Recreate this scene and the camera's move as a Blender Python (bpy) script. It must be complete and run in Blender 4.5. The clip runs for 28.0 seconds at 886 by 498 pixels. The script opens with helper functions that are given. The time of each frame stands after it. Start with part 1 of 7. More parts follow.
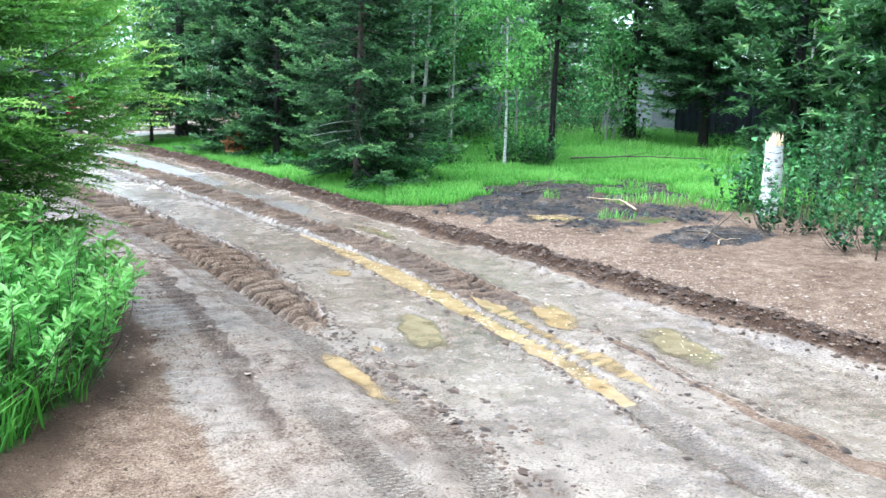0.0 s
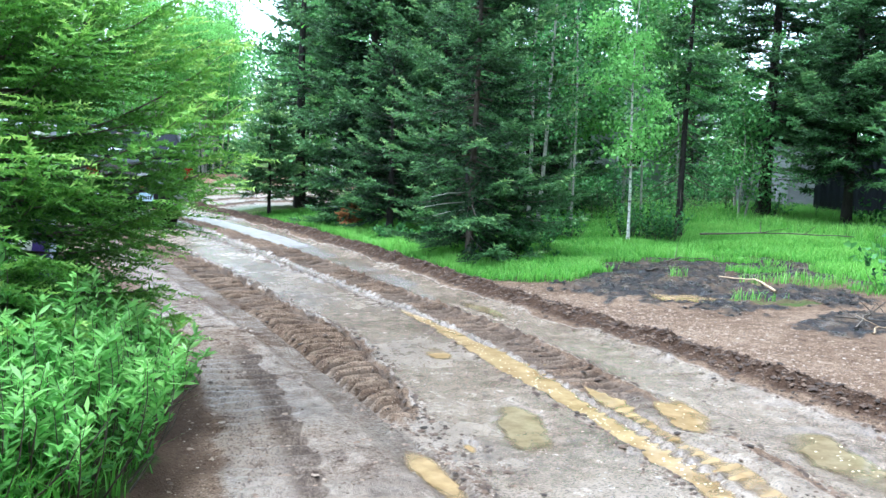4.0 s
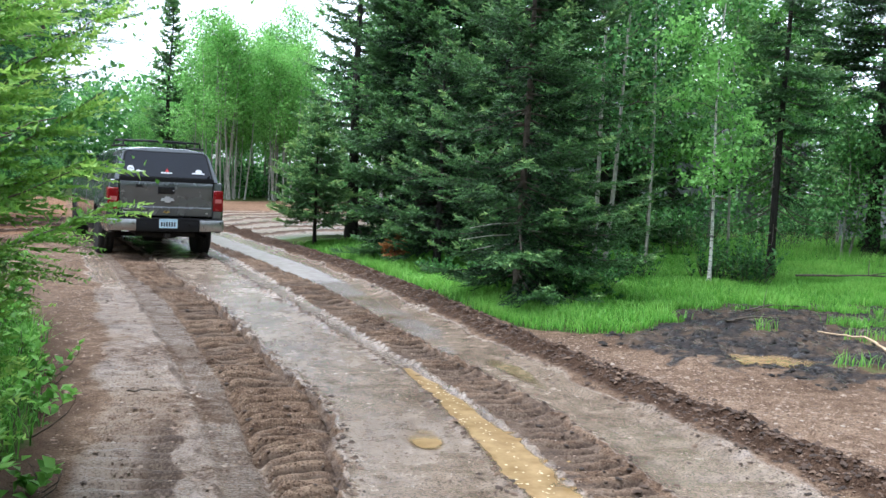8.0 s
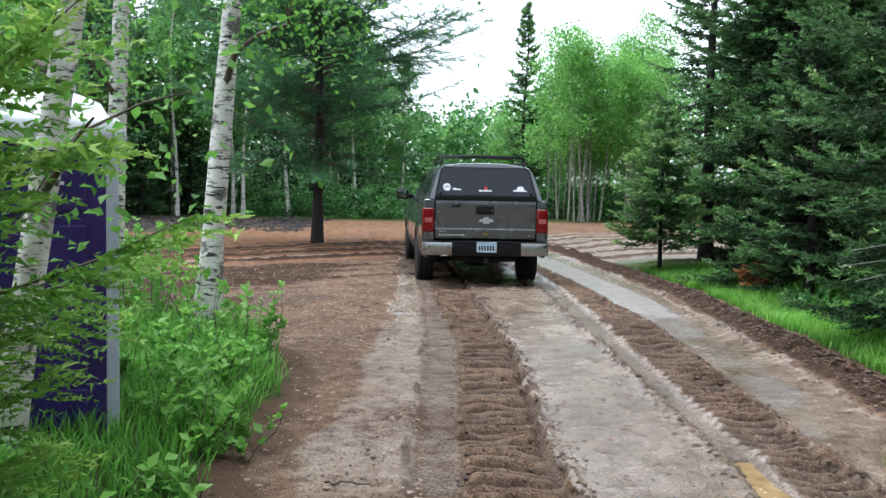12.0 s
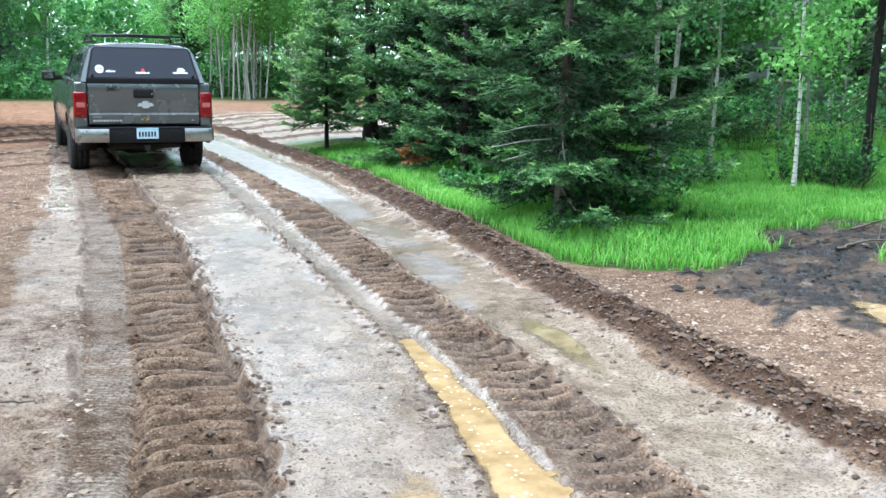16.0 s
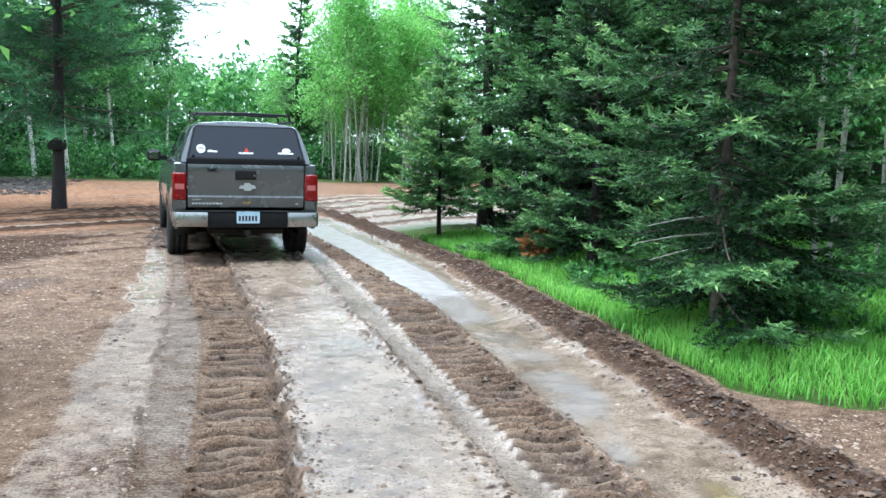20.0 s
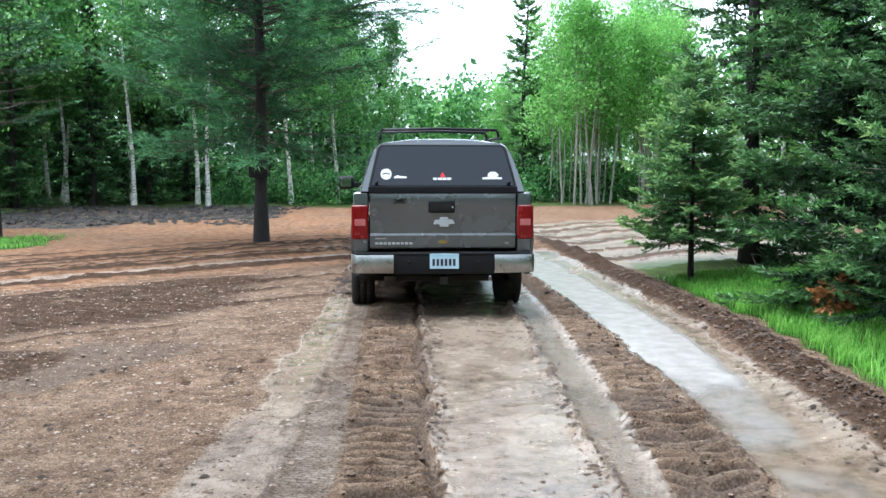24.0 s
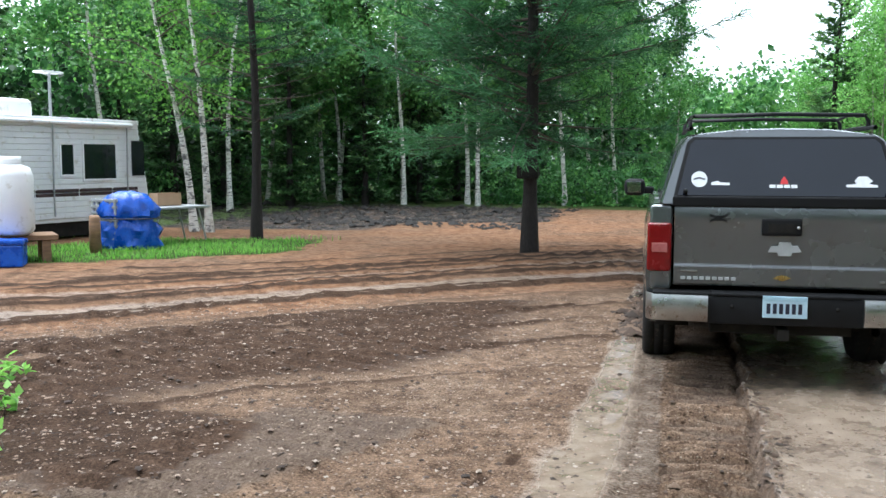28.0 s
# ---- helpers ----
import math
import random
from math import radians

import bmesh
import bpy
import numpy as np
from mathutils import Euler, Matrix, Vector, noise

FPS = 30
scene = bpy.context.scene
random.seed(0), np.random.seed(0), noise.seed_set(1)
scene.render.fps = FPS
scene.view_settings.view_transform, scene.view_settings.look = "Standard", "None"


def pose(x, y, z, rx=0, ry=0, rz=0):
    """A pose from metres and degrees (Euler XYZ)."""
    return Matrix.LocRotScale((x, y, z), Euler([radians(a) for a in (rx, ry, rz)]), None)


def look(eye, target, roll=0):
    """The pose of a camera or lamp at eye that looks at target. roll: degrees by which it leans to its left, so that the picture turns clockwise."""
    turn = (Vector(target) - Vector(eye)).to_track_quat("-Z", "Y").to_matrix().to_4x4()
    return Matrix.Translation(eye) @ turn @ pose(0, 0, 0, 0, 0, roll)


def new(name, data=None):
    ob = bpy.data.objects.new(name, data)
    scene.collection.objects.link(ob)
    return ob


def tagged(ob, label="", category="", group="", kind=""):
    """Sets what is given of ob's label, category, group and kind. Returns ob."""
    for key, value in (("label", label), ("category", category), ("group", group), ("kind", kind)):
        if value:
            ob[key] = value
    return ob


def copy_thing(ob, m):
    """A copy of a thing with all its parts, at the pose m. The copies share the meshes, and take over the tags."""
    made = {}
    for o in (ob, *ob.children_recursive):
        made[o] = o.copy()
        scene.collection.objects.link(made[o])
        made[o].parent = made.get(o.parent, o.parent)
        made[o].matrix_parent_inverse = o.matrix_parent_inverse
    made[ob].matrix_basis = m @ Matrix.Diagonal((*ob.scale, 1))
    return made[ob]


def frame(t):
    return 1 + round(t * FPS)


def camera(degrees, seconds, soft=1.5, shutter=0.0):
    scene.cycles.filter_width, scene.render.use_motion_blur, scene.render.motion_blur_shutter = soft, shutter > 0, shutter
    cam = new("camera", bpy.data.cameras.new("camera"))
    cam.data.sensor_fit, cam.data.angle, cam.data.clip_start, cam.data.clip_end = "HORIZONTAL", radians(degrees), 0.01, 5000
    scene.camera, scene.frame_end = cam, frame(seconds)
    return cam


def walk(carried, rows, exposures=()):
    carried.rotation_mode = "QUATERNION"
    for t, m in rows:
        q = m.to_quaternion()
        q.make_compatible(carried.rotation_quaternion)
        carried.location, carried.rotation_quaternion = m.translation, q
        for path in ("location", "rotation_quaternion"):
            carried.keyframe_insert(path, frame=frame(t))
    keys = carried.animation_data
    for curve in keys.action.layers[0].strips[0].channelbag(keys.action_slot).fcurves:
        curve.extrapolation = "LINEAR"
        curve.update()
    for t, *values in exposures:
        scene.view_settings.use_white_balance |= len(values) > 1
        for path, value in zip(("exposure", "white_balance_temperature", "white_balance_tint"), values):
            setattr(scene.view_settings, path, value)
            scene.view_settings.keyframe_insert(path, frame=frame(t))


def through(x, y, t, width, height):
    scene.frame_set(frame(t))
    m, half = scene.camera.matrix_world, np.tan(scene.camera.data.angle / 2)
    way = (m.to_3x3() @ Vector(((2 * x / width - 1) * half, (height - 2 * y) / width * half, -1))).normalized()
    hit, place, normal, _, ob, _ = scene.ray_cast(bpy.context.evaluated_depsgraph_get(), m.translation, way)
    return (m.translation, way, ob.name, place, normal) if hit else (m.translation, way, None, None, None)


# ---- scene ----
cam = camera(50.0, 28.0)

# Seconds, eye, target, roll: a hand-held walk up the muddy lane
PATH = [
    (0, (-4.074, -19.048, 1.921), (-2.922, -17.452, 1.563), 2.4),
    (0.5, (-4.066, -19.047, 1.917), (-3.055, -17.363, 1.54), 2.1),
    (1, (-4.052, -19.058, 1.91), (-3.082, -17.354, 1.52), 2.1),
    (1.5, (-4.002, -19.016, 1.889), (-3.036, -17.308, 1.503), 2.1),
    (2, (-3.954, -18.96, 1.877), (-2.988, -17.246, 1.514), 2.2),
    (2.5, (-3.877, -18.872, 1.858), (-2.911, -17.153, 1.528), 2.3),
    (3, (-3.779, -18.741, 1.84), (-2.816, -17.013, 1.547), 2.3),
    (3.5, (-3.653, -18.575, 1.826), (-2.699, -16.836, 1.573), 2.4),
    (4, (-3.481, -18.392, 1.815), (-2.543, -16.639, 1.603), 2.4),
    (4.5, (-3.207, -18.199, 1.801), (-2.296, -16.427, 1.628), 2.3),
    (6.5, (-2.328, -17.288, 1.713), (-1.463, -15.491, 1.567), 3.0),
    (7, (-2.181, -17.036, 1.697), (-1.339, -15.227, 1.564), 3.4),
    (7.5, (-2.068, -16.986, 1.733), (-1.264, -15.16, 1.599), 3.3),
    (8, (-1.943, -16.826, 1.75), (-1.176, -14.986, 1.592), 2.9),
    (8.5, (-1.814, -16.582, 1.76), (-1.086, -14.73, 1.561), 2.7),
    (9, (-1.67, -16.306, 1.747), (-0.989, -14.439, 1.525), 2.3),
    (9.5, (-1.508, -15.964, 1.719), (-0.876, -14.079, 1.507), 2.1),
    (10, (-1.333, -15.618, 1.688), (-0.769, -13.709, 1.493), 2.0),
    (10.5, (-1.172, -15.345, 1.69), (-0.711, -13.407, 1.511), 1.7),
    (11, (-1.019, -15.037, 1.666), (-0.69, -13.071, 1.506), 1.5),
    (11.5, (-0.932, -14.753, 1.652), (-0.752, -12.766, 1.506), 1.1),
    (12, (-0.847, -14.553, 1.627), (-0.831, -12.558, 1.489), 1.1),
    (12.5, (-0.743, -14.429, 1.593), (-0.893, -12.44, 1.449), 0.4),
    (14.5, (-0.726, -14.632, 1.755), (-0.721, -12.652, 1.467), -0.5),
    (15, (-0.762, -14.657, 1.754), (-0.527, -12.699, 1.421), 0.3),
    (15.5, (-0.818, -14.666, 1.766), (-0.355, -12.756, 1.397), 0.6),
    (16, (-0.833, -14.606, 1.746), (-0.15, -12.766, 1.363), 1.2),
    (16.5, (-0.819, -14.56, 1.737), (0.073, -12.809, 1.363), 1.8),
    (17, (-0.783, -14.512, 1.728), (0.302, -12.868, 1.379), 2.4),
    (17.5, (-0.835, -14.68, 1.783), (0.328, -13.085, 1.458), 2.7),
    (18, (-0.77, -14.484, 1.741), (0.331, -12.84, 1.447), 2.5),
    (18.5, (-0.714, -14.304, 1.744), (0.193, -12.541, 1.477), 2.1),
    (19, (-0.645, -14.031, 1.733), (0.064, -12.177, 1.494), 1.9),
    (19.5, (-0.643, -13.652, 1.736), (-0.051, -11.755, 1.512), 1.9),
    (20, (-0.551, -13.131, 1.704), (-0.077, -11.2, 1.487), 1.6),
    (20.5, (-0.448, -12.684, 1.696), (-0.081, -10.729, 1.483), 1.4),
    (21, (-0.382, -12.211, 1.668), (-0.092, -10.242, 1.473), 1.0),
    (21.5, (-0.338, -11.784, 1.665), (-0.102, -9.806, 1.493), 0.9),
    (23.5, (-0.114, -10.366, 1.679), (-0.072, -8.373, 1.516), 0.5),
    (24, (-0.045, -10.051, 1.704), (-0.053, -8.059, 1.521), 0.1),
    (24.5, (-0.012, -9.716, 1.713), (-0.062, -7.726, 1.515), -0.2),
    (25, (-0.021, -9.412, 1.718), (-0.104, -7.425, 1.51), -0.1),
    (25.5, (-0.067, -9.123, 1.721), (-0.187, -7.137, 1.513), -0.2),
    (26, (-0.116, -8.781, 1.702), (-0.304, -6.8, 1.501), -0.2),
    (26.5, (-0.205, -8.415, 1.705), (-0.483, -6.444, 1.505), -0.0),
    (27, (-0.324, -8.035, 1.709), (-0.696, -6.08, 1.511), 0.2),
    (27.5, (-0.438, -7.66, 1.728), (-0.909, -5.726, 1.532), 0.3),
    (28, (-0.49, -7.301, 1.719), (-1.059, -5.393, 1.53), 0.1),
]
# Seconds and stops: the phone brightens for the dark woods and dims for the sky
LIGHT = [(0, 2.4), (3.5, 2.42), (4.5, 2.15), (6.5, 2.1), (7, 2.05), (8, 1.75), (9, 2.15), (10, 2.05), (11.5, 1.72), (12.5, 1.38), (14.5, 2.00), (15.5, 2.20), (16.5, 2.40), (17.5, 2.55), (18.5, 2.40), (19.5, 2.25), (21.5, 1.98), (23.5, 2.00), (24.2, 1.90), (25, 1.35), (26, 1.90), (27, 1.70), (28, 1.67)]
walk(cam, [(t, look(eye, target, roll)) for t, eye, target, roll in PATH], [(t, e, 5050 if t < 5 else 5550 if t < 9 else 5450 if t < 11 else 5750 if t < 14 else 5250 if t < 20 else 5500 if t < 26.5 else 5700, 4 if t < 5 or 15 < t < 20 else 10 if t < 9 or 11 < t < 14 else 6) for t, e in LIGHT])

# ---- world, sun, exposure ----
world = bpy.data.worlds.new("overcast_sky")
scene.world = world
world.use_nodes = True
wn = world.node_tree
wbg = wn.nodes["Background"]
sky = wn.nodes.new("ShaderNodeTexSky")
sky.sky_type = "NISHITA"
sky.sun_disc = False
sky.sun_elevation = radians(72)
sky.sun_rotation = radians(-65)
sky.dust_density = 1.5
sky.air_density = 1.0
cloud = wn.nodes.new("ShaderNodeHueSaturation")
cloud.inputs["Saturation"].default_value = 0.18
wn.links.new(sky.outputs[0], cloud.inputs["Color"])
wn.links.new(cloud.outputs[0], wbg.inputs[0])
wbg.inputs[1].default_value = 0.15

sun = new("sun", bpy.data.lights.new("sun", "SUN"))
sun.data.energy = 1.7
sun.data.angle = radians(55)
sun.data.color = (1.0, 0.96, 0.9)
sun.matrix_world = look((-8, 3.7, 28), (0, 0, 0))

# ---- materials ----


def mat_new(name):
    m = bpy.data.materials.new(name)
    m.use_nodes = True
    return m, m.node_tree, m.node_tree.nodes["Principled BSDF"]


def nd(nt, kind, **kw):
    n = nt.nodes.new(kind)
    for k, v in kw.items():
        n.inputs[k.replace("_", " ")].default_value = v
    return n


def ramp(nt, fac, stops):
    r = nt.nodes.new("ShaderNodeValToRGB")
    while len(r.color_ramp.elements) < len(stops):
        r.color_ramp.elements.new(0.5)
    for e, (p, c) in zip(r.color_ramp.elements, stops):
        e.position = p
        e.color = (*c, 1) if len(c) == 3 else (c[0], c[0], c[0], 1)
    nt.links.new(fac, r.inputs[0])
    return r.outputs[0]


def mixc(nt, fac, a, b, mode="MIX"):
    m = nt.nodes.new("ShaderNodeMix")
    m.data_type = "RGBA"
    m.blend_type = mode
    for sock, v in ((m.inputs[0], fac), (m.inputs[6], a), (m.inputs[7], b)):
        if isinstance(v, bpy.types.NodeSocket):
            nt.links.new(v, sock)
        else:
            sock.default_value = v if not isinstance(v, tuple) else (*v, 1)
    return m.outputs[2]


def mathn(nt, op, a, b=0.0, clamp=False):
    m = nt.nodes.new("ShaderNodeMath")
    m.operation = op
    m.use_clamp = clamp
    for sock, v in zip(m.inputs, (a, b)):
        if isinstance(v, bpy.types.NodeSocket):
            nt.links.new(v, sock)
        else:
            sock.default_value = v
    return m.outputs[0]


def coords(nt, scale=None):
    tc = nt.nodes.new("ShaderNodeTexCoord")
    if scale is None:
        return tc.outputs["Object"]
    mp = nt.nodes.new("ShaderNodeMapping")
    mp.inputs["Scale"].default_value = scale
    nt.links.new(tc.outputs["Object"], mp.inputs[0])
    return mp.outputs[0]


def noise_tex(nt, vec, scale, detail=4.0, rough=0.55):
    n = nd(nt, "ShaderNodeTexNoise", Scale=scale, Detail=detail, Roughness=rough)
    nt.links.new(vec, n.inputs["Vector"])
    return n.outputs["Fac"]


def bump(nt, bsdf, height, strength=0.5, dist=0.01):
    b = nd(nt, "ShaderNodeBump", Strength=strength, Distance=dist)
    nt.links.new(height, b.inputs["Height"])
    nt.links.new(b.outputs[0], bsdf.inputs["Normal"])
    return b


def surface(name, c1, c2, scale=8.0, rough=0.7, metal=0.0, fine=60.0, bumpy=0.3, dist=0.004, stretch=None, coat=0.0, spots=None):
    """Two-tone weathered surface with coarse blotches, fine grain and relief."""
    m, nt, p = mat_new(name)
    v = coords(nt, stretch)
    a, b = noise_tex(nt, v, scale), noise_tex(nt, v, fine, 3.0)
    f = mathn(nt, "ADD", mathn(nt, "MULTIPLY", a, 0.7), mathn(nt, "MULTIPLY", b, 0.3))
    col = ramp(nt, f, [(0.35, c1), (0.65, c2)])
    if spots:
        col = mixc(nt, ramp(nt, noise_tex(nt, v, scale * 3.1, 5.0), [(0.58, (0,)), (0.7, (1,))]), col, spots)
    nt.links.new(col, p.inputs["Base Color"])
    r = ramp(nt, a, [(0.3, (max(rough - 0.1, 0.02),)), (0.7, (min(rough + 0.1, 1.0),))])
    nt.links.new(r, p.inputs["Roughness"])
    p.inputs["Metallic"].default_value = metal
    p.inputs["Coat Weight"].default_value = coat
    p.inputs["Coat Roughness"].default_value = 0.08
    if bumpy:
        bump(nt, p, b, bumpy, dist)
    return m


def leafy(name, dark, mid, tip, rough=0.5, through=0.35):
    """Leaves: colour by the mesh's tint attribute and a random shade for each leaf."""
    m, nt, p = mat_new(name)
    at = nt.nodes.new("ShaderNodeAttribute")
    at.attribute_name = "tint"
    geo = nt.nodes.new("ShaderNodeNewGeometry")
    info = nt.nodes.new("ShaderNodeObjectInfo")
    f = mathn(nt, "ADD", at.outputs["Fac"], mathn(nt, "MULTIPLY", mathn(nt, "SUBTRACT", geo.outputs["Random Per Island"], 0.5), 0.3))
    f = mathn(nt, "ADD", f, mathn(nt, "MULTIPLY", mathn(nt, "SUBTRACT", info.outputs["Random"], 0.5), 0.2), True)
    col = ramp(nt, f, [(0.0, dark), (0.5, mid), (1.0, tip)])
    nt.links.new(col, p.inputs["Base Color"])
    p.inputs["Roughness"].default_value = rough
    p.inputs["Specular IOR Level"].default_value = 0.35
    tr = nt.nodes.new("ShaderNodeBsdfTranslucent")
    nt.links.new(col, tr.inputs[0])
    mx = nt.nodes.new("ShaderNodeMixShader")
    mx.inputs[0].default_value = through
    nt.links.new(p.outputs[0], mx.inputs[1])
    nt.links.new(tr.outputs[0], mx.inputs[2])
    nt.links.new(mx.outputs[0], nt.nodes["Material Output"].inputs[0])
    return m


def ground_material():
    m, nt, p = mat_new("muddy_ground")
    v = coords(nt)

    def layer(name):
        at = nt.nodes.new("ShaderNodeAttribute")
        at.attribute_name = name
        sep = nt.nodes.new("ShaderNodeSeparateColor")
        nt.links.new(at.outputs["Color"], sep.inputs[0])
        return sep.outputs

    def cells(scale):
        vo = nd(nt, "ShaderNodeTexVoronoi", Scale=scale)
        nt.links.new(v, vo.inputs["Vector"])
        sep = nt.nodes.new("ShaderNodeSeparateColor")
        nt.links.new(vo.outputs["Color"], sep.inputs[0])
        return vo.outputs["Distance"], sep.outputs

    def mul(x, y):
        return mathn(nt, "MULTIPLY", x, y)

    def add(x, y):
        return mathn(nt, "ADD", x, y)

    def sub(x, y, clamp=False):
        return mathn(nt, "SUBTRACT", x, y, clamp)

    soil, cover, wheel = layer("soil"), layer("cover"), layer("wheel")
    big, mid, fine, grit = noise_tex(nt, v, 0.9, 5.0), noise_tex(nt, v, 8.0, 6.0, 0.62), noise_tex(nt, v, 60.0, 4.0, 0.65), noise_tex(nt, v, 230.0, 2.0)
    ragged = sub(add(mul(mid, 0.6), mul(fine, 0.5)), 0.55)

    def torn(sock, amount=0.9, lo=0.38, hi=0.62):
        return ramp(nt, add(sock, mul(ragged, amount)), [(lo, (0,)), (hi, (1,))])

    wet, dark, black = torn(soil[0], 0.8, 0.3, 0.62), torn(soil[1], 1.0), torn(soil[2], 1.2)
    grass, red, berm = torn(cover[0]), torn(cover[1], 1.0, 0.2, 0.8), torn(cover[2], 1.1)
    tread, film, bare = wheel[0], wheel[1], wheel[2]
    # crumbs of soil lying on the silt, and small stones in the gravel
    cd, cc = cells(24.0)
    crumbs = mul(ramp(nt, add(cd, mul(ragged, 0.9)), [(0.13, (1,)), (0.26, (0,))]), ramp(nt, add(cc[0], mul(sub(big, 0.5), 0.5)), [(0.7, (0,)), (0.76, (1,))]))
    sd, sc = cells(55.0)
    stones = mul(ramp(nt, sd, [(0.16, (1,)), (0.4, (0,))]), ramp(nt, sc[0], [(0.6, (0,)), (0.72, (1,))]))
    _, tc = cells(120.0)
    tone = add(mul(mid, 0.4), add(mul(fine, 0.35), mul(big, 0.25)))
    gravel = ramp(nt, tone, [(0.38, (0.046, 0.028, 0.018)), (0.48, (0.132, 0.086, 0.056)), (0.58, (0.23, 0.162, 0.111))])
    gravel = mixc(nt, mul(ramp(nt, tc[0], [(0.0, (1.0,)), (0.5, (0.0,))]), 0.8), gravel, (0.045, 0.027, 0.018))
    gravel = mixc(nt, mul(stones, 0.85), gravel, mixc(nt, sc[1], (0.14, 0.09, 0.064), (0.36, 0.29, 0.23)))
    gravel = mixc(nt, mul(crumbs, 0.85), gravel, (0.05, 0.03, 0.019))
    silt = ramp(nt, add(mul(mid, 0.55), mul(big, 0.45)), [(0.35, (0.09, 0.062, 0.042)), (0.48, (0.186, 0.139, 0.1)), (0.61, (0.262, 0.204, 0.152))])
    silt = mixc(nt, mul(ramp(nt, fine, [(0.4, (0.85,)), (0.5, (0.0,))]), add(0.15, mul(bare, 0.85))), silt, (0.066, 0.049, 0.037))
    silt = mixc(nt, mul(stones, mul(bare, 0.35)), silt, mixc(nt, sc[1], (0.09, 0.07, 0.055), (0.34, 0.3, 0.26)))
    silt = mixc(nt, mul(crumbs, 0.9), silt, (0.045, 0.031, 0.022))
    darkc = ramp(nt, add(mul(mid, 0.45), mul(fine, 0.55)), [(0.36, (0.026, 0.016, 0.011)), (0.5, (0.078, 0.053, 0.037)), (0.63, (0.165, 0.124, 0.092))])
    redc = ramp(nt, add(mul(mid, 0.6), mul(fine, 0.4)), [(0.34, (0.07, 0.032, 0.017)), (0.5, (0.19, 0.1, 0.054)), (0.66, (0.3, 0.18, 0.108))])
    bermc = ramp(nt, add(mul(fine, 0.6), mul(mid, 0.4)), [(0.34, (0.013, 0.008, 0.005)), (0.5, (0.046, 0.027, 0.017)), (0.66, (0.1, 0.063, 0.041))])
    blackc = ramp(nt, add(mul(mid, 0.6), mul(fine, 0.4)), [(0.38, (0.008, 0.007, 0.008)), (0.52, (0.024, 0.021, 0.021)), (0.66, (0.075, 0.058, 0.046))])
    blackc = mixc(nt, ramp(nt, noise_tex(nt, v, 3.3, 5.0, 0.7), [(0.46, (0,)), (0.6, (0.85,))]), blackc, (0.085, 0.058, 0.038))
    grassc = ramp(nt, mid, [(0.3, (0.025, 0.04, 0.012)), (0.7, (0.07, 0.1, 0.025))])
    c = mixc(nt, red, gravel, redc)
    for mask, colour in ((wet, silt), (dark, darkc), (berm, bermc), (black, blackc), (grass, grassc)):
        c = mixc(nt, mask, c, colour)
    # prints of the tyre's knobs
    knobs = nt.nodes.new("ShaderNodeTexBrick")
    for key, val in (("Scale", 1.0), ("Mortar Size", 0.009), ("Mortar Smooth", 0.3), ("Brick Width", 0.07), ("Row Height", 0.036)):
        knobs.inputs[key].default_value = val
    turn = nt.nodes.new("ShaderNodeMapping")
    turn.inputs["Rotation"].default_value = (0, 0, 0.2)
    nt.links.new(v, turn.inputs[0])
    nt.links.new(turn.outputs[0], knobs.inputs["Vector"])
    print_mark = mul(mul(knobs.outputs["Fac"], tread), ramp(nt, mid, [(0.38, (0.2,)), (0.58, (1.0,))]))
    c = mixc(nt, mul(print_mark, 0.42), c, (0.06, 0.04, 0.027))
    nt.links.new(c, p.inputs["Base Color"])
    # wet silt shines, more where water has just drained from it
    shine = mul(wet, ramp(nt, add(mul(mid, 0.5), mul(big, 0.5)), [(0.4, (1.0,)), (0.6, (0.6,))]))
    shine = mul(shine, sub(1.0, crumbs))
    shine = mathn(nt, "MAXIMUM", shine, mul(black, ramp(nt, mid, [(0.4, (0.9,)), (0.5, (0.1,))])))
    shine = mathn(nt, "MAXIMUM", shine, mul(dark, ramp(nt, mid, [(0.4, (0.42,)), (0.54, (0.1,))])))
    shine = mathn(nt, "MAXIMUM", shine, mul(mul(tread, wet), sub(1.0, mul(knobs.outputs["Fac"], 0.7))))
    shine = mul(shine, sub(1.0, mathn(nt, "MAXIMUM", berm, mul(dark, 0.55))))
    rough = ramp(nt, shine, [(0.0, (0.85,)), (0.5, (0.42,)), (1.0, (0.22,))])
    nt.links.new(sub(rough, mul(film, 0.17), True), p.inputs["Roughness"])
    nt.links.new(add(0.06, mul(shine, 0.5)), p.inputs["Specular IOR Level"])
    h = add(mul(fine, 0.5), add(mul(mid, 0.9), add(mul(stones, 0.35), mul(crumbs, 0.9))))
    h = add(h, mul(grit, 0.12))
    h = sub(h, mul(print_mark, 2.4))
    b = bump(nt, p, h, 0.6, 0.03)
    calm = mul(sub(wet, mul(tread, 0.9)), 0.42)
    calm = mathn(nt, "MAXIMUM", calm, mul(dark, 0.4))
    nt.links.new(sub(sub(0.8, mathn(nt, "MAXIMUM", calm, 0.0)), mul(film, 0.33), True), b.inputs["Strength"])
    return m


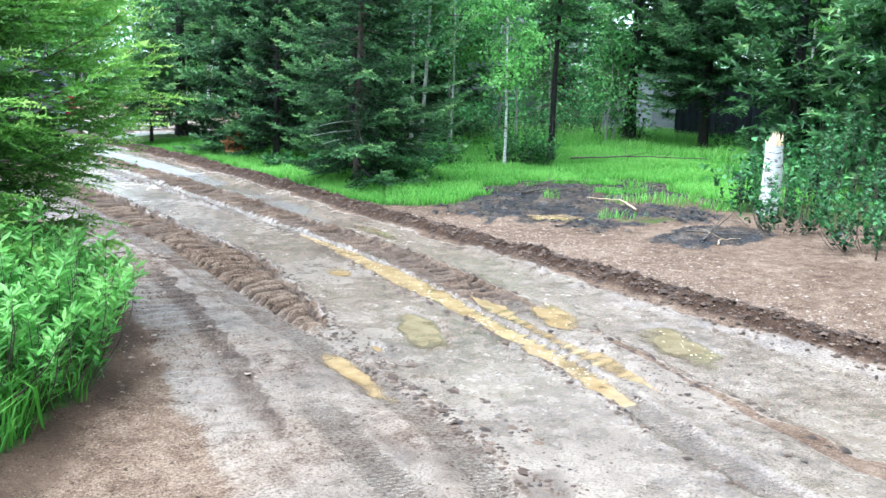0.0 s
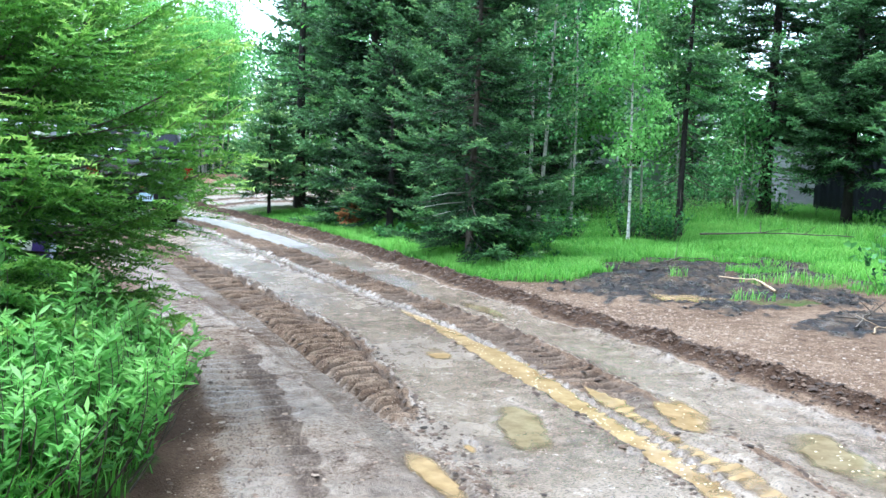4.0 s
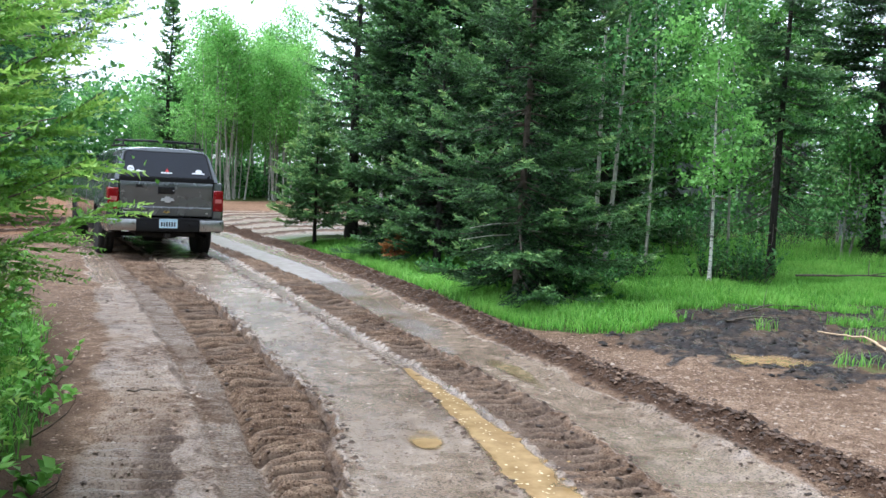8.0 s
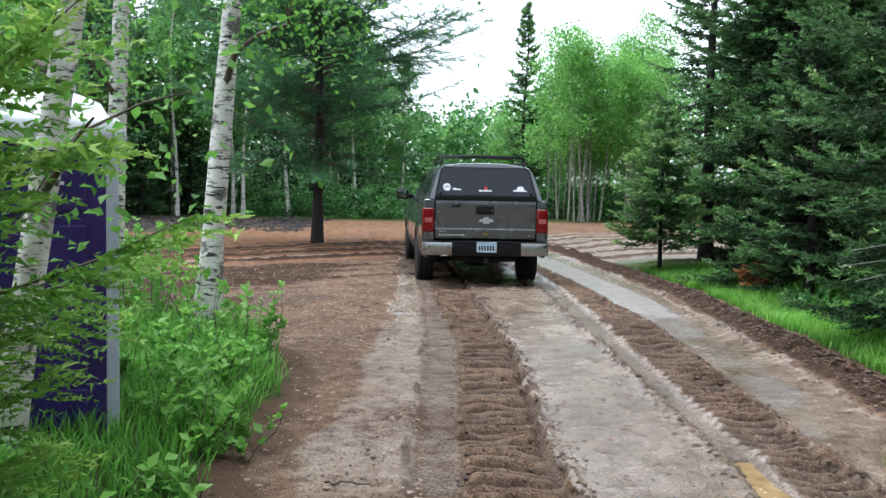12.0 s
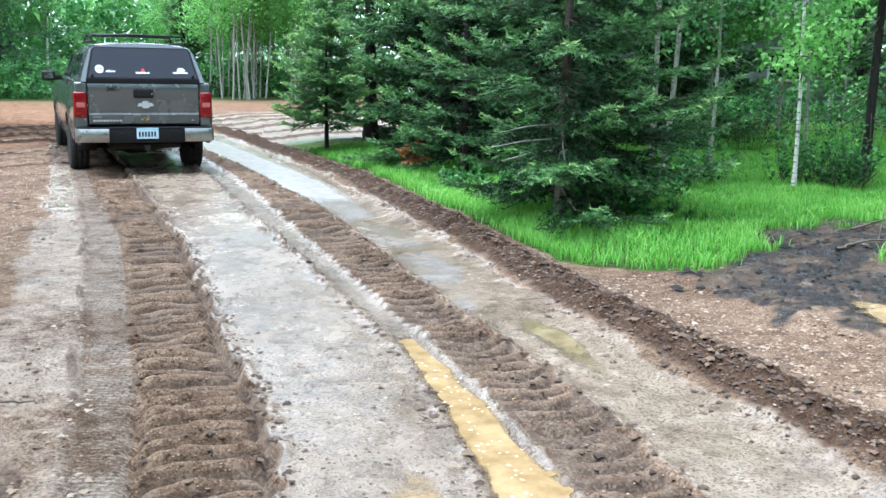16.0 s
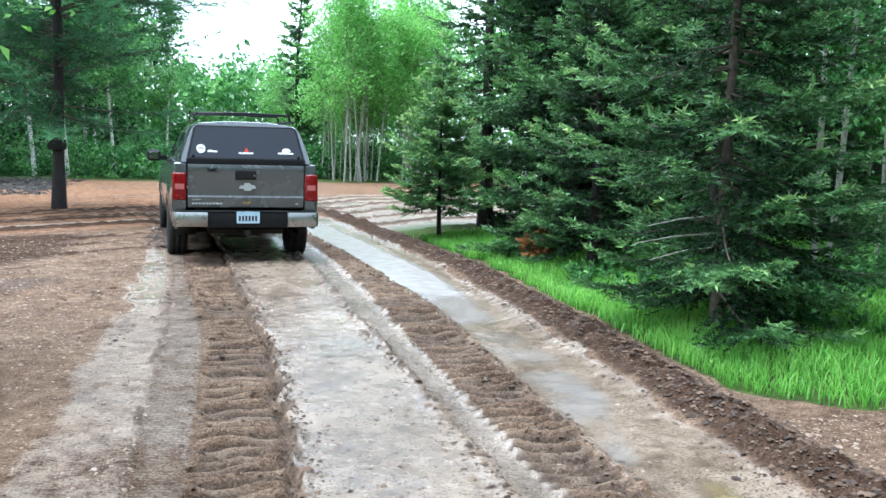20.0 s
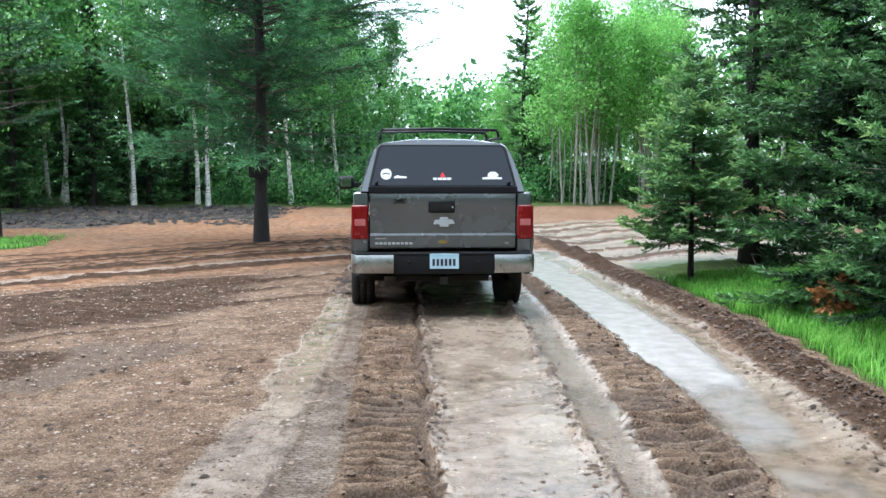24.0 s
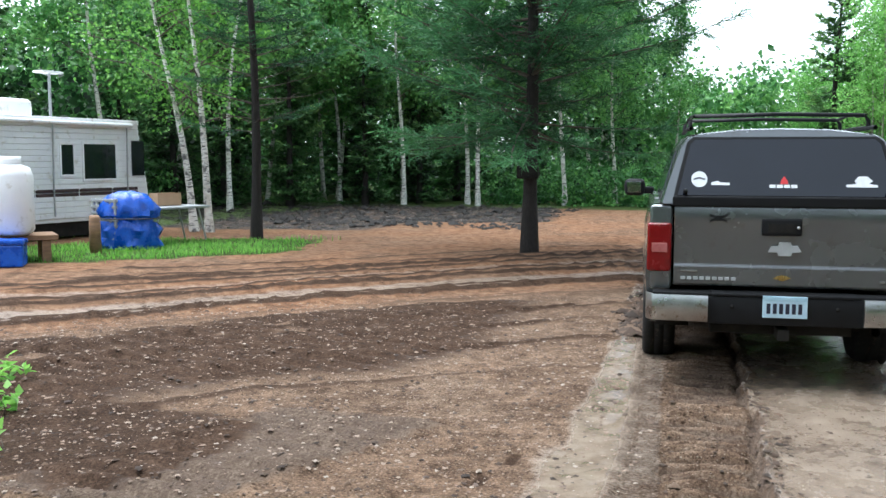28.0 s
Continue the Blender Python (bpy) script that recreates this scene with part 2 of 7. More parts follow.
def bark_birch():
    m, nt, p = mat_new("birch_bark")
    v = coords(nt, (6, 6, 30))
    w = coords(nt)
    scar = ramp(nt, noise_tex(nt, v, 1.2, 5.0, 0.7), [(0.53, (0,)), (0.59, (1,))])
    blot = ramp(nt, noise_tex(nt, w, 4.5, 5.0), [(0.56, (0,)), (0.62, (1,))])
    base = ramp(nt, noise_tex(nt, w, 9.0), [(0.3, (0.55, 0.5, 0.43)), (0.65, (0.8, 0.78, 0.73))])
    c = mixc(nt, mathn(nt, "MAXIMUM", scar, mathn(nt, "MULTIPLY", blot, 0.85)), base, (0.04, 0.035, 0.03))
    nt.links.new(c, p.inputs["Base Color"])
    p.inputs["Roughness"].default_value = 0.75
    bump(nt, p, scar, 0.4, 0.006)
    return m


MAT = {
    "ground": ground_material(),
    "birch": bark_birch(),
    "bark_dark": surface("conifer_bark", (0.009, 0.007, 0.006), (0.038, 0.031, 0.027), 14, 0.95, 0, 70, 0.9, 0.015, (3, 3, 0.7)),
    "bark_grey": surface("aspen_bark", (0.2, 0.19, 0.16), (0.46, 0.44, 0.38), 9, 0.85, 0, 50, 0.5, 0.008, (2, 2, 1), spots=(0.05, 0.045, 0.04)),
    "bark_pale": surface("pale_aspen_bark", (0.2, 0.19, 0.16), (0.42, 0.4, 0.35), 7, 0.85, 0, 50, 0.4, 0.006, (2, 2, 1), spots=(0.12, 0.11, 0.09)),
    "twig": surface("twig_bark", (0.05, 0.04, 0.03), (0.14, 0.11, 0.085), 20, 0.9),
    # Darkest stops of needles and leaves also carry the shade inside the crowns.
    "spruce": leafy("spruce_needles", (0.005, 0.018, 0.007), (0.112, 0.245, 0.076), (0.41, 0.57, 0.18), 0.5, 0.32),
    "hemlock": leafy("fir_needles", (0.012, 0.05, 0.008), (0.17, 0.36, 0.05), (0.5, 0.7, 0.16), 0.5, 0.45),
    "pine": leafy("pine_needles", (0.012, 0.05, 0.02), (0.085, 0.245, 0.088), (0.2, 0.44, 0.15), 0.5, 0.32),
    "birch_leaf": leafy("birch_leaves", (0.035, 0.11, 0.012), (0.14, 0.34, 0.055), (0.28, 0.54, 0.11), 0.45, 0.5),
    "aspen_leaf": leafy("aspen_leaves", (0.07, 0.2, 0.03), (0.19, 0.44, 0.095), (0.33, 0.62, 0.17), 0.45, 0.5),
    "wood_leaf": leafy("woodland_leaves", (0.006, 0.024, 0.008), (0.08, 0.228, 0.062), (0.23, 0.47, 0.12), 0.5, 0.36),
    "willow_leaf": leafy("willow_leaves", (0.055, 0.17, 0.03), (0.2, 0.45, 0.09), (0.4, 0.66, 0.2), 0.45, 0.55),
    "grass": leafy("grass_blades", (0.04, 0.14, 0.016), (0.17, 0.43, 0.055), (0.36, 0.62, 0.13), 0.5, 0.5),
    "dead": leafy("dead_needles", (0.2, 0.085, 0.03), (0.4, 0.18, 0.065), (0.5, 0.27, 0.11), 0.8, 0.2),
}

# ---- mesh helpers ----


def mesh_np(name, verts, faces, tint=None, smooth=False):
    """A mesh from arrays: verts (n, 3), faces a list of (m, k) index arrays, tint a value a vertex."""
    me = bpy.data.meshes.new(name)
    verts = np.asarray(verts, np.float32)
    faces = [np.asarray(f, np.int32) for f in (faces if isinstance(faces, list) else [faces]) if len(f)]
    loops = np.concatenate([f.ravel() for f in faces])
    sizes = np.concatenate([np.full(len(f), f.shape[1], np.int32) for f in faces])
    me.vertices.add(len(verts))
    me.vertices.foreach_set("co", verts.ravel())
    me.loops.add(len(loops))
    me.loops.foreach_set("vertex_index", loops)
    me.polygons.add(len(sizes))
    me.polygons.foreach_set("loop_start", np.concatenate([[0], np.cumsum(sizes)[:-1]]).astype(np.int32))
    if tint is not None:
        at = me.attributes.new("tint", "FLOAT", "POINT")
        at.data.foreach_set("value", np.asarray(tint, np.float32))
    me.update(calc_edges=True)
    if smooth:
        me.polygons.foreach_set("use_smooth", np.ones(len(sizes), bool))
    return me


def part(name, data, material, parent=None, label="", m=None):
    """Links a bmesh or mesh as ONE object, under a thing or a part."""
    if isinstance(data, bmesh.types.BMesh):
        me = bpy.data.meshes.new(name)
        data.to_mesh(me)
        data.free()
        data = me
    if material is not None and not data.materials:
        data.materials.append(material)
    ob = new(name, data)
    if parent is not None:
        ob.parent = parent
    if m is not None:
        ob.matrix_basis = m
    return tagged(ob, label) if label else ob


def thing(name, label, category, m=None, group="", kind=""):
    ob = new(name)
    ob.empty_display_size = 0.1
    if m is not None:
        ob.matrix_basis = m
    return tagged(ob, label, category, group, kind)


def vnoise(x, y, seed=0):
    """Smooth value noise of arrays, from -1 to 1."""
    xi, yi = np.floor(x), np.floor(y)
    fx, fy = x - xi, y - yi
    fx, fy = fx * fx * (3 - 2 * fx), fy * fy * (3 - 2 * fy)

    def h(a, b):
        s = np.sin(a * 127.1 + b * 311.7 + seed * 74.7) * 43758.5453
        return (s - np.floor(s)) * 2 - 1

    return (h(xi, yi) * (1 - fx) + h(xi + 1, yi) * fx) * (1 - fy) + (h(xi, yi + 1) * (1 - fx) + h(xi + 1, yi + 1) * fx) * fy


def fbm(x, y, seed=0, octaves=4):
    out, amp = 0.0, 0.5
    for k in range(octaves):
        out = out + amp * vnoise(x * 2**k, y * 2**k, seed + 13 * k)
        amp *= 0.5
    return out


def step(a, b, v):
    t = np.clip((v - a) / (b - a), 0, 1)
    return t * t * (3 - 2 * t)


def tubes(paths, sides=6):
    """Tapered tubes along polylines: a list of (points (n, 3), radii (n,))."""
    vs, fs, n0 = [], [], 0
    ang = np.linspace(0, 2 * np.pi, sides, endpoint=False)
    for pts, rad in paths:
        pts, rad = np.asarray(pts, float), np.asarray(rad, float)
        d = np.gradient(pts, axis=0)
        d /= np.linalg.norm(d, axis=1, keepdims=True) + 1e-9
        ref = np.where(np.abs(d[:, 2:3]) > 0.9, [[1.0, 0, 0]], [[0, 0, 1.0]])
        a = np.cross(d, ref)
        a /= np.linalg.norm(a, axis=1, keepdims=True) + 1e-9
        b = np.cross(d, a)
        ring = pts[:, None] + rad[:, None, None] * (np.cos(ang)[None, :, None] * a[:, None] + np.sin(ang)[None, :, None] * b[:, None])
        n = len(pts)
        vs.append(ring.reshape(-1, 3))
        i, j = np.meshgrid(np.arange(n - 1), np.arange(sides), indexing="ij")
        k = (j + 1) % sides
        fs.append(np.stack([i * sides + j, i * sides + k, (i + 1) * sides + k, (i + 1) * sides + j], -1).reshape(-1, 4) + n0)
        n0 += n * sides
    return np.concatenate(vs), np.concatenate(fs)


def speckled(name, stops, rough=0.8):
    """Small loose pieces, each with a shade of its own."""
    m, nt, p = mat_new(name)
    geo = nt.nodes.new("ShaderNodeNewGeometry")
    nt.links.new(ramp(nt, geo.outputs["Random Per Island"], stops), p.inputs["Base Color"])
    p.inputs["Roughness"].default_value = rough
    bump(nt, p, noise_tex(nt, coords(nt), 90.0, 3.0), 0.5, 0.004)
    return m

# ---- the ground: one sheet, with ruts, ridges and hollows ----


def along_lane(*stops):
    """A line along the lane: x for each y, smoothly through (y, x) stops."""
    ys, xs = np.array([p[0] for p in stops], float), np.array([p[1] for p in stops], float)
    return lambda y: (np.interp(np.asarray(y, float) - 0.4, ys, xs) + np.interp(np.asarray(y, float), ys, xs) + np.interp(np.asarray(y, float) + 0.4, ys, xs)) / 3


# Left wheel track and the dark lug band beside it, from left to right
A0 = along_lane((-16.5, -1.85), (-15.4, -1.34), (-14, -1.22), (-12.5, -1.12), (-11.2, -1.04), (-9.3, -0.96), (-7.5, -0.95), (-5, -0.94), (-3.6, -1.0), (-1.4, -1.01), (0.3, -1.12), (4, -1.35), (10, -2.3), (16, -4))
A1 = along_lane((-16.5, -1.6), (-15.4, -1.1), (-14, -1.0), (-12.4, -0.85), (-11.2, -0.78), (-10, -0.67), (-7.4, -0.62), (-5, -0.6), (-3, -0.72), (-0.7, -0.86), (4, -1.05), (10, -2.0), (16, -3.7))
A2 = along_lane((-16.5, -1.3), (-13.5, -0.85), (-12.6, -0.59), (-11.3, -0.27), (-10.7, -0.14), (-9.4, -0.11), (-7.3, -0.11), (-5, -0.11), (-4, -0.14), (-0.9, -0.27), (4, -0.5), (10, -1.4), (16, -3))
# Right wheel track, full of water further back, and its lug band
B0 = along_lane((-16.5, -0.45), (-15.1, -0.02), (-14.1, 0.24), (-13.1, 0.4), (-12.1, 0.5), (-11.4, 0.62), (-10.7, 0.74), (-9.2, 0.89), (-8, 0.87), (-4.7, 0.82), (-0.7, 0.79), (4, 0.6), (10, -0.3), (16, -2))
B1 = along_lane((-16.5, -0.2), (-15.2, 0.22), (-14.1, 0.48), (-13.1, 0.64), (-12.1, 0.82), (-11.5, 0.92), (-10.6, 0.99), (-9.2, 1.06), (-7.1, 1.03), (-4.9, 1.05), (-2.8, 1.1), (-0.7, 1.07), (4, 0.88), (10, 0.0), (16, -1.7))
B2 = along_lane((-16.5, 0.45), (-13.4, 1.1), (-12.8, 1.19), (-11.9, 1.36), (-10.8, 1.48), (-10, 1.5), (-8, 1.53), (-6.2, 1.54), (-4.5, 1.62), (-3.2, 1.61), (0, 1.45), (1.5, 1.34), (6, 1.0), (10, 0.4), (16, -1.2))
FILM_RIGHT = along_lane((-9.4, 1.58), (-8.4, 1.75), (-7.4, 2.06), (-6.6, 2.17), (-4, 2.2), (-1, 2.25), (2, 2.06), (6.8, 1.67), (10, 1.3))
# An older track of lugs along the left edge
L0 = along_lane((-16, -2.6), (-13.7, -2.19), (-11.95, -1.91), (-10.05, -1.55), (-8.3, -1.36))
L1 = along_lane((-16, -2.1), (-13.9, -1.68), (-12.95, -1.45), (-11.8, -1.26), (-9.96, -1.04), (-8.4, -1.03))
CREST = along_lane((-40, 2.1), (-15.3, 2.36), (-13, 2.4), (-11, 2.47), (-9, 2.52), (-8, 2.57), (-5.7, 2.66), (-3, 2.73), (-0.7, 2.82), (2.6, 2.56), (5.9, 2.3), (12, 1.8))


def berm_x(y):
    """The right foot of the graded ridge's crest."""
    return CREST(y) + 0.12


def lane_left(y):
    """The edge of the grass on the left of the lane."""
    y = np.asarray(y, float)
    e = np.interp(y, [-40, -20, -14.9, -14.2, -13.4, -12, -10.4, -8, -7, -6.2, -5.4, -4.8, -3], [-16, -6.6, -3.4, -3.0, -2.48, -2.12, -1.97, -1.98, -2.02, -2.2, -2.7, -4.2, -30])
    return e + 0.09 * vnoise(y * 2.3, y * 0 + 3.0, 5)


# Hollows that hold water: x, y, half width, half length, turn, water level
PUDDLES = [
    (0.33, -11.25, 0.1, 0.24, 12, 0.05), (-0.17, -13.4, 0.18, 0.48, 22, 0.045), (1.09, -13.5, 0.15, 0.52, 20, 0.042),
    (1.38, -14.52, 0.22, 0.52, 22, 0.03), (-1.1, -14.02, 0.1, 0.5, 8, 0.026), (1.9, -9.36, 0.11, 0.62, 4, 0.035),
    (4.35, -9.82, 0.46, 0.38, 18, 0.145), (-0.7, -13.63, 0.05, 0.13, 15, 0.04),
]
FILM = 0.034  # level of the water lying along the right of the lane
RUT = (-15.35, -9.1, 0.03)  # the long rut full of water: from, to, level


def pits(x, y):
    """How far into the water-filled wheel rut: 1 at its middle, below 0 outside; two troughs where the tyre went twice."""
    ends = step(RUT[0], RUT[0] + 0.7, y) * step(RUT[1], RUT[1] - 0.8, y)
    m, h = (B0(y) + B1(y)) / 2, (B1(y) - B0(y)) / 2
    one = 1 - np.abs(x - m) / (h * (0.55 + 0.45 * ends) * (1.12 - 0.02 * step(-12.6, -13.2, y)))
    two_m = B1(y) + 0.17
    two = 1 - np.abs(x - two_m) / (0.14 * step(-15.5, -14.6, y) * step(-12.5, -13.1, y) + 0.001)
    return np.where(ends > 0, np.maximum(one, two), -1.0)


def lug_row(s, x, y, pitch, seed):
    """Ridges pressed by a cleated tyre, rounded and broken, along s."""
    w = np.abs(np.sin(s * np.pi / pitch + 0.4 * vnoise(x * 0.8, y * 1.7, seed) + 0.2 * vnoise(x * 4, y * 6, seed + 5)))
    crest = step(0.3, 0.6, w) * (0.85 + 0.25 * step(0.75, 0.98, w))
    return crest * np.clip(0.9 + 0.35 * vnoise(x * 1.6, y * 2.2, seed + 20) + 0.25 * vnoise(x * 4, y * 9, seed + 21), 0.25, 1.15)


def surface_at(x, y):
    """Height and soil masks at arrays of places."""
    x, y = np.asarray(x, float), np.asarray(y, float)
    a0, a1, a2, b0, b1, b2 = A0(y), A1(y), A2(y), B0(y), B1(y), B2(y)
    bx = berm_x(y)
    wob = 0.045 * vnoise(y * 3.1, x * 0.3, 2) + 0.035 * vnoise(y * 9.0, x * 0.5, 4)
    left = lane_left(y)
    # masses of land
    z = 0.06 + 0.02 * fbm(x * 0.5, y * 0.5, 1)
    lane = step(left - 0.1, left + 0.25, x) * step(bx + 0.5, bx + 0.1, x)
    z = z + 0.17 * step(left + 0.15, left - 0.7, x) * step(-2.5, -5.2, y)
    z = z + 0.1 * step(bx + 0.25, bx + 1.6, x) + 0.012 * np.clip(x - bx - 2, 0, 30)
    z = z + 0.05 * fbm(x * 0.35, y * 0.35, 9, 3) * (1 - lane)
    # tracks across the lane
    xw = x + wob
    along = step(16, 9, y) * step(-21, -18, y)
    south_a, south_b = step(-13.5, -12.2, y), step(-14.2, -12.9, y)
    tread_a = step(a0 - 0.04, a0 + 0.06, x) * step(a1 + 0.02, a1 - 0.04, x)
    tread_c = step(0.13, 0.09, np.abs(x - (-1.62 + 0.19 * (y + 14.6)))) * step(-14.2, -14.6, y)
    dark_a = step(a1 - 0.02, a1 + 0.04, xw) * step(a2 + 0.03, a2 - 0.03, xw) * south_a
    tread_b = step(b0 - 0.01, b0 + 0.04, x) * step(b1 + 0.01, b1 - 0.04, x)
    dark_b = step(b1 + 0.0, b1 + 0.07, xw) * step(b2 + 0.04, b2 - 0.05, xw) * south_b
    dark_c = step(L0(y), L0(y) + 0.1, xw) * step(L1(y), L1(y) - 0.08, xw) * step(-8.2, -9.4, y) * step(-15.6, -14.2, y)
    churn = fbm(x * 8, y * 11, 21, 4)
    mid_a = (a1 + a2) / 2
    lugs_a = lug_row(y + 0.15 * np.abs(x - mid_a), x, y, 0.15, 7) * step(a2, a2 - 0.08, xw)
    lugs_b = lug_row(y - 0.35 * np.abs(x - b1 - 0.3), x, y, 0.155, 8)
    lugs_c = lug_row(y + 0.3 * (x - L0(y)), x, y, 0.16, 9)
    z = z + along * dark_a * (-0.095 + 0.1 * lugs_a + 0.01 * churn)
    z = z + along * dark_b * (-0.074 + 0.088 * lugs_b * (0.7 + 0.3 * step(-9.8, -8.6, y)) + 0.013 * churn)
    z = z + along * dark_c * (-0.02 + 0.034 * lugs_c + 0.016 * churn)
    # squeezed-up rims, broken into crumbs
    rims = 0 * x
    for e, amp, seed in ((a2 + 0.02, 0.035, 23), (b2 + 0.0, 0.03, 24), (b0 - 0.03, 0.026, 25), (a0 - 0.03, 0.012, 26)):
        rim = along * np.exp(-(((xw - e) / 0.035) ** 2)) * (south_a if seed in (23, 26) else south_b if seed == 24 else step(-8.0, -7.0, y) + 0.6)
        z = z + amp * 0.7 * (0.8 + 1.3 * vnoise(x * 13, y * 13, seed)).clip(0, 2) * rim
        rims = np.maximum(rims, rim * (0.4 + 0.8 * vnoise(y * 4, x * 2, seed + 3)).clip(0, 1))
    z = z - along * np.maximum(tread_a, tread_c) * 0.014 - along * tread_b * 0.02
    z = z - along * 0.05 * np.exp(-(((x - a1) / 0.035) ** 2)) * step(-9.2, -10.0, y) * step(-13.4, -12.8, y)
    # the ridge that the grader left
    ridge = np.exp(-(((x + wob - bx + 0.12) / 0.22) ** 2)) * step(14, 5, y)
    z = z + ridge * (0.1 + 0.05 * fbm(x * 5, y * 5, 41, 4) + 0.04 * vnoise(x * 17, y * 17, 42))
    # the broad wet band between tracks and ridge
    z = z - 0.025 * step(b2 + 0.02, b2 + 0.15, x) * step(bx - 0.35, bx - 0.6, x) * along
    # scraped soil to the left and turning tracks through the clearing
    clearing = step(-6.5, -4.5, y) * step(-1.0, -1.6, x) * step(28, 22, y)
    turn_y = np.interp(x, [-12, -7, -5.5, -3.7, -1.85, 0], [-3.4, 0.55, 2.4, 4.2, 5.7, 6.2])
    arc = (y - turn_y) * 0.72 + 0.05 * vnoise(x * 2, y * 2, 33)
    swirl = sum(w * np.exp(-(((arc - c) / 0.09) ** 2)) for c, w in ((0.0, 1.2), (0.45, 0.7), (1.3, 1.1), (1.75, 0.7), (2.55, 0.7), (2.95, 1.1), (3.4, 0.6), (4.2, 0.6), (-0.7, 0.4), (-1.6, 0.5), (-2.3, 0.4), (-3.1, 0.5), (-4.0, 0.4)))
    sand = step(0.05, 0.2, arc) * step(1.25, 1.0, arc) + 0.8 * step(1.85, 2.0, arc) * step(2.55, 2.3, arc)
    z = z + clearing * (swirl * (0.06 + 0.06 * churn) - 0.02 * sand)
    z = z + 0.02 * clearing * fbm(x * 2.2, y * 2.2, 51) + 0.014 * lane * fbm(x * 4, y * 4, 52)
    z = z + (lane + clearing).clip(0, 1) * (0.016 * fbm(x * 4.5, y * 4.5, 53, 3) * (1 - 0.6 * along * step(a2, a2 + 0.15, x) * step(b0 + 0.05, b0 - 0.1, x)))
    # black muck
    mx, my = x - 5.6, y + 9.1
    muck = step(1.2, 0.95, np.hypot((mx * 0.9 + my * 0.43) / 2.9, (my * 0.9 - mx * 0.43) / 1.6) + 0.55 * fbm(x * 1.3, y * 1.3, 61) + 0.3 * fbm(x * 5, y * 5, 63))
    heap = step(1.15, 0.75, np.hypot((x - 5.1 - 0.5 * (y + 11.8)) / 1.1, (y + 11.8) / 0.55) + 0.5 * fbm(x * 3, y * 3, 66))
    muck = np.maximum(muck, heap)
    blot = 0.4 * fbm(x * 2.2, y * 2.2, 62)
    isle = step(1.15, 0.85, np.hypot((x - 7.0) / 1.0, (y + 9.35) / 0.42) + blot)
    isle = np.maximum(isle, step(1.15, 0.8, np.hypot((x - 5.15) / 0.65, (y + 10.55 + 0.4 * (x - 5.15)) / 0.22) + blot))
    isle = np.maximum(isle, step(1.15, 0.8, np.hypot((x - 5.4) / 0.2, (y + 8.6) / 0.16) + blot))
    muck = muck * (1 - 0.8 * step(1.1, 0.8, np.hypot((x - 7.1) / 0.6, (y + 8.4) / 0.3) + blot))
    far = step(14.5, 17, y + 2.2 * fbm(x * 0.3, y * 0.3, 64)) * step(-3.4, -6.0, x + 0.12 * (y - 15)) * step(28, 24, y)
    far = np.maximum(far, step(12.2, 14.0, y + 1.5 * fbm(x * 0.4, y * 0.4, 65)) * step(-7.5, -9.5, x) * step(28, 24, y))
    edge_x = np.interp(y, [-11.5, -10.5, -9.3, -7.5], [4.2, 3.95, 3.5, 3.4])
    muck = muck * step(edge_x - 0.22, edge_x + 0.22, x + 0.5 * fbm(x * 3, y * 3, 67) + 0.2 * fbm(x * 9, y * 9, 68))
    black = np.maximum(muck * (1 - 0.85 * isle), far)
    z = z + muck * (0.05 * fbm(x * 1.5, y * 1.5, 71, 3) + 0.06 * fbm(x * 8, y * 8, 73, 3) + 0.01) + far * 0.12 * fbm(x * 1.6, y * 1.6, 72)
    # hollows
    q = pits(x, y) + 0.35 * fbm(x * 4.5, y * 4.5, 83)
    rim = step(0.0, -0.2, q) * step(-1.2, -0.5, q) * step(RUT[0] - 0.3, RUT[0], y) * step(RUT[1] + 0.3, RUT[1], y)
    z = z + rim * np.maximum(RUT[2] + 0.012 - z, 0)
    f = step(-0.15, 0.4, q)
    z = z * (1 - f) + np.minimum(z, RUT[2] - 0.03 + 0.03 * fbm(x * 4, y * 4, 84)) * f
    bars = lug_row(y - 0.2 * x, x, y, 0.13, 12) * step(b1 - 0.12, b1 - 0.02, x) * step(b1 + 0.36, b1 + 0.28, x) * step(-15.6, -15.0, y) * step(-12.6, -13.2, y)
    z = np.maximum(z, np.where(bars > 0, RUT[2] - 0.022 + 0.034 * bars * (0.24 + 0.95 * np.exp(-(((x - b1 - 0.02) / 0.07) ** 2))), -9))
    for px, py, a, b, turn, lev in PUDDLES:
        c, s = math.cos(radians(turn)), math.sin(radians(turn))
        qx, qy = (x - px) * c + (y - py) * -s, (x - px) * s + (y - py) * c
        r = np.hypot(qx / a, qy / b) + 0.55 * fbm(x * 4.5, y * 4.5, 81)
        rim = step(0.95, 1.25, r) * step(2.2, 1.7, r)
        z = z + rim * np.maximum(lev + 0.01 - z, 0)
        f = step(1.35, 0.55, r)
        z = z * (1 - f) + np.minimum(z, lev - 0.02 + 0.025 * fbm(x * 5, y * 5, 82)) * f
    # masks
    g_left = step(left + 0.05, left - 0.18, x + 0.12 * fbm(x * 4, y * 4, 91)) * step(-3.2, -4.6, y)
    g_right = step(bx + 0.2, bx + 0.42, x + 0.15 * fbm(x * 3, y * 3, 92) - 1.3 * step(-7.2, -9.0, y) - 2.0 * step(-11.2, -13.5, y))
    open_right = step(3.5, 7, y) * step(13, 9.5, x) * step(27, 22, y) * step(0.5, 1.5, x)
    g_right = g_right * (1 - muck) * (1 - open_right)
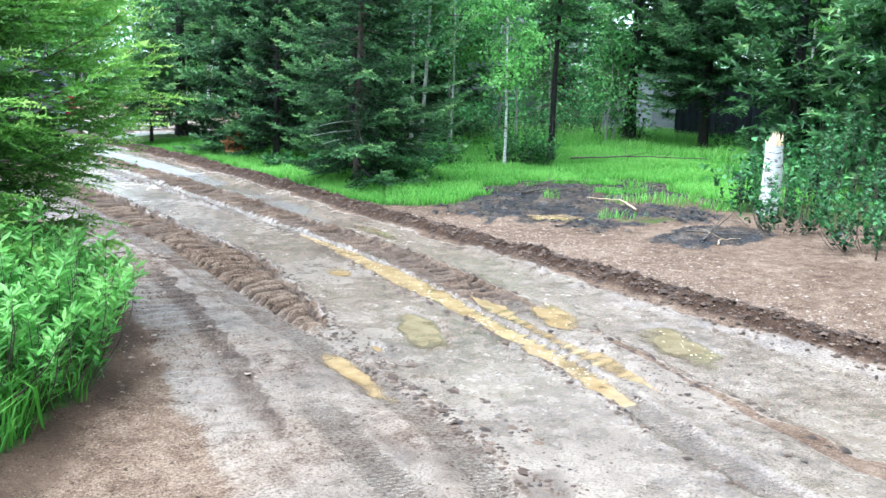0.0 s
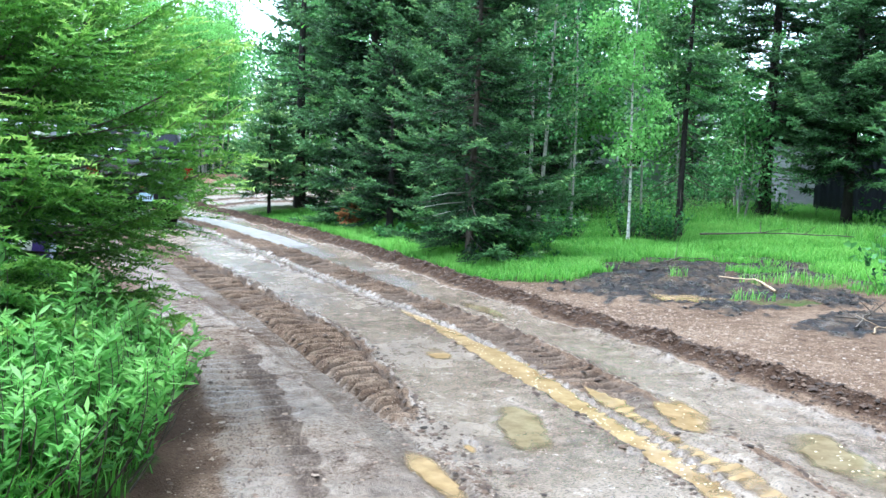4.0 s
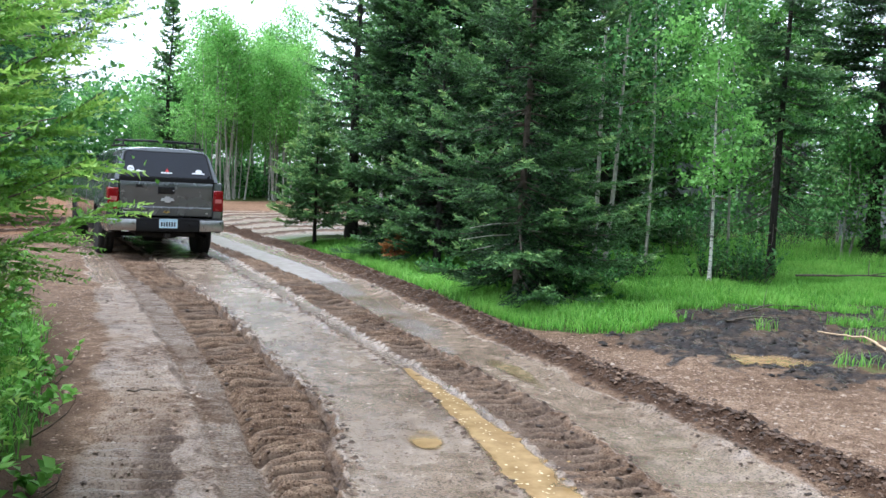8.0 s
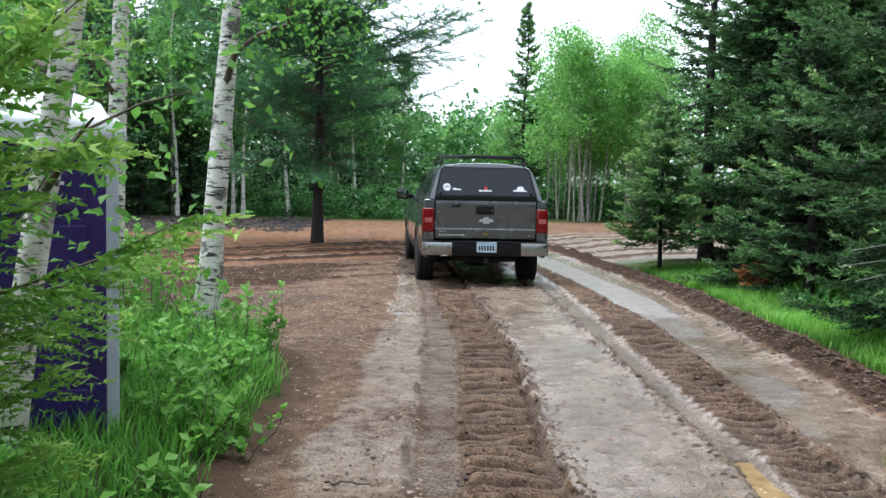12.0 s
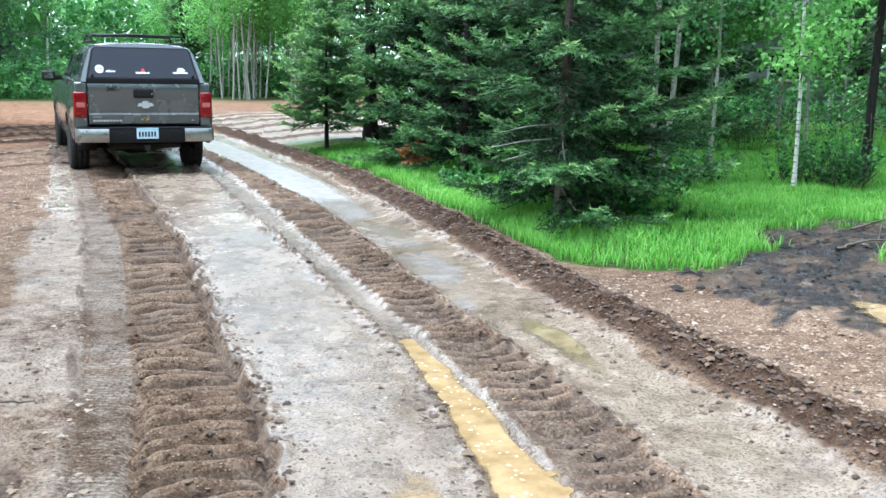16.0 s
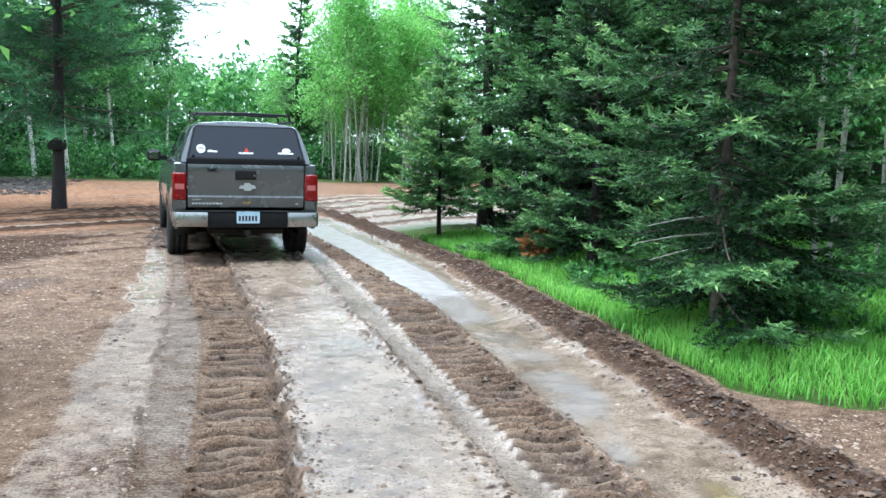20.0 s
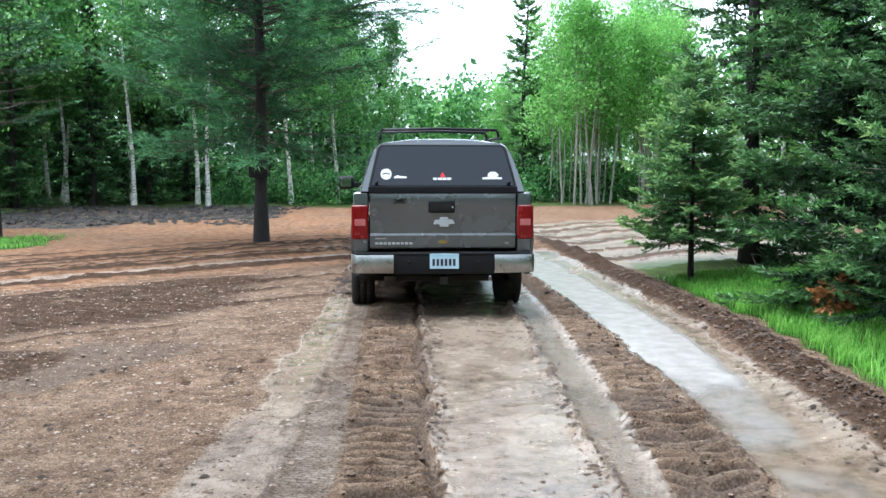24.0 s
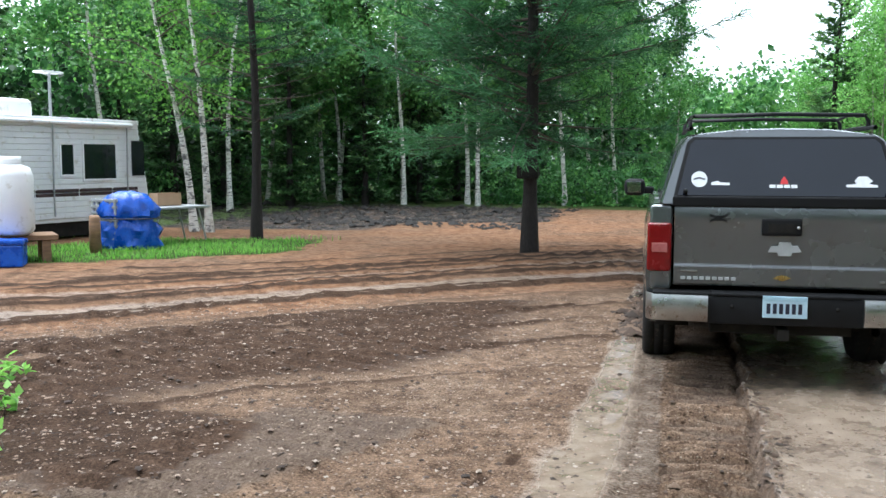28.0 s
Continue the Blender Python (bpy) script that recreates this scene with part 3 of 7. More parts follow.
    scrape = step(-8.6, -9.6, y + 0.25 * fbm(x, y, 93)) * step(9.0, 6.5, x + 0.9 * (y + 12) * 0.4) * step(-17, -15, y)
    g_right = g_right * (1 - scrape * (1 - isle * 0.6))
    patch = step(1.1, 0.9, np.hypot((x + 10.4) / 2.6, (y - 7.9 - 0.45 * (x + 10.4)) / 2.2) + 0.3 * fbm(x, y, 94))
    wood = step(23.0, 26.0, y + 1.5 * fbm(x * 0.3, y * 0.3, 95)) + step(-12.8, -14.5, x)
    grass = np.clip(np.maximum.reduce([g_left, g_right, patch, np.clip(wood, 0, 1), 0.7 * isle * (1 - muck * 0.3)]), 0, 1)
    road = along * step(left, left + 0.4, x)
    pale = np.interp(y, [-16, -14.5, -12.5, -11, -9.2, -8.5, -7.2, -3, 1.25, 4.5], [-2.8, -2.35, -2.1, -1.72, -1.62, -1.5, -1.5, -1.42, -1.5, -1.62])
    blur = 0.14 * fbm(x * 1.7, y * 1.7, 96)
    middle = step(a2 - 0.02, a2 + 0.06, xw) * step(b1 + 0.1, b1, x)
    middle = np.maximum(middle, step(-12.6, -13.4, y) * step(a1, a1 + 0.1, x) * step(b1 + 0.5, b1 + 0.4, x))
    broad = step(b2 - 0.03, b2 + 0.07, xw) * step(bx - 0.3, bx - 0.5, x + blur)
    strip = step(pale - 0.1, pale + 0.12, x + 1.5 * blur) * step(a0 + 0.1, a0, x)
    older = step(pale - 0.12, pale + 0.1, x + blur) * step(a1 + 0.1, a1, x) * step(-10.5, -12.0, y)
    wet = np.maximum.reduce([middle, 0.92 * broad, 0.5 * strip, 0.55 * older, np.maximum(0.44 * np.maximum(tread_a, tread_c), 0.95 * tread_b)]) * road
    wet = wet * step(9.5, 6.0, y) * (0.8 + 0.2 * step(-0.3, 0.1, fbm(x * 1.2, y * 1.2, 97)))
    # Lug bands' dark soil; groove shade also put into it, crests kept paler.
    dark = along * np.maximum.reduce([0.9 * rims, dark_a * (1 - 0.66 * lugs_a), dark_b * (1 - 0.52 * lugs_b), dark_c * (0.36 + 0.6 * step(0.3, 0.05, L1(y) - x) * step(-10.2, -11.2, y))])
    dark = np.maximum(dark, 0.55 * along * step(a1 + 0.5, a1 + 0.2, x) * step(a0 - 0.5, a0 - 0.25, x) * (1 - tread_a) * (1 - tread_c) * step(-14.3, -14.8, y) * step(-0.3, 0.2, fbm(x * 2.5, y * 2.5, 108)))
    dark = np.clip(dark + 0.85 * clearing * swirl, 0, 1) * step(11, 7, y)
    wet = np.maximum(wet, 0.5 * clearing * sand)
    rows = np.abs((y - 0.35 * x) - 6.3 - 0.35 * np.round(((y - 0.35 * x) - 6.3) / 1.6) - 1.25 * np.round(((y - 0.35 * x) - 6.3) / 1.6)) < 0.14 + 0.1 * vnoise(x, y, 37)
    beyond = step(3.5, 5.5, y) * step(bx - 0.5, bx, x) * step(10, 7.5, x) * step(18, 13, y)
    wet = np.maximum(wet, 0.75 * beyond * np.where(rows, 0.0, 1.0))
    dark = np.maximum(dark, 0.8 * beyond * rows)
    z = z + beyond * rows * (0.05 + 0.04 * churn)
    churned = clearing * step(-0.7, -1.1, arc) * step(-4.4, -3.0, arc) * step(-1.8, -3.4, x)
    dark = np.maximum(dark, churned * (0.35 + 0.65 * step(-0.35, 0.15, fbm(x * 1.1, y * 1.1, 98))))
    marks = step(1.0, 0.7, np.abs(x + 3.1 - 0.4 * (y + 2.6)) / 0.75) * step(1.0, 0.8, np.abs(y + 2.6) / 1.1)
    dark = np.maximum(dark, marks * 0.6)
    z = z + (churned + marks).clip(0, 1) * (0.03 * churn + 0.03 * step(0.3, 0.7, np.abs(np.sin((y + 0.25 * x) * np.pi / 0.2 + vnoise(x * 2, y * 2, 34)))))
    red = clearing * (0.3 + 0.7 * step(-1.2, 0.2, arc)) * (0.65 + 0.5 * fbm(x * 0.8, y * 0.8, 99)) + open_right * 0.45
    edge = 1.25 * clearing * swirl + 0.9 * churned * step(-0.65, -0.1, fbm(x * 1.1, y * 1.1, 98)) + 0.75 * step(1.2, 0.7, np.hypot((x + 4.3) / 1.3, (y + 2.7) / 0.8) + 0.5 * fbm(x * 2, y * 2, 107)) + 0.52 * step(left + 0.45, left + 0.15, x + 0.2 * fbm(x * 2, y * 2, 101)) * step(-3.5, -6, y) + 0.6 * ridge
    for fx, fy in ((-1.66, -3.08), (-1.45, -3.45), (-1.7, -2.6), (-1.6, -2.2), (-2.0, -3.1)):
        tread_print = step(1.0, 0.7, np.hypot((x - fx) / 0.06, (y - fy) / 0.15))
        z = z - 0.025 * tread_print
        edge = np.maximum(edge, 0.7 * tread_print)
    right = FILM_RIGHT(y) + 0.1 * fbm(x * 1.3, y * 1.3, 102)
    film = along * step(b2 + 0.03, b2 + 0.12, xw) * step(right + 0.1, right - 0.12, x) * step(-9.4, -8.4, y) * step(9.0, 7.0, y)
    bank = step(b2 - 0.1, b2, x) * step(bx - 0.3, bx - 0.5, x) * along * step(-9.2, -8.2, y)
    z = z + bank * (1 - film) * np.maximum(FILM + 0.006 + 0.006 * fbm(x * 3, y * 3, 105) - z, 0)
    z = z * (1 - film) + film * (FILM - 0.004 - 0.019 * step(-4.6, -1.6, y) + 0.01 * fbm(x * 2.5, y * 2.5, 104, 4))
    seep = step(pale + 0.02, pale + 0.15, x + 1.2 * blur) * step(a0 - 0.02, a0 - 0.08, x) * step(-4.6, -3.2, y) * step(6, 4, y)
    wet = np.maximum(wet, seep)
    slick = np.maximum.reduce([film, seep, 0.6 * broad * road, 0.55 * middle * road * step(-0.35, 0.2, fbm(x * 0.9, y * 0.9, 109))])
    bare = np.clip(0.25 + 0.9 * step(-5, -11, y) - 0.8 * seep + 0.5 * fbm(x * 1.4, y * 1.4, 110), 0, 1)
    wheel = np.stack([np.clip(along * np.maximum.reduce([tread_a, tread_b, tread_c]), 0, 1), np.clip(slick, 0, 1), bare], -1)
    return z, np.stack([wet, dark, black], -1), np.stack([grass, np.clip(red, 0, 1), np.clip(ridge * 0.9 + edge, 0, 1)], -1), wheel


def ground_z(x, y):
    return float(surface_at(np.array([float(x)]), np.array([float(y)]))[0][0])


def spaced(stops):
    out = []
    for (a, da), (b, _) in zip(stops, stops[1:]):
        out.append(np.linspace(a, b, max(int(round((b - a) / da)), 1), endpoint=False))
    return np.concatenate(out + [[stops[-1][0]]])


gx = spaced([(-900, 300), (-300, 60), (-60, 4), (-20, 0.4), (-9, 0.12), (-2.6, 0.045), (-1.4, 0.028), (1.9, 0.045), (3.2, 0.08), (7.5, 0.18), (12, 0.6), (36, 5), (80, 60), (300, 300), (900, 1)])
gy = spaced([(-900, 300), (-300, 60), (-60, 6), (-24, 0.6), (-17.0, 0.032), (-13, 0.023), (-3.5, 0.037), (1, 0.075), (7, 0.2), (28, 1), (48, 6), (90, 60), (300, 300), (900, 1)])
GX, GY = np.meshgrid(gx, gy)
GZ, SOIL, COVER, WHEEL = surface_at(GX.ravel(), GY.ravel())
nx, ny = len(gx), len(gy)
gi, gj = np.meshgrid(np.arange(nx - 1), np.arange(ny - 1))
g0 = (gj * nx + gi).ravel()
ground_mesh = mesh_np("ground", np.stack([GX.ravel(), GY.ravel(), GZ], -1), np.stack([g0, g0 + 1, g0 + 1 + nx, g0 + nx], -1), smooth=True)
for key, val in (("soil", SOIL), ("cover", COVER), ("wheel", WHEEL)):
    at = ground_mesh.attributes.new(key, "FLOAT_COLOR", "POINT")
    at.data.foreach_set("color", np.concatenate([val, np.ones((len(val), 1))], 1).astype(np.float32).ravel())
ground = part("ground", ground_mesh, MAT["ground"])
tagged(ground, "muddy rutted gravel lane and forest floor", "ground", kind="structure")

# ---- plants ----


def unit(v):
    return v / (np.linalg.norm(v, axis=-1, keepdims=True) + 1e-9)


def blades(rng, root, way, length, width, tint, spread=0.0):
    """A thin pointed triangle from each root: needles, or tufts of them."""
    way = unit(way + spread * rng.normal(size=way.shape))
    side = unit(np.cross(way, rng.normal(size=way.shape))) * (width * 0.5)[:, None]
    v = np.stack([root - side, root + side, root + way * length[:, None]], 1).reshape(-1, 3)
    return v, np.arange(len(v)).reshape(-1, 3), np.repeat(tint, 3)


def leaves(rng, root, way, length, width, tint, fold=0.25):
    """A folded pointed leaf (two triangles) at each root."""
    way = unit(way)
    side = unit(np.cross(way, np.tile([[0, 0, 1.0]], (len(way), 1)) + 0.7 * rng.normal(size=way.shape)))
    up = np.cross(side, way)
    mid = root + way * (length * 0.45)[:, None]
    lift = up * (width * fold)[:, None]
    v = np.stack([root, mid + side * (width * 0.5)[:, None] + lift, root + way * length[:, None], mid - side * (width * 0.5)[:, None] + lift], 1).reshape(-1, 3)
    i = np.arange(len(root))[:, None] * 4
    return v, np.concatenate([i + [0, 1, 2], i + [0, 2, 3]]), np.repeat(tint, 4)


def conifer(name, label, m, seed, height, radius, clear=0.3, gap=0.26, per=6, step_len=0.03, needle=0.05, needles="spruce", droop=0.25, shape=0.85, category="spruce tree", flat=0.35, ragged=0.25, bare=0.0, trunk_r=None, twig_gap=0.11, group="", wide=0.4, fresh=0.0, spray=0.1, bark="bark_dark", sag=0.12, tilt=0.12):
    """A whorled conifer: tapered trunk, limbs that sag and lift at the tips, twigs with needle tufts."""
    rng = np.random.default_rng(seed)
    tree = thing(name, label, category, m, group)
    r0 = trunk_r or 0.012 + height * 0.014
    n = 12
    tz = np.linspace(-0.15, height, n)
    tx = 0.012 * height * np.sin(tz * 0.7 + seed) * tz / height
    tv, tf = tubes([(np.stack([tx, 0.6 * tx, tz], -1), r0 * (1 - tz / height * 0.97).clip(0.03) * (1 + 0.35 * np.exp(-(tz + 0.15) * 7)))], 9)
    part("trunk", mesh_np("trunk", tv, tf, smooth=True), MAT[bark], tree)
    limbs, T0, TD, TL, TT = [], [], [], [], []
    z = clear
    while z < height * 0.985:
        h = (z - clear) / (height - clear)
        full = radius * (1 - h) ** shape * min(1.0, 0.72 + 0.9 * h if h < 0.3 else 1.0) + 0.06
        for k in range(per + int(rng.integers(-1, 2))):
            az = rng.uniform(0, 2 * np.pi)
            L = full * (1 + ragged * rng.uniform(-1.3, 0.7))
            if L < 0.06:
                continue
            s = np.linspace(0, 1, 7 if step_len < 0.05 else 4)
            last = len(s) - 1
            rise = 0.55 * h - droop * (1 - h) + tilt * rng.normal()
            zz = z + L * (rise * s - 0.22 * droop * np.sin(s * np.pi) + 0.14 * s**3) + rng.uniform(-0.5, 0.5) * gap
            out = np.stack([np.cos(az + 0.1 * rng.normal() * s) * L * s, np.sin(az + 0.12 * rng.normal() * s) * L * s, zz], -1)
            limbs.append((out, (0.004 + 0.007 * L) * (1 - 0.85 * s)))
            if bare and h < bare and rng.random() < 0.75:
                continue
            d = unit(np.gradient(out, axis=0))
            cnt = max(int(L * 0.92 / twig_gap), 2)
            sp = np.sort(rng.uniform(0.06, 1.0, cnt * 2) ** 0.85)
            i = (sp * last).astype(int).clip(0, last - 1)
            f = (sp * last - i)[:, None]
            P = out[i] * (1 - f) + out[i + 1] * f
            D = d[i]
            side = unit(np.cross(D, [0, 0, 1.0])) * np.where(np.arange(len(sp)) % 2, 1, -1)[:, None]
            TD.append(unit(D * 0.75 + side * (0.8 + 0.15 * rng.normal(size=(len(sp), 1))) + [0, 0, -sag] + flat * 0.4 * rng.normal(size=P.shape)))
            TL.append((0.42 * L * (1 - sp) + spray).clip(0.06, 0.62) * rng.uniform(0.7, 1.15, len(sp)))
            T0.append(P)
            # Low tint near the trunk paints inner shade; tips keep fresh growth's colour.
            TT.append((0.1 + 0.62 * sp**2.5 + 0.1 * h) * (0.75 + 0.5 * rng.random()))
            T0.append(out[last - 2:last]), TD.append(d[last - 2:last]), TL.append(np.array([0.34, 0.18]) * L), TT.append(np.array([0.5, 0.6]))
        z += gap * rng.uniform(0.75, 1.25) * (1.0 if h < 0.6 else 0.75)
    lv, lf = tubes(limbs, 3)
    tagged(part("branchwork", mesh_np("branchwork", lv, lf, smooth=True), MAT["twig"], tree), kind="stuff")
    T0, TD, TL, TT = np.concatenate(T0), np.concatenate(TD), np.concatenate(TL), np.concatenate(TT)
    cnt = np.maximum((TL / step_len).astype(int), 2)
    idx = np.repeat(np.arange(len(TL)), cnt)
    pos = (np.arange(cnt.sum()) - np.repeat(np.cumsum(cnt) - cnt, cnt)) / np.repeat(cnt, cnt)
    V, F, C, n0 = [], [], [], 0
    for sgn in (1, -1):
        root = T0[idx] + TD[idx] * (pos * TL[idx])[:, None]
        side = unit(np.cross(TD[idx], [0, 0, 1.0]) + 0.5 * rng.normal(size=root.shape)) * sgn
        way = TD[idx] * 0.75 + side * 0.75 + [0, 0, 0.12]
        ln = needle * rng.uniform(0.7, 1.25, len(idx)) * (1.15 - 0.45 * pos)
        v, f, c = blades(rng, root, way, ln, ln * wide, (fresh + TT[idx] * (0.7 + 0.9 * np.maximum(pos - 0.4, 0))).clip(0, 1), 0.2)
        V.append(v), F.append(f + n0), C.append(c)
        n0 += len(v)
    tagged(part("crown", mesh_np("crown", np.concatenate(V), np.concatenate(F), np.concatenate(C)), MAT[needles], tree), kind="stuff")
    return tree


def broadleaf(name, label, m, seed, height, crown0, radius, count, leaf=0.06, leafmat="birch_leaf", bark="birch", stems=((0, 0, 0, 0),), category="birch tree", trunk_r=0.06, limbs_n=16, up=0.7, narrow=0.62, group="", clump=0.2, trunk_sides=8, base_tint=0.45, hang=0.35, sway=0.25, spread=0.14):
    """A leafy tree: one or more tapered stems, forking limbs, leaves in loose clumps round their ends."""
    rng = np.random.default_rng(seed)
    tree = thing(name, label, category, m, group)
    ends, limbs = [], []
    for sx, sy, lx, ly in stems:
        s = np.linspace(0, 1, 14)
        hh = height * rng.uniform(0.86, 1.0) if len(stems) > 1 else height
        px = sx + lx * s * hh + sway * np.sin(s * 4 + rng.uniform(0, 6)) * s
        py = sy + ly * s * hh + sway * np.sin(s * 3.3 + rng.uniform(0, 6)) * s
        pts = np.stack([px, py, s * hh - 0.12], -1)
        r = trunk_r * (1 - 0.93 * s) * (1 + 0.45 * np.exp(-s * hh * 5))
        tv, tf = tubes([(pts, r)], trunk_sides)
        part("trunk", mesh_np("trunk", tv, tf, smooth=True), MAT[bark], tree)
        for k in range(limbs_n):
            f = crown0 / height + (1 - crown0 / height) * (k + rng.random()) / limbs_n
            i = min(int(f * 13), 12)
            p0 = pts[i] + (pts[i + 1] - pts[i]) * (f * 13 - i)
            az = rng.uniform(0, 2 * np.pi)
            fc = (f - crown0 / height) / (1 - crown0 / height)
            L = radius * (narrow + (1 - narrow) * math.sin(math.pi * min(fc * 0.9 + 0.15, 1))) * (1.05 - 0.55 * fc) * rng.uniform(0.6, 1.15)
            q = np.linspace(0, 1, 5)
            upk = up * rng.uniform(0.6, 1.3)
            out = p0 + np.stack([np.cos(az) * L * q, np.sin(az) * L * q, L * (upk * q - 0.35 * q**2)], -1) + 0.05 * L * rng.normal(size=(5, 3)) * q[:, None]
            limbs.append((out, max(trunk_r * 0.32 * (1 - fc * 0.6), 0.008) * (1 - 0.8 * q)))
            for w in range(3):
                j = int(rng.integers(1, 4))
                e = out[j] + L * 0.42 * unit(rng.normal(size=3) + [np.cos(az), np.sin(az), 0.25])
                limbs.append((np.stack([out[j], (out[j] + e) / 2 + [0, 0, 0.03], e]), np.array([0.007, 0.005, 0.002])))
                ends += [e, (out[j] + e) / 2]
            ends += [out[4], out[3], out[2]]
        ends += [pts[-1], pts[-2]]
    lv, lf = tubes(limbs, 4)
    tagged(part("branchwork", mesh_np("branchwork", lv, lf, smooth=True), MAT["twig"], tree), kind="stuff")
    ends = np.array(ends)
    k = rng.integers(0, len(ends), count)
    shade = rng.normal(size=len(ends)) * spread
    root = ends[k] + rng.normal(size=(count, 3)) * [clump * radius, clump * radius, clump * radius * 0.7]
    way = unit(rng.normal(size=(count, 3)) + [0, 0, -hang])
    ln = leaf * rng.uniform(0.7, 1.25, count)
    v, f, c = leaves(rng, root, way, ln, ln * 0.72, (base_tint + shade[k] + 0.1 * rng.normal(size=count)).clip(0, 1))
    tagged(part("crown", mesh_np("crown", v, f, c), MAT[leafmat], tree), kind="stuff")
    return tree


def shrub(name, label, m, seed, height, radius, stems_n, per, leaf, leafmat, category="shrub", slim=0.28, group="", lean=0.5, tint=0.5):
    """A clump of upright shoots with leaves all along them."""
    rng = np.random.default_rng(seed)
    bush = thing(name, label, category, m, group)
    paths, R, W, T = [], [], [], []
    for k in range(stems_n):
        a, rr = rng.uniform(0, 2 * np.pi), radius * math.sqrt(rng.random())
        b0 = np.array([math.cos(a) * rr * 0.75, math.sin(a) * rr * 0.75, -0.05])
        h = height * rng.uniform(0.55, 1.0) * (1 - 0.25 * (rr / radius) ** 2)
        tip = b0 + [math.cos(a) * lean * rr + 0.1 * rng.normal(), math.sin(a) * lean * rr + 0.1 * rng.normal(), h]
        s = np.linspace(0, 1, 5)[:, None]
        pts = b0 + (tip - b0) * s + np.array([math.cos(a), math.sin(a), 0]) * 0.08 * np.sin(s * np.pi)
        paths.append((pts, 0.006 * (1 - 0.8 * s[:, 0])))
        f = rng.uniform(0.12, 1.0, per) ** 0.8
        R.append(b0 + (tip - b0) * f[:, None])
        out = rng.normal(size=(per, 3)) * [1, 1, 0.35]
        W.append(unit(out) + [0, 0, 0.55])
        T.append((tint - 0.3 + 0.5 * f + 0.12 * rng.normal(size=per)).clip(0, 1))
    sv, sf = tubes(paths, 4)
    tagged(part("brushwood", mesh_np("brushwood", sv, sf, smooth=True), MAT["twig"], bush), kind="stuff")
    R, W, T = np.concatenate(R), np.concatenate(W), np.concatenate(T)
    ln = leaf * rng.uniform(0.6, 1.2, len(R))
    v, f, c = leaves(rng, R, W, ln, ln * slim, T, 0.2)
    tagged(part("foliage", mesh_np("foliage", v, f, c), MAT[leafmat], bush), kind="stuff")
    return bush


def grass_field(name, label, seed, x0, x1, y0, y1, density, height, keep, tint=0.5):
    """Blades wherever keep(x, y) says so."""
    rng = np.random.default_rng(seed)
    n = int((x1 - x0) * (y1 - y0) * density)
    x, y = rng.uniform(x0, x1, n), rng.uniform(y0, y1, n)
    z, soil, cover, _ = surface_at(x, y)
    ok = rng.random(n) < keep(x, y, soil, cover)
    x, y, z = x[ok], y[ok], z[ok]
    n = len(x)
    tuft = fbm(x * 1.4, y * 1.4, seed, 3) + 0.5 * fbm(x * 0.45, y * 0.45, seed + 1, 2)
    h = height * (0.75 + 0.6 * tuft + 0.3 * rng.random(n)).clip(0.25, 1.6)
    a = rng.uniform(0, 2 * np.pi, n)
    lean = 0.8 * rng.random(n) ** 1.5 + 0.12
    d = np.stack([np.cos(a), np.sin(a), 0 * a], -1)
    s = np.stack([-np.sin(a), np.cos(a), 0 * a], -1) * (0.0035 + 0.0035 * rng.random(n))[:, None] * (1.0 if height < 0.4 else 1.3)
    b = np.stack([x, y, z - 0.02], -1)
    mid = b + d * (h * lean * 0.35)[:, None] + np.array([0, 0, 1.0]) * (h * 0.6)[:, None]
    tip = b + d * (h * lean * 1.25)[:, None] + np.array([0, 0, 1.0]) * (h * 0.95)[:, None]
    v = np.stack([b - s, b + s, mid + s * 0.8, mid - s * 0.8, tip], 1).reshape(-1, 3)
    i = np.arange(n)[:, None] * 5
    t = (tint + 0.25 * tuft + 0.12 * rng.normal(size=n)).clip(0, 1)
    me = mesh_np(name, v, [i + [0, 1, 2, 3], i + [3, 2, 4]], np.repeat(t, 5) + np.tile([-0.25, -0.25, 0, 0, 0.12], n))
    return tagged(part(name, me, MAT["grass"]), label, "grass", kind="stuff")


def leaf_cloud(name, label, category, seed, count, spot, leaf, leafmat, tint=0.4, hang=0.2):
    """Loose leaves in clumps: undergrowth, or woods far off. spot gives clump centres and sizes."""
    rng = np.random.default_rng(seed)
    c, r = spot(rng)
    k = rng.integers(0, len(c), count)
    root = c[k] + unit(rng.normal(size=(count, 3))) * (r[k] * rng.uniform(0.35, 1.0, count))[:, None] * [1, 1, 0.75]
    root[:, 2] = np.maximum(root[:, 2], 0.08)
    shade = rng.normal(size=len(c)) * 0.17
    ln = leaf * rng.uniform(0.6, 1.3, count)
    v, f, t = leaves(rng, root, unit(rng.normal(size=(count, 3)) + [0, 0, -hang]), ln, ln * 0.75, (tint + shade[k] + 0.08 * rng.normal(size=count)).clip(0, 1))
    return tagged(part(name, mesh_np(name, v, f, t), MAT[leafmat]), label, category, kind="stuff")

# ---- trees along the lane ----


def on(x, y, rz=0.0, dz=0.0):
    return pose(x, y, ground_z(x, y) + dz, 0, 0, rz)


SPRUCE = "dark green spruce with tiered drooping boughs beside the lane"
NEAR = dict(gap=0.25, per=8, step_len=0.03, needle=0.066, twig_gap=0.075, wide=0.36, flat=0.2, ragged=0.32)
BACK = dict(gap=0.3, per=7, fresh=0.03, step_len=0.065, needle=0.12, twig_gap=0.14, wide=0.34)
conifer("spruce", "small young spruce on a bare thin stem at the ridge", on(3.3, 2.9), 11, 3.0, 1.15, 0.62, 0.12, 8, 0.034, 0.085, fresh=0.12, droop=0.1, trunk_r=0.045, wide=0.34)
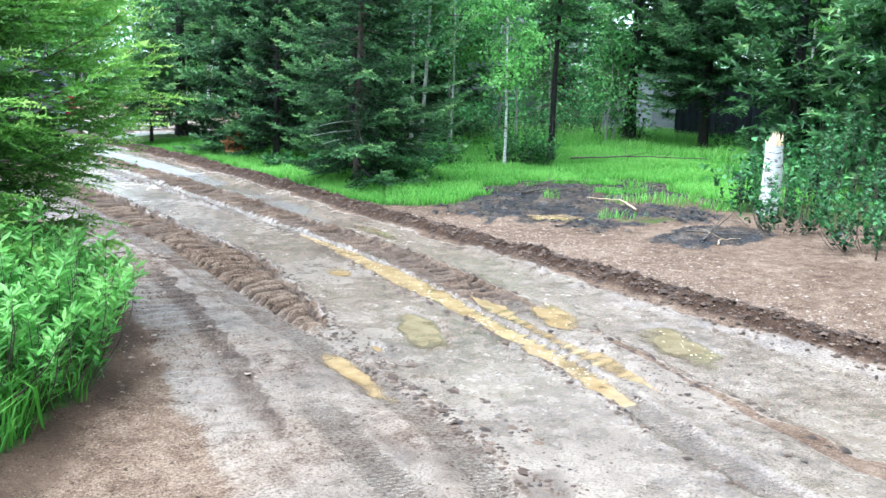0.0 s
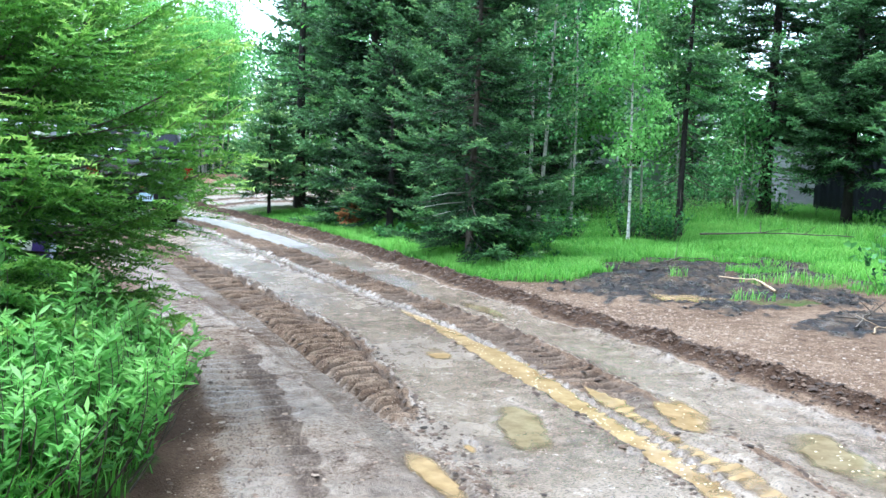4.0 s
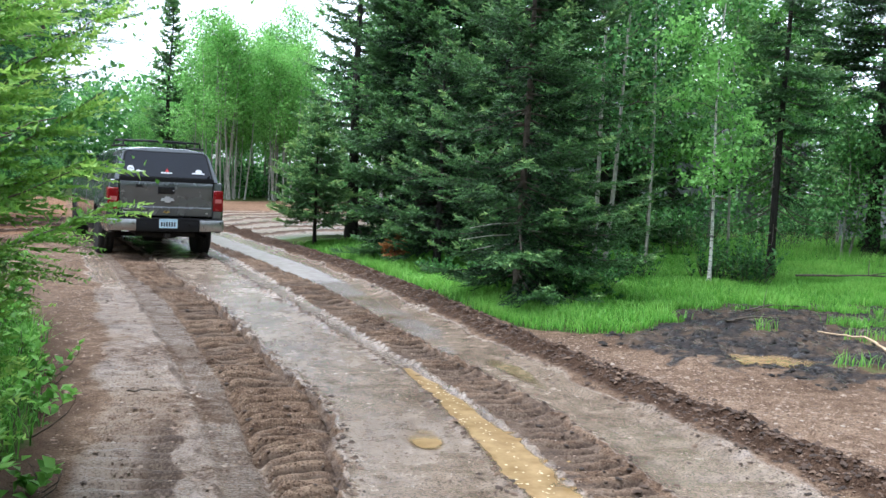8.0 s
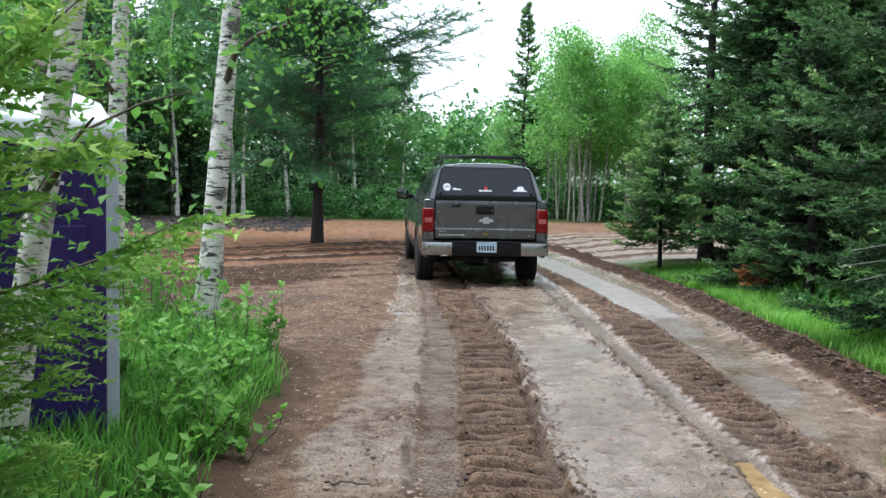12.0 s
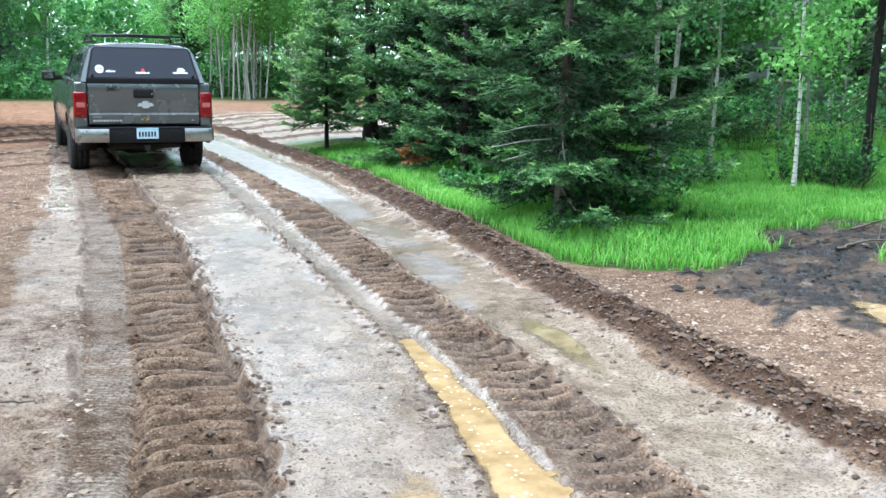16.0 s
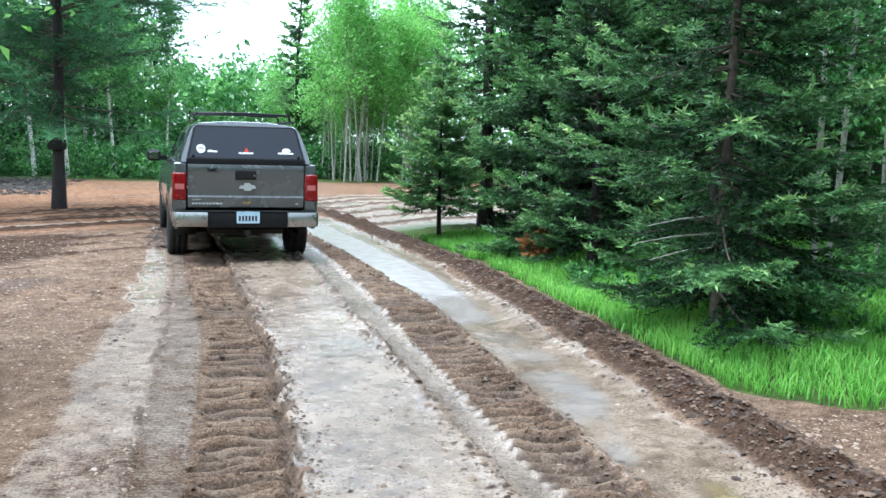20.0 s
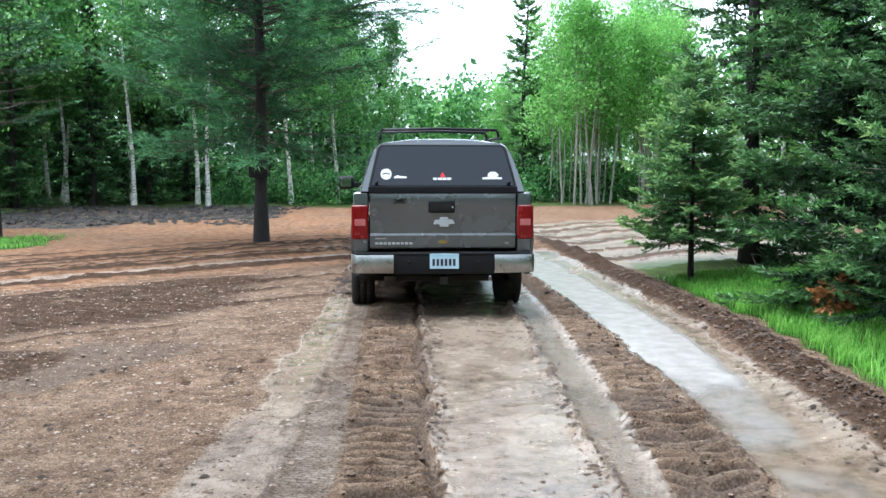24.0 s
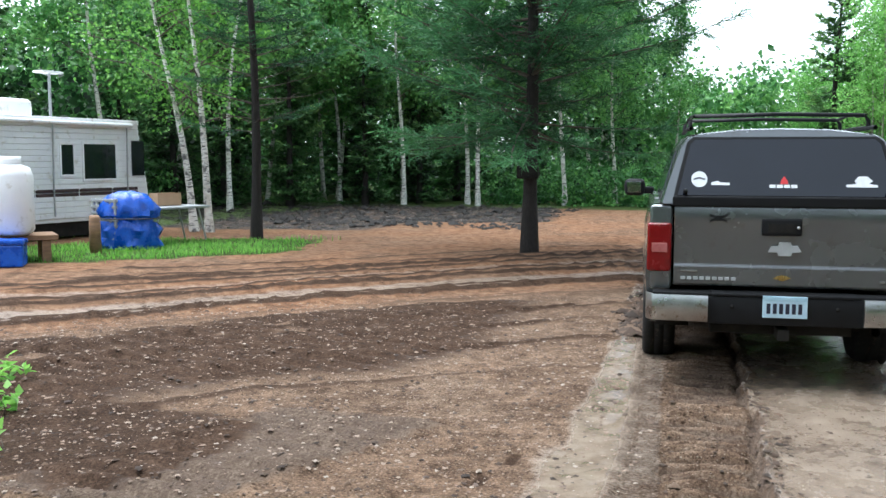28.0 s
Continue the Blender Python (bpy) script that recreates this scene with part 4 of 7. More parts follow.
conifer("spruce", "large dark spruce with drooping tiered boughs in the grass", on(3.88, -5.5), 12, 7.8, 2.0, 0.5, droop=0.3, trunk_r=0.06, fresh=0.1, bark="twig", **NEAR)
conifer("spruce", "tall dense dark spruce behind the smaller ones", on(4.7, 0.3), 13, 10.5, 2.1, 0.35, droop=0.3, trunk_r=0.12, fresh=-0.07, **(NEAR | dict(gap=0.26, step_len=0.042, needle=0.1)))
conifer("spruce", "young spruce with a pointed top and fresh light tips", on(4.25, -1.7), 14, 4.3, 1.25, 0.4, droop=0.12, **(NEAR | dict(gap=0.19)))
conifer("spruce", SPRUCE, on(4.6, 4.5), 15, 9.0, 2.0, 0.3, **BACK)
conifer("spruce", SPRUCE, on(6.5, 0.4), 16, 10.0, 2.1, 0.4, **BACK)
conifer("spruce", SPRUCE, on(5.3, -2.9), 17, 5.5, 1.5, 0.3, droop=0.25, **BACK)
conifer("spruce", SPRUCE, on(7.6, 3.6), 18, 9.5, 2.1, 0.3, **BACK)
conifer("spruce", SPRUCE, on(9.3, 1.2), 19, 9.0, 1.9, 0.3, **BACK)
broadleaf("birch", "slim pale birch with a swollen knob on its trunk", on(6.6, -3.0), 21, 9.0, 2.4, 1.5, 5200, 0.085, stems=((0, 0, 0.0, 0.0), (0.25, 0.1, 0.07, 0.0)), trunk_r=0.045, leafmat="wood_leaf", base_tint=0.56, bark="bark_grey")
broadleaf("birch", "young birch with a thin white stem and bright leaves", on(7.75, -4.6), 22, 6.2, 1.5, 1.05, 4200, 0.085, stems=((0, 0, 0.018, 0.01),), trunk_r=0.03, base_tint=0.8, leafmat="aspen_leaf", clump=0.14)
broadleaf("birch", "leafy young birch between the conifers", on(8.6, -1.6), 25, 8.5, 2.2, 1.7, 4200, 0.1, stems=((0, 0, 0.01, 0.02),), trunk_r=0.03, leafmat="wood_leaf", base_tint=0.56, bark="bark_grey")
broadleaf("birch", "leafy young birch between the conifers", on(11.2, -0.8), 26, 9.0, 2.0, 1.9, 4200, 0.11, stems=((0, 0, 0.0, 0.02),), trunk_r=0.03, leafmat="wood_leaf", base_tint=0.56, bark="bark_grey")
conifer("fir", "slender dark conifer with sparse drooping limbs", on(9.4, -4.1), 23, 9.0, 1.3, 1.0, 0.25, 5, 0.042, 0.1, droop=0.4, bare=0.2, trunk_r=0.07, category="fir tree", wide=0.3)
conifer("pine", "big dark pine with a thick trunk and bare lower limbs", on(15.7, -0.3), 24, 13.0, 3.2, 1.3, 0.34, 7, 0.055, 0.15, needles="spruce", droop=0.16, bare=0.06, trunk_r=0.17, category="pine tree", wide=0.2)
broadleaf("birch", "bushy young birch beside the shed", on(14.1, -1.0), 28, 3.6, 0.7, 1.1, 3200, 0.1, stems=((0, 0, 0.0, 0.02), (0.4, 0.2, 0.05, 0.0)), trunk_r=0.03, leafmat="wood_leaf", base_tint=0.56, bark="bark_grey")
conifer("pine", "dark pine with low sweeping boughs before the container", on(15.7, -2.9), 27, 9.5, 2.7, 1.55, 0.3, 8, 0.055, 0.14, droop=0.22, trunk_r=0.12, category="pine tree", wide=0.24)
conifer("pine", "tall white pine standing alone in the muddy clearing", on(-3.8, 9.1), 31, 13.0, 4.4, 2.2, 0.36, 9, 0.055, 0.18, needles="pine", droop=-0.04, shape=0.56, trunk_r=0.135, category="pine tree", wide=0.1, twig_gap=0.15, flat=0.95, ragged=0.36, fresh=0.03, spray=0.26, sag=0.22, tilt=0.16)
conifer("pine", "slim pine with a straight dark trunk by the trailer", on(-9.9, 10.6), 32, 11.5, 2.4, 2.4, 0.4, 5, 0.05, 0.15, needles="pine", droop=-0.03, bare=0.15, trunk_r=0.11, category="pine tree", wide=0.13, twig_gap=0.14)
broadleaf("birch", "white birch leaning over the grass beside the lane", on(-2.98, -5.75), 41, 11, 2.3, 2.0, 8500, 0.056, stems=((0, 0, 0.075, 0.0),), trunk_r=0.115, leafmat="birch_leaf", sway=0.06)
broadleaf("birch", "white birch with black scars behind the portable toilet", on(-4.25, -4.6), 42, 11, 2.0, 2.2, 9000, 0.056, stems=((0, 0, 0.04, 0.0),), trunk_r=0.12, leafmat="birch_leaf", sway=0.08)
broadleaf("birch", "leaning white birch in front of the portable toilet", on(-3.0, -9.9), 43, 10.5, 1.4, 1.6, 6000, 0.056, stems=((0, 0, 0.17, 0.0),), trunk_r=0.085, leafmat="birch_leaf", sway=0.08)
broadleaf("birch", "forked white birch standing beside the trailer", on(-12.1, 11.8), 44, 8.0, 2.4, 2.0, 5000, 0.1, stems=((0, 0, -0.14, 0.02), (0.5, -0.2, -0.07, 0.0)), trunk_r=0.095, leafmat="birch_leaf", base_tint=0.55)
conifer("fir", "fir with bright fresh growth overhanging the lane", on(-3.2, -11.98), 45, 2.5, 1.6, 0.45, 0.16, 12, 0.022, 0.046, needles="hemlock", droop=0.12, category="fir tree", trunk_r=0.05, wide=0.4, twig_gap=0.075, flat=0.08, shape=0.36, fresh=0.14, spray=0.26, ragged=0.26, sag=0.3)

# willow shoots at the edge of the lane
WILLOW = [(-2.65, -12.75, 0.75, 0.36), (-2.9, -13.3, 0.95, 0.42), (-2.95, -13.7, 0.85, 0.4), (-3.45, -13.25, 1.15, 0.55), (-3.5, -13.95, 0.95, 0.45), (-4.1, -13.9, 1.2, 0.6), (-4.6, -14.6, 1.1, 0.6), (-3.15, -12.9, 1.0, 0.5)]
for k, (x, y, h, r) in enumerate(WILLOW):
    shrub("willow_shrub", "bright green willow shoots with narrow leaves", on(x, y), 60 + k, h, r, 50, 60, 0.085, "willow_leaf", "shrub", group="willow shrubs along the lane", slim=0.26)
# leafy brush round the birches and the toilet
BRUSH = [(-2.5, -6.6, 0.8, 0.4), (-3.3, -6.2, 1.1, 0.5), (-2.9, -7.4, 0.6, 0.4), (-3.9, -7.0, 1.2, 0.6), (-2.3, -9.0, 0.45, 0.3), (-3.4, -10.8, 0.9, 0.4), (-4.8, -6.6, 1.4, 0.7), (-5.6, -5.5, 1.3, 0.7), (-2.35, -7.6, 0.4, 0.3), (-2.6, -8.3, 0.45, 0.35), (-3.2, -8.3, 0.7, 0.45), (-2.9, -11.2, 0.5, 0.35), (-3.6, -5.4, 1.3, 0.5)]
for k, (x, y, h, r) in enumerate(BRUSH):
    shrub("brush", "low leafy brush among the birches", on(x, y), 80 + k, h, r, 16, 26, 0.075, "birch_leaf", "shrub", group="brush by the birches", slim=0.62, tint=0.55)
# brush by the snapped birch
BRUSH2 = [(6.3, -11.9, 0.7, 0.4), (6.9, -12.6, 0.9, 0.6), (5.9, -13.4, 0.7, 0.5), (7.4, -11.4, 0.95, 0.45), (8.4, -11.2, 1.5, 0.7), (7.6, -13.2, 1.2, 0.8), (9.2, -10.6, 1.8, 0.8), (9.0, -12.4, 1.6, 0.9), (6.6, -14.2, 0.7, 0.6), (10.4, -11.0, 2.2, 0.9), (8.3, -14.3, 1.2, 0.8), (7.5, -10.4, 1.0, 0.3)]
for k, (x, y, h, r) in enumerate(BRUSH2):
    shrub("brush", "tangled leafy brush round the snapped birch", on(x, y), 95 + k, h, r, 20, 24, 0.085, "wood_leaf", "shrub", group="brush by the snapped birch", slim=0.5, tint=0.28)
for k, (x, y, h, r) in enumerate([(4.4, -4.9, 0.4, 0.35), (4.7, -5.9, 0.35, 0.35), (5.3, -5.0, 0.45, 0.4), (4.2, -3.5, 0.4, 0.35), (5.6, -4.2, 0.5, 0.4), (6.4, -3.8, 0.6, 0.4), (4.0, -2.4, 0.35, 0.3), (8.5, -4.7, 0.95, 0.3), (8.7, -4.3, 1.1, 0.4), (8.2, -4.1, 0.9, 0.35), (7.2, -3.3, 0.7, 0.4), (6.0, -3.4, 0.6, 0.35), (13.2, 0.4, 1.5, 0.7), (14.2, 1.2, 1.8, 0.8), (12.2, 1.6, 1.6, 0.8), (15.0, -0.9, 1.1, 0.5), (16.2, 1.6, 1.7, 0.7), (11.0, 0.6, 1.4, 0.7)]):
    shrub("brush", "dark brush at the foot of the young trees", on(x, y), 120 + k, h, r, 22, 26, 0.08, "wood_leaf", "shrub", group="brush below the conifers", slim=0.5, tint=0.4)

# ---- woods behind ----
rngw = np.random.default_rng(5)


def far_trees(kind, spots, salt, protos):
    first = {}
    for n, (x, y, s) in enumerate(spots):
        k = n % protos
        m = pose(x, y, 0.08, 0, 0, rngw.uniform(0, 360))
        if k not in first:
            first[k] = kind(100 + k + salt, m)
        else:
            copy_thing(first[k], m @ Matrix.Diagonal((s, s, s * rngw.uniform(0.9, 1.1), 1)))


def aspen(seed, m):
    return broadleaf("aspen", "tall slim aspen with pale trunk and light green crown", m, seed, 8.2, 2.8, 1.45, 8000, 0.105, "aspen_leaf", "bark_pale", category="aspen tree", trunk_r=0.042, limbs_n=9, up=1.0, clump=0.2, group="aspens in the woods", base_tint=0.62, stems=((0, 0, 0.02, 0), (0.35, 0.3, 0.08, 0.02), (-0.45, 0.1, -0.07, 0.01), (0.1, -0.4, 0.02, -0.03), (0.6, -0.1, 0.03, 0.0)), spread=0.2)


def woodtree(seed, m):
    return broadleaf("birch", "woodland birch with pale trunk among undergrowth", m, seed, 10.5, 3.4, 2.2, 6500, 0.16, "wood_leaf", "birch", category="birch tree", trunk_r=0.09, limbs_n=18, group="birches in the woods", base_tint=0.68, clump=0.15, sway=0.5, stems=((0, 0, rngw.uniform(-0.08, 0.08), 0.02),))


def farspruce(seed, m):
    return conifer("spruce", "dark spruce among the woodland trees", m, seed, 11.0, 2.0, 0.5, 0.38, 6, 0.13, 0.25, category="spruce tree", group="spruces in the woods", twig_gap=0.2, wide=0.34)


spots = [(rngw.uniform(2.7, 9.5), rngw.uniform(24.5, 33), rngw.uniform(0.62, 1.06)) for _ in range(18)]
far_trees(aspen, spots, 0, 4)
spots = [(-11.6, 25.0, 0.9), (-15.4, 26.6, 0.8), (-8.9, 25.2, 0.95), (-6.0, 26.4, 0.75), (-12.3, 27, 1), (-9.5, 26, 1), (-7.2, 26.5, 1), (-14.5, 26, 1), (-16.5, 24, 1), (-19, 22, 1), (-17.5, 16, 1.0), (-20, 12, 1), (-15.5, 19.5, 1), (-4.5, 29, 0.9), (-6, 33, 1), (-2.6, 34, 0.8), (-10.5, 31, 1), (-18, 29, 1.1)]
spots += [(rngw.uniform(-34, -12), rngw.uniform(27, 40), rngw.uniform(0.9, 1.2)) for _ in range(10)]
spots += [(rngw.uniform(-12, -4), rngw.uniform(32, 42), rngw.uniform(0.8, 1.0)) for _ in range(4)]
spots += [(rngw.uniform(10.5, 22), rngw.uniform(18.5, 32), rngw.uniform(0.9, 1.1)) for _ in range(12)]
spots += [(19.6, 8.0, 0.9), (24.5, -3.5, 0.9), (22, -7, 0.9), (19.5, -8.5, 1), (26, 1.0, 1.0), (29, 8, 1)]
far_trees(woodtree, spots, 10, 5)


def midtree(seed, m):
    return broadleaf("birch", "slim woodland birch with fine leaves", m, seed, 9.0, 2.2, 1.9, 6000, 0.12, "birch_leaf", "bark_grey", category="birch tree", trunk_r=0.05, limbs_n=16, group="slim birches in the woods", base_tint=0.36, clump=0.13, sway=0.35)


far_trees(midtree, [(12.0, 6.2, 0.8), (16.6, -8.0, 0.9), (15.5, -11, 0.9), (18.4, 6.2, 0.8), (13.6, -7.6, 0.85), (16.2, -5.6, 1.0), (10.4, 1.0, 0.8), (13.5, 2.8, 0.9), (19.8, -4.6, 1.0), (17.6, 2.6, 0.9), (21.5, -1.0, 1.0)], 40, 2)
spots = [(11.4, 3.2, 0.85), (18.6, -3.9, 1.0), (13.4, -9.6, 0.8), (20.4, 1.0, 0.9), (12.2, -7.9, 0.8), (11.4, -10.4, 0.8), (17.0, -6.4, 0.9), (8.6, 7.0, 0.9), (10.8, 7.6, 0.9), (12, 24, 0.9), (-21, 26, 1), (-22.5, 17, 1), (22, 9.5, 1), (27, 5, 1), (10.5, -12.8, 0.9), (14, -14.5, 1.0), (3.2, 30, 0.85), (-13, 29.5, 0.9), (-16.2, 30.5, 1.0), (-10.8, 29.2, 0.85), (-19.6, 27.5, 0.9), (-17.8, 20, 0.8), (19.5, -12, 0.9), (22.5, -10, 1.0), (17, -14, 0.9), (21, -15.5, 1.0), (24, -6.5, 1.0), (16.5, 8.6, 0.9), (11.6, 11.5, 0.9), (23.5, 14, 1.0), (-13, 24.8, 0.7), (-15.2, 23.2, 0.75), (-17, 21.8, 0.7), (-11.4, 26.2, 0.7), (-19, 18.8, 0.7), (-16.5, 26, 0.85), (-18.6, 23.8, 0.9), (-20.5, 14.5, 0.8)]
# Spruces out of view behind the start, added for reflections and to cut sky light.
spots += [(-7, -25, 1.2), (-4.2, -22.5, 1.2), (-2.0, -24.5, 1.3), (3.8, -21.8, 1.1), (9.2, -20.5, 1.1), (11.8, -18.8, 1.0), (-0.6, -26, 1.4), (1.5, -22.5, 1.3), (6.5, -23, 1.2), (-14, -24, 1.2), (16, -24, 1.2), (-12, -16, 1.0), (-9, -20, 1.0)]
far_trees(farspruce, spots, 20, 3)


def belt(n, x0, x1, y0, y1, top, size, gap=None):
    def spot(rng):
        x, y = rng.uniform(x0, x1, n), rng.uniform(y0, y1, n)
        h = top * (0.75 + 0.5 * fbm(x * 0.12, y * 0.12, 7, 3))
        if gap:
            h = np.where(np.abs(x - gap[0] - 0.02 * y) < gap[1], np.minimum(h, gap[2]), h)
        z = h * rng.random(n)
        return np.stack([x, y, z], -1), size * rng.uniform(0.6, 1.4, n)
    return spot


leaf_cloud("distant_woods", "distant mixed woodland closing the view", "woods", 201, 56000, belt(1300, -46, 42, 43, 60, 11, 1.6, (0.5, 3.2, 6.6)), 0.36, "wood_leaf", 0.6)
leaf_cloud("distant_woods", "low woodland at the end of the lane", "woods", 209, 11000, belt(300, -9, 8, 42, 48, 6.0, 1.1), 0.34, "wood_leaf", 0.55)
leaf_cloud("distant_woods", "woodland beyond the trailer", "woods", 202, 26000, belt(800, -38, -22, -6, 44, 10, 1.5), 0.36, "wood_leaf", 0.55)
leaf_cloud("distant_woods", "woodland beyond the house", "woods", 203, 42000, belt(1000, 27, 44, -26, 44, 9, 1.5), 0.36, "wood_leaf", 0.7)
# Low tint puts the woods' inner shade into these two thickets' leaves.
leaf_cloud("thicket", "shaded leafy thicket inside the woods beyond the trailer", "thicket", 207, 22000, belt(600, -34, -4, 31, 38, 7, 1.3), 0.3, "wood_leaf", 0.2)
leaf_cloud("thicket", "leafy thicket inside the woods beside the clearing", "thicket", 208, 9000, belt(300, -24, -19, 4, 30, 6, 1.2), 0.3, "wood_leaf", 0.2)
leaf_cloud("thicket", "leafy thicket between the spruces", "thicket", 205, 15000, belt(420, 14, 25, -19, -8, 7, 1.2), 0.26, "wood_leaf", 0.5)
leaf_cloud("thicket", "leafy thicket round the house", "thicket", 206, 13000, belt(380, 9.5, 26, 19, 24, 8, 1.3), 0.24, "wood_leaf", 0.55)
# Stays out of view; added so the truck's glass has trees to reflect.
leaf_cloud("distant_woods", "unseen woodland behind the start of the lane", "woods", 204, 12000, belt(600, -40, 30, -44, -28, 10, 1.8), 0.7, "wood_leaf", 0.5)


def low(n, boxes, top, size):
    def spot(rng):
        out = []
        for x0, x1, y0, y1 in boxes:
            out.append(np.stack([rng.uniform(x0, x1, n), rng.uniform(y0, y1, n), top * rng.random(n) ** 1.5 + 0.1], -1))
        c = np.concatenate(out)
        c[:, 2] += surface_at(c[:, 0], c[:, 1])[0]
        return c, size * rng.uniform(0.6, 1.4, len(c))
    return spot


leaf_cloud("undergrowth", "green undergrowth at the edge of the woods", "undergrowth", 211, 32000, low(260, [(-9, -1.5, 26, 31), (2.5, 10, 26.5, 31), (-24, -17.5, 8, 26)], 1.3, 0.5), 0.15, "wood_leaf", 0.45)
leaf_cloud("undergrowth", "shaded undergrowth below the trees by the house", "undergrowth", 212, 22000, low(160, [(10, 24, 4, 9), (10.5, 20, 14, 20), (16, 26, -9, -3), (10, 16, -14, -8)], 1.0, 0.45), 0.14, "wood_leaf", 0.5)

grass_field("grass", "fresh green grass along the right of the lane", 71, 2.7, 13, -10.5, 3.2, 1150, 0.15, lambda x, y, s, c: c[:, 0] ** 2)
grass_field("grass", "fresh green grass below the pines", 74, 12, 22, -7, 4, 170, 0.3, lambda x, y, s, c: c[:, 0] ** 2)
grass_field("grass", "tall green grass beside the muddy lane", 72, -5.2, -1.7, -15.5, -4.5, 1000, 0.25, lambda x, y, s, c: c[:, 0] ** 2, tint=0.38)
grass_field("grass", "tall coarse grass in front of the willow shoots", 75, -5.0, -2.9, -17.0, -13.9, 800, 0.4, lambda x, y, s, c: c[:, 0] ** 2, tint=0.6)
grass_field("grass", "patch of short grass by the trailer", 73, -13.5, -7.0, 3.5, 12.5, 340, 0.11, lambda x, y, s, c: c[:, 0] ** 2)

for k, (x, y, h) in enumerate([(-2.2, -10.9, 0.45), (-2.05, -10.3, 0.4), (-2.4, -11.4, 0.5), (-2.15, -11.8, 0.35), (-2.0, -9.2, 0.35)]):
    shrub("weed", "broad-leaved green weed at the foot of the portable toilet", on(x, y), 150 + k, h, 0.22, 9, 13, 0.085, "birch_leaf", "weed", group="weeds by the toilet", slim=0.62, tint=0.6)
for k, (x, y) in enumerate([(-5.6, -1.5), (-5.0, -2.3), (-4.6, -3.0)]):
    shrub("weed", "small leafy weed on the bare gravel", on(x, y), 140 + k, 0.22, 0.16, 7, 9, 0.09, "birch_leaf", "weed", group="weeds on the gravel", slim=0.6, tint=0.7)

# ---- shaping helpers ----


def bm_box(bm, x0, x1, y0, y1, z0, z1, bev=0.0, seg=2):
    made = bmesh.ops.create_cube(bm, size=1)["verts"]
    for v in made:
        v.co = Vector((x0 + (v.co.x + 0.5) * (x1 - x0), y0 + (v.co.y + 0.5) * (y1 - y0), z0 + (v.co.z + 0.5) * (z1 - z0)))
    if bev:
        edges = list({e for v in made for e in v.link_edges})
        bmesh.ops.bevel(bm, geom=edges, offset=bev, segments=seg, affect="EDGES", profile=0.6)
    return bm


def box_part(name, x0, x1, y0, y1, z0, z1, material, parent, label="", bev=0.01, seg=2):
    return part(name, bm_box(bmesh.new(), x0, x1, y0, y1, z0, z1, bev, seg), material, parent, label)


def prism(outline, axis, a, b, bev=0.0):
    """A flat outline (pairs) pushed from a to b along an axis."""
    bm = bmesh.new()
    put = {"x": lambda u, v, w: (w, u, v), "y": lambda u, v, w: (u, w, v), "z": lambda u, v, w: (u, v, w)}[axis]
    lo = [bm.verts.new(put(u, v, a)) for u, v in outline]
    hi = [bm.verts.new(put(u, v, b)) for u, v in outline]
    bm.faces.new(lo)
    bm.faces.new(hi)
    for i in range(len(lo)):
        j = (i + 1) % len(lo)
        bm.faces.new((lo[i], lo[j], hi[j], hi[i]))
    bmesh.ops.recalc_face_normals(bm, faces=bm.faces)
    if bev:
        bmesh.ops.bevel(bm, geom=list(bm.edges), offset=bev, segments=2, affect="EDGES")
    return bm


def lathe(profile, axis="x", sides=28):
    """A ring of (along, radius) pairs turned about an axis."""
    bm = bmesh.new()
    rings = []
    for a, r in profile:
        ring = []
        for k in range(sides):
            t = 2 * math.pi * k / sides
            p = {"x": (a, r * math.cos(t), r * math.sin(t)), "y": (r * math.cos(t), a, r * math.sin(t)), "z": (r * math.cos(t), r * math.sin(t), a)}[axis]
            ring.append(bm.verts.new(p))
        rings.append(ring)
    for p, q in zip(rings, rings[1:]):
        for k in range(sides):
            bm.faces.new((p[k], p[(k + 1) % sides], q[(k + 1) % sides], q[k])).smooth = True
    if profile[0][1] > 1e-4:
        bm.faces.new(rings[0])
    if profile[-1][1] > 1e-4:
        bm.faces.new(rings[-1])
    bmesh.ops.recalc_face_normals(bm, faces=bm.faces)
    return bm


def loft(sections, close=True, cap=True, smooth=True):
    """Faces between rows of equal length of points."""
    bm = bmesh.new()
    rows = [[bm.verts.new(p) for p in s] for s in sections]
    n = len(rows[0])
    for a, b in zip(rows, rows[1:]):
        for k in range(n if close else n - 1):
            bm.faces.new((a[k], a[(k + 1) % n], b[(k + 1) % n], b[k])).smooth = smooth
    if cap and close:
        bm.faces.new(rows[0])
        bm.faces.new(rows[-1])
    bmesh.ops.recalc_face_normals(bm, faces=bm.faces)
    return bm


def wire(points, radius, sides=6):
    v, f = tubes([(np.array(points, float), np.full(len(points), radius))], sides)
    return mesh_np("wire", v, f, smooth=True)


def shaded(bm, angle=0.6):
    """Smooth faces, but keep hard corners."""
    for f in bm.faces:
        f.smooth = True
    for e in bm.edges:
        if len(e.link_faces) == 2 and e.calc_face_angle(0) > angle:
            e.smooth = False
    return bm


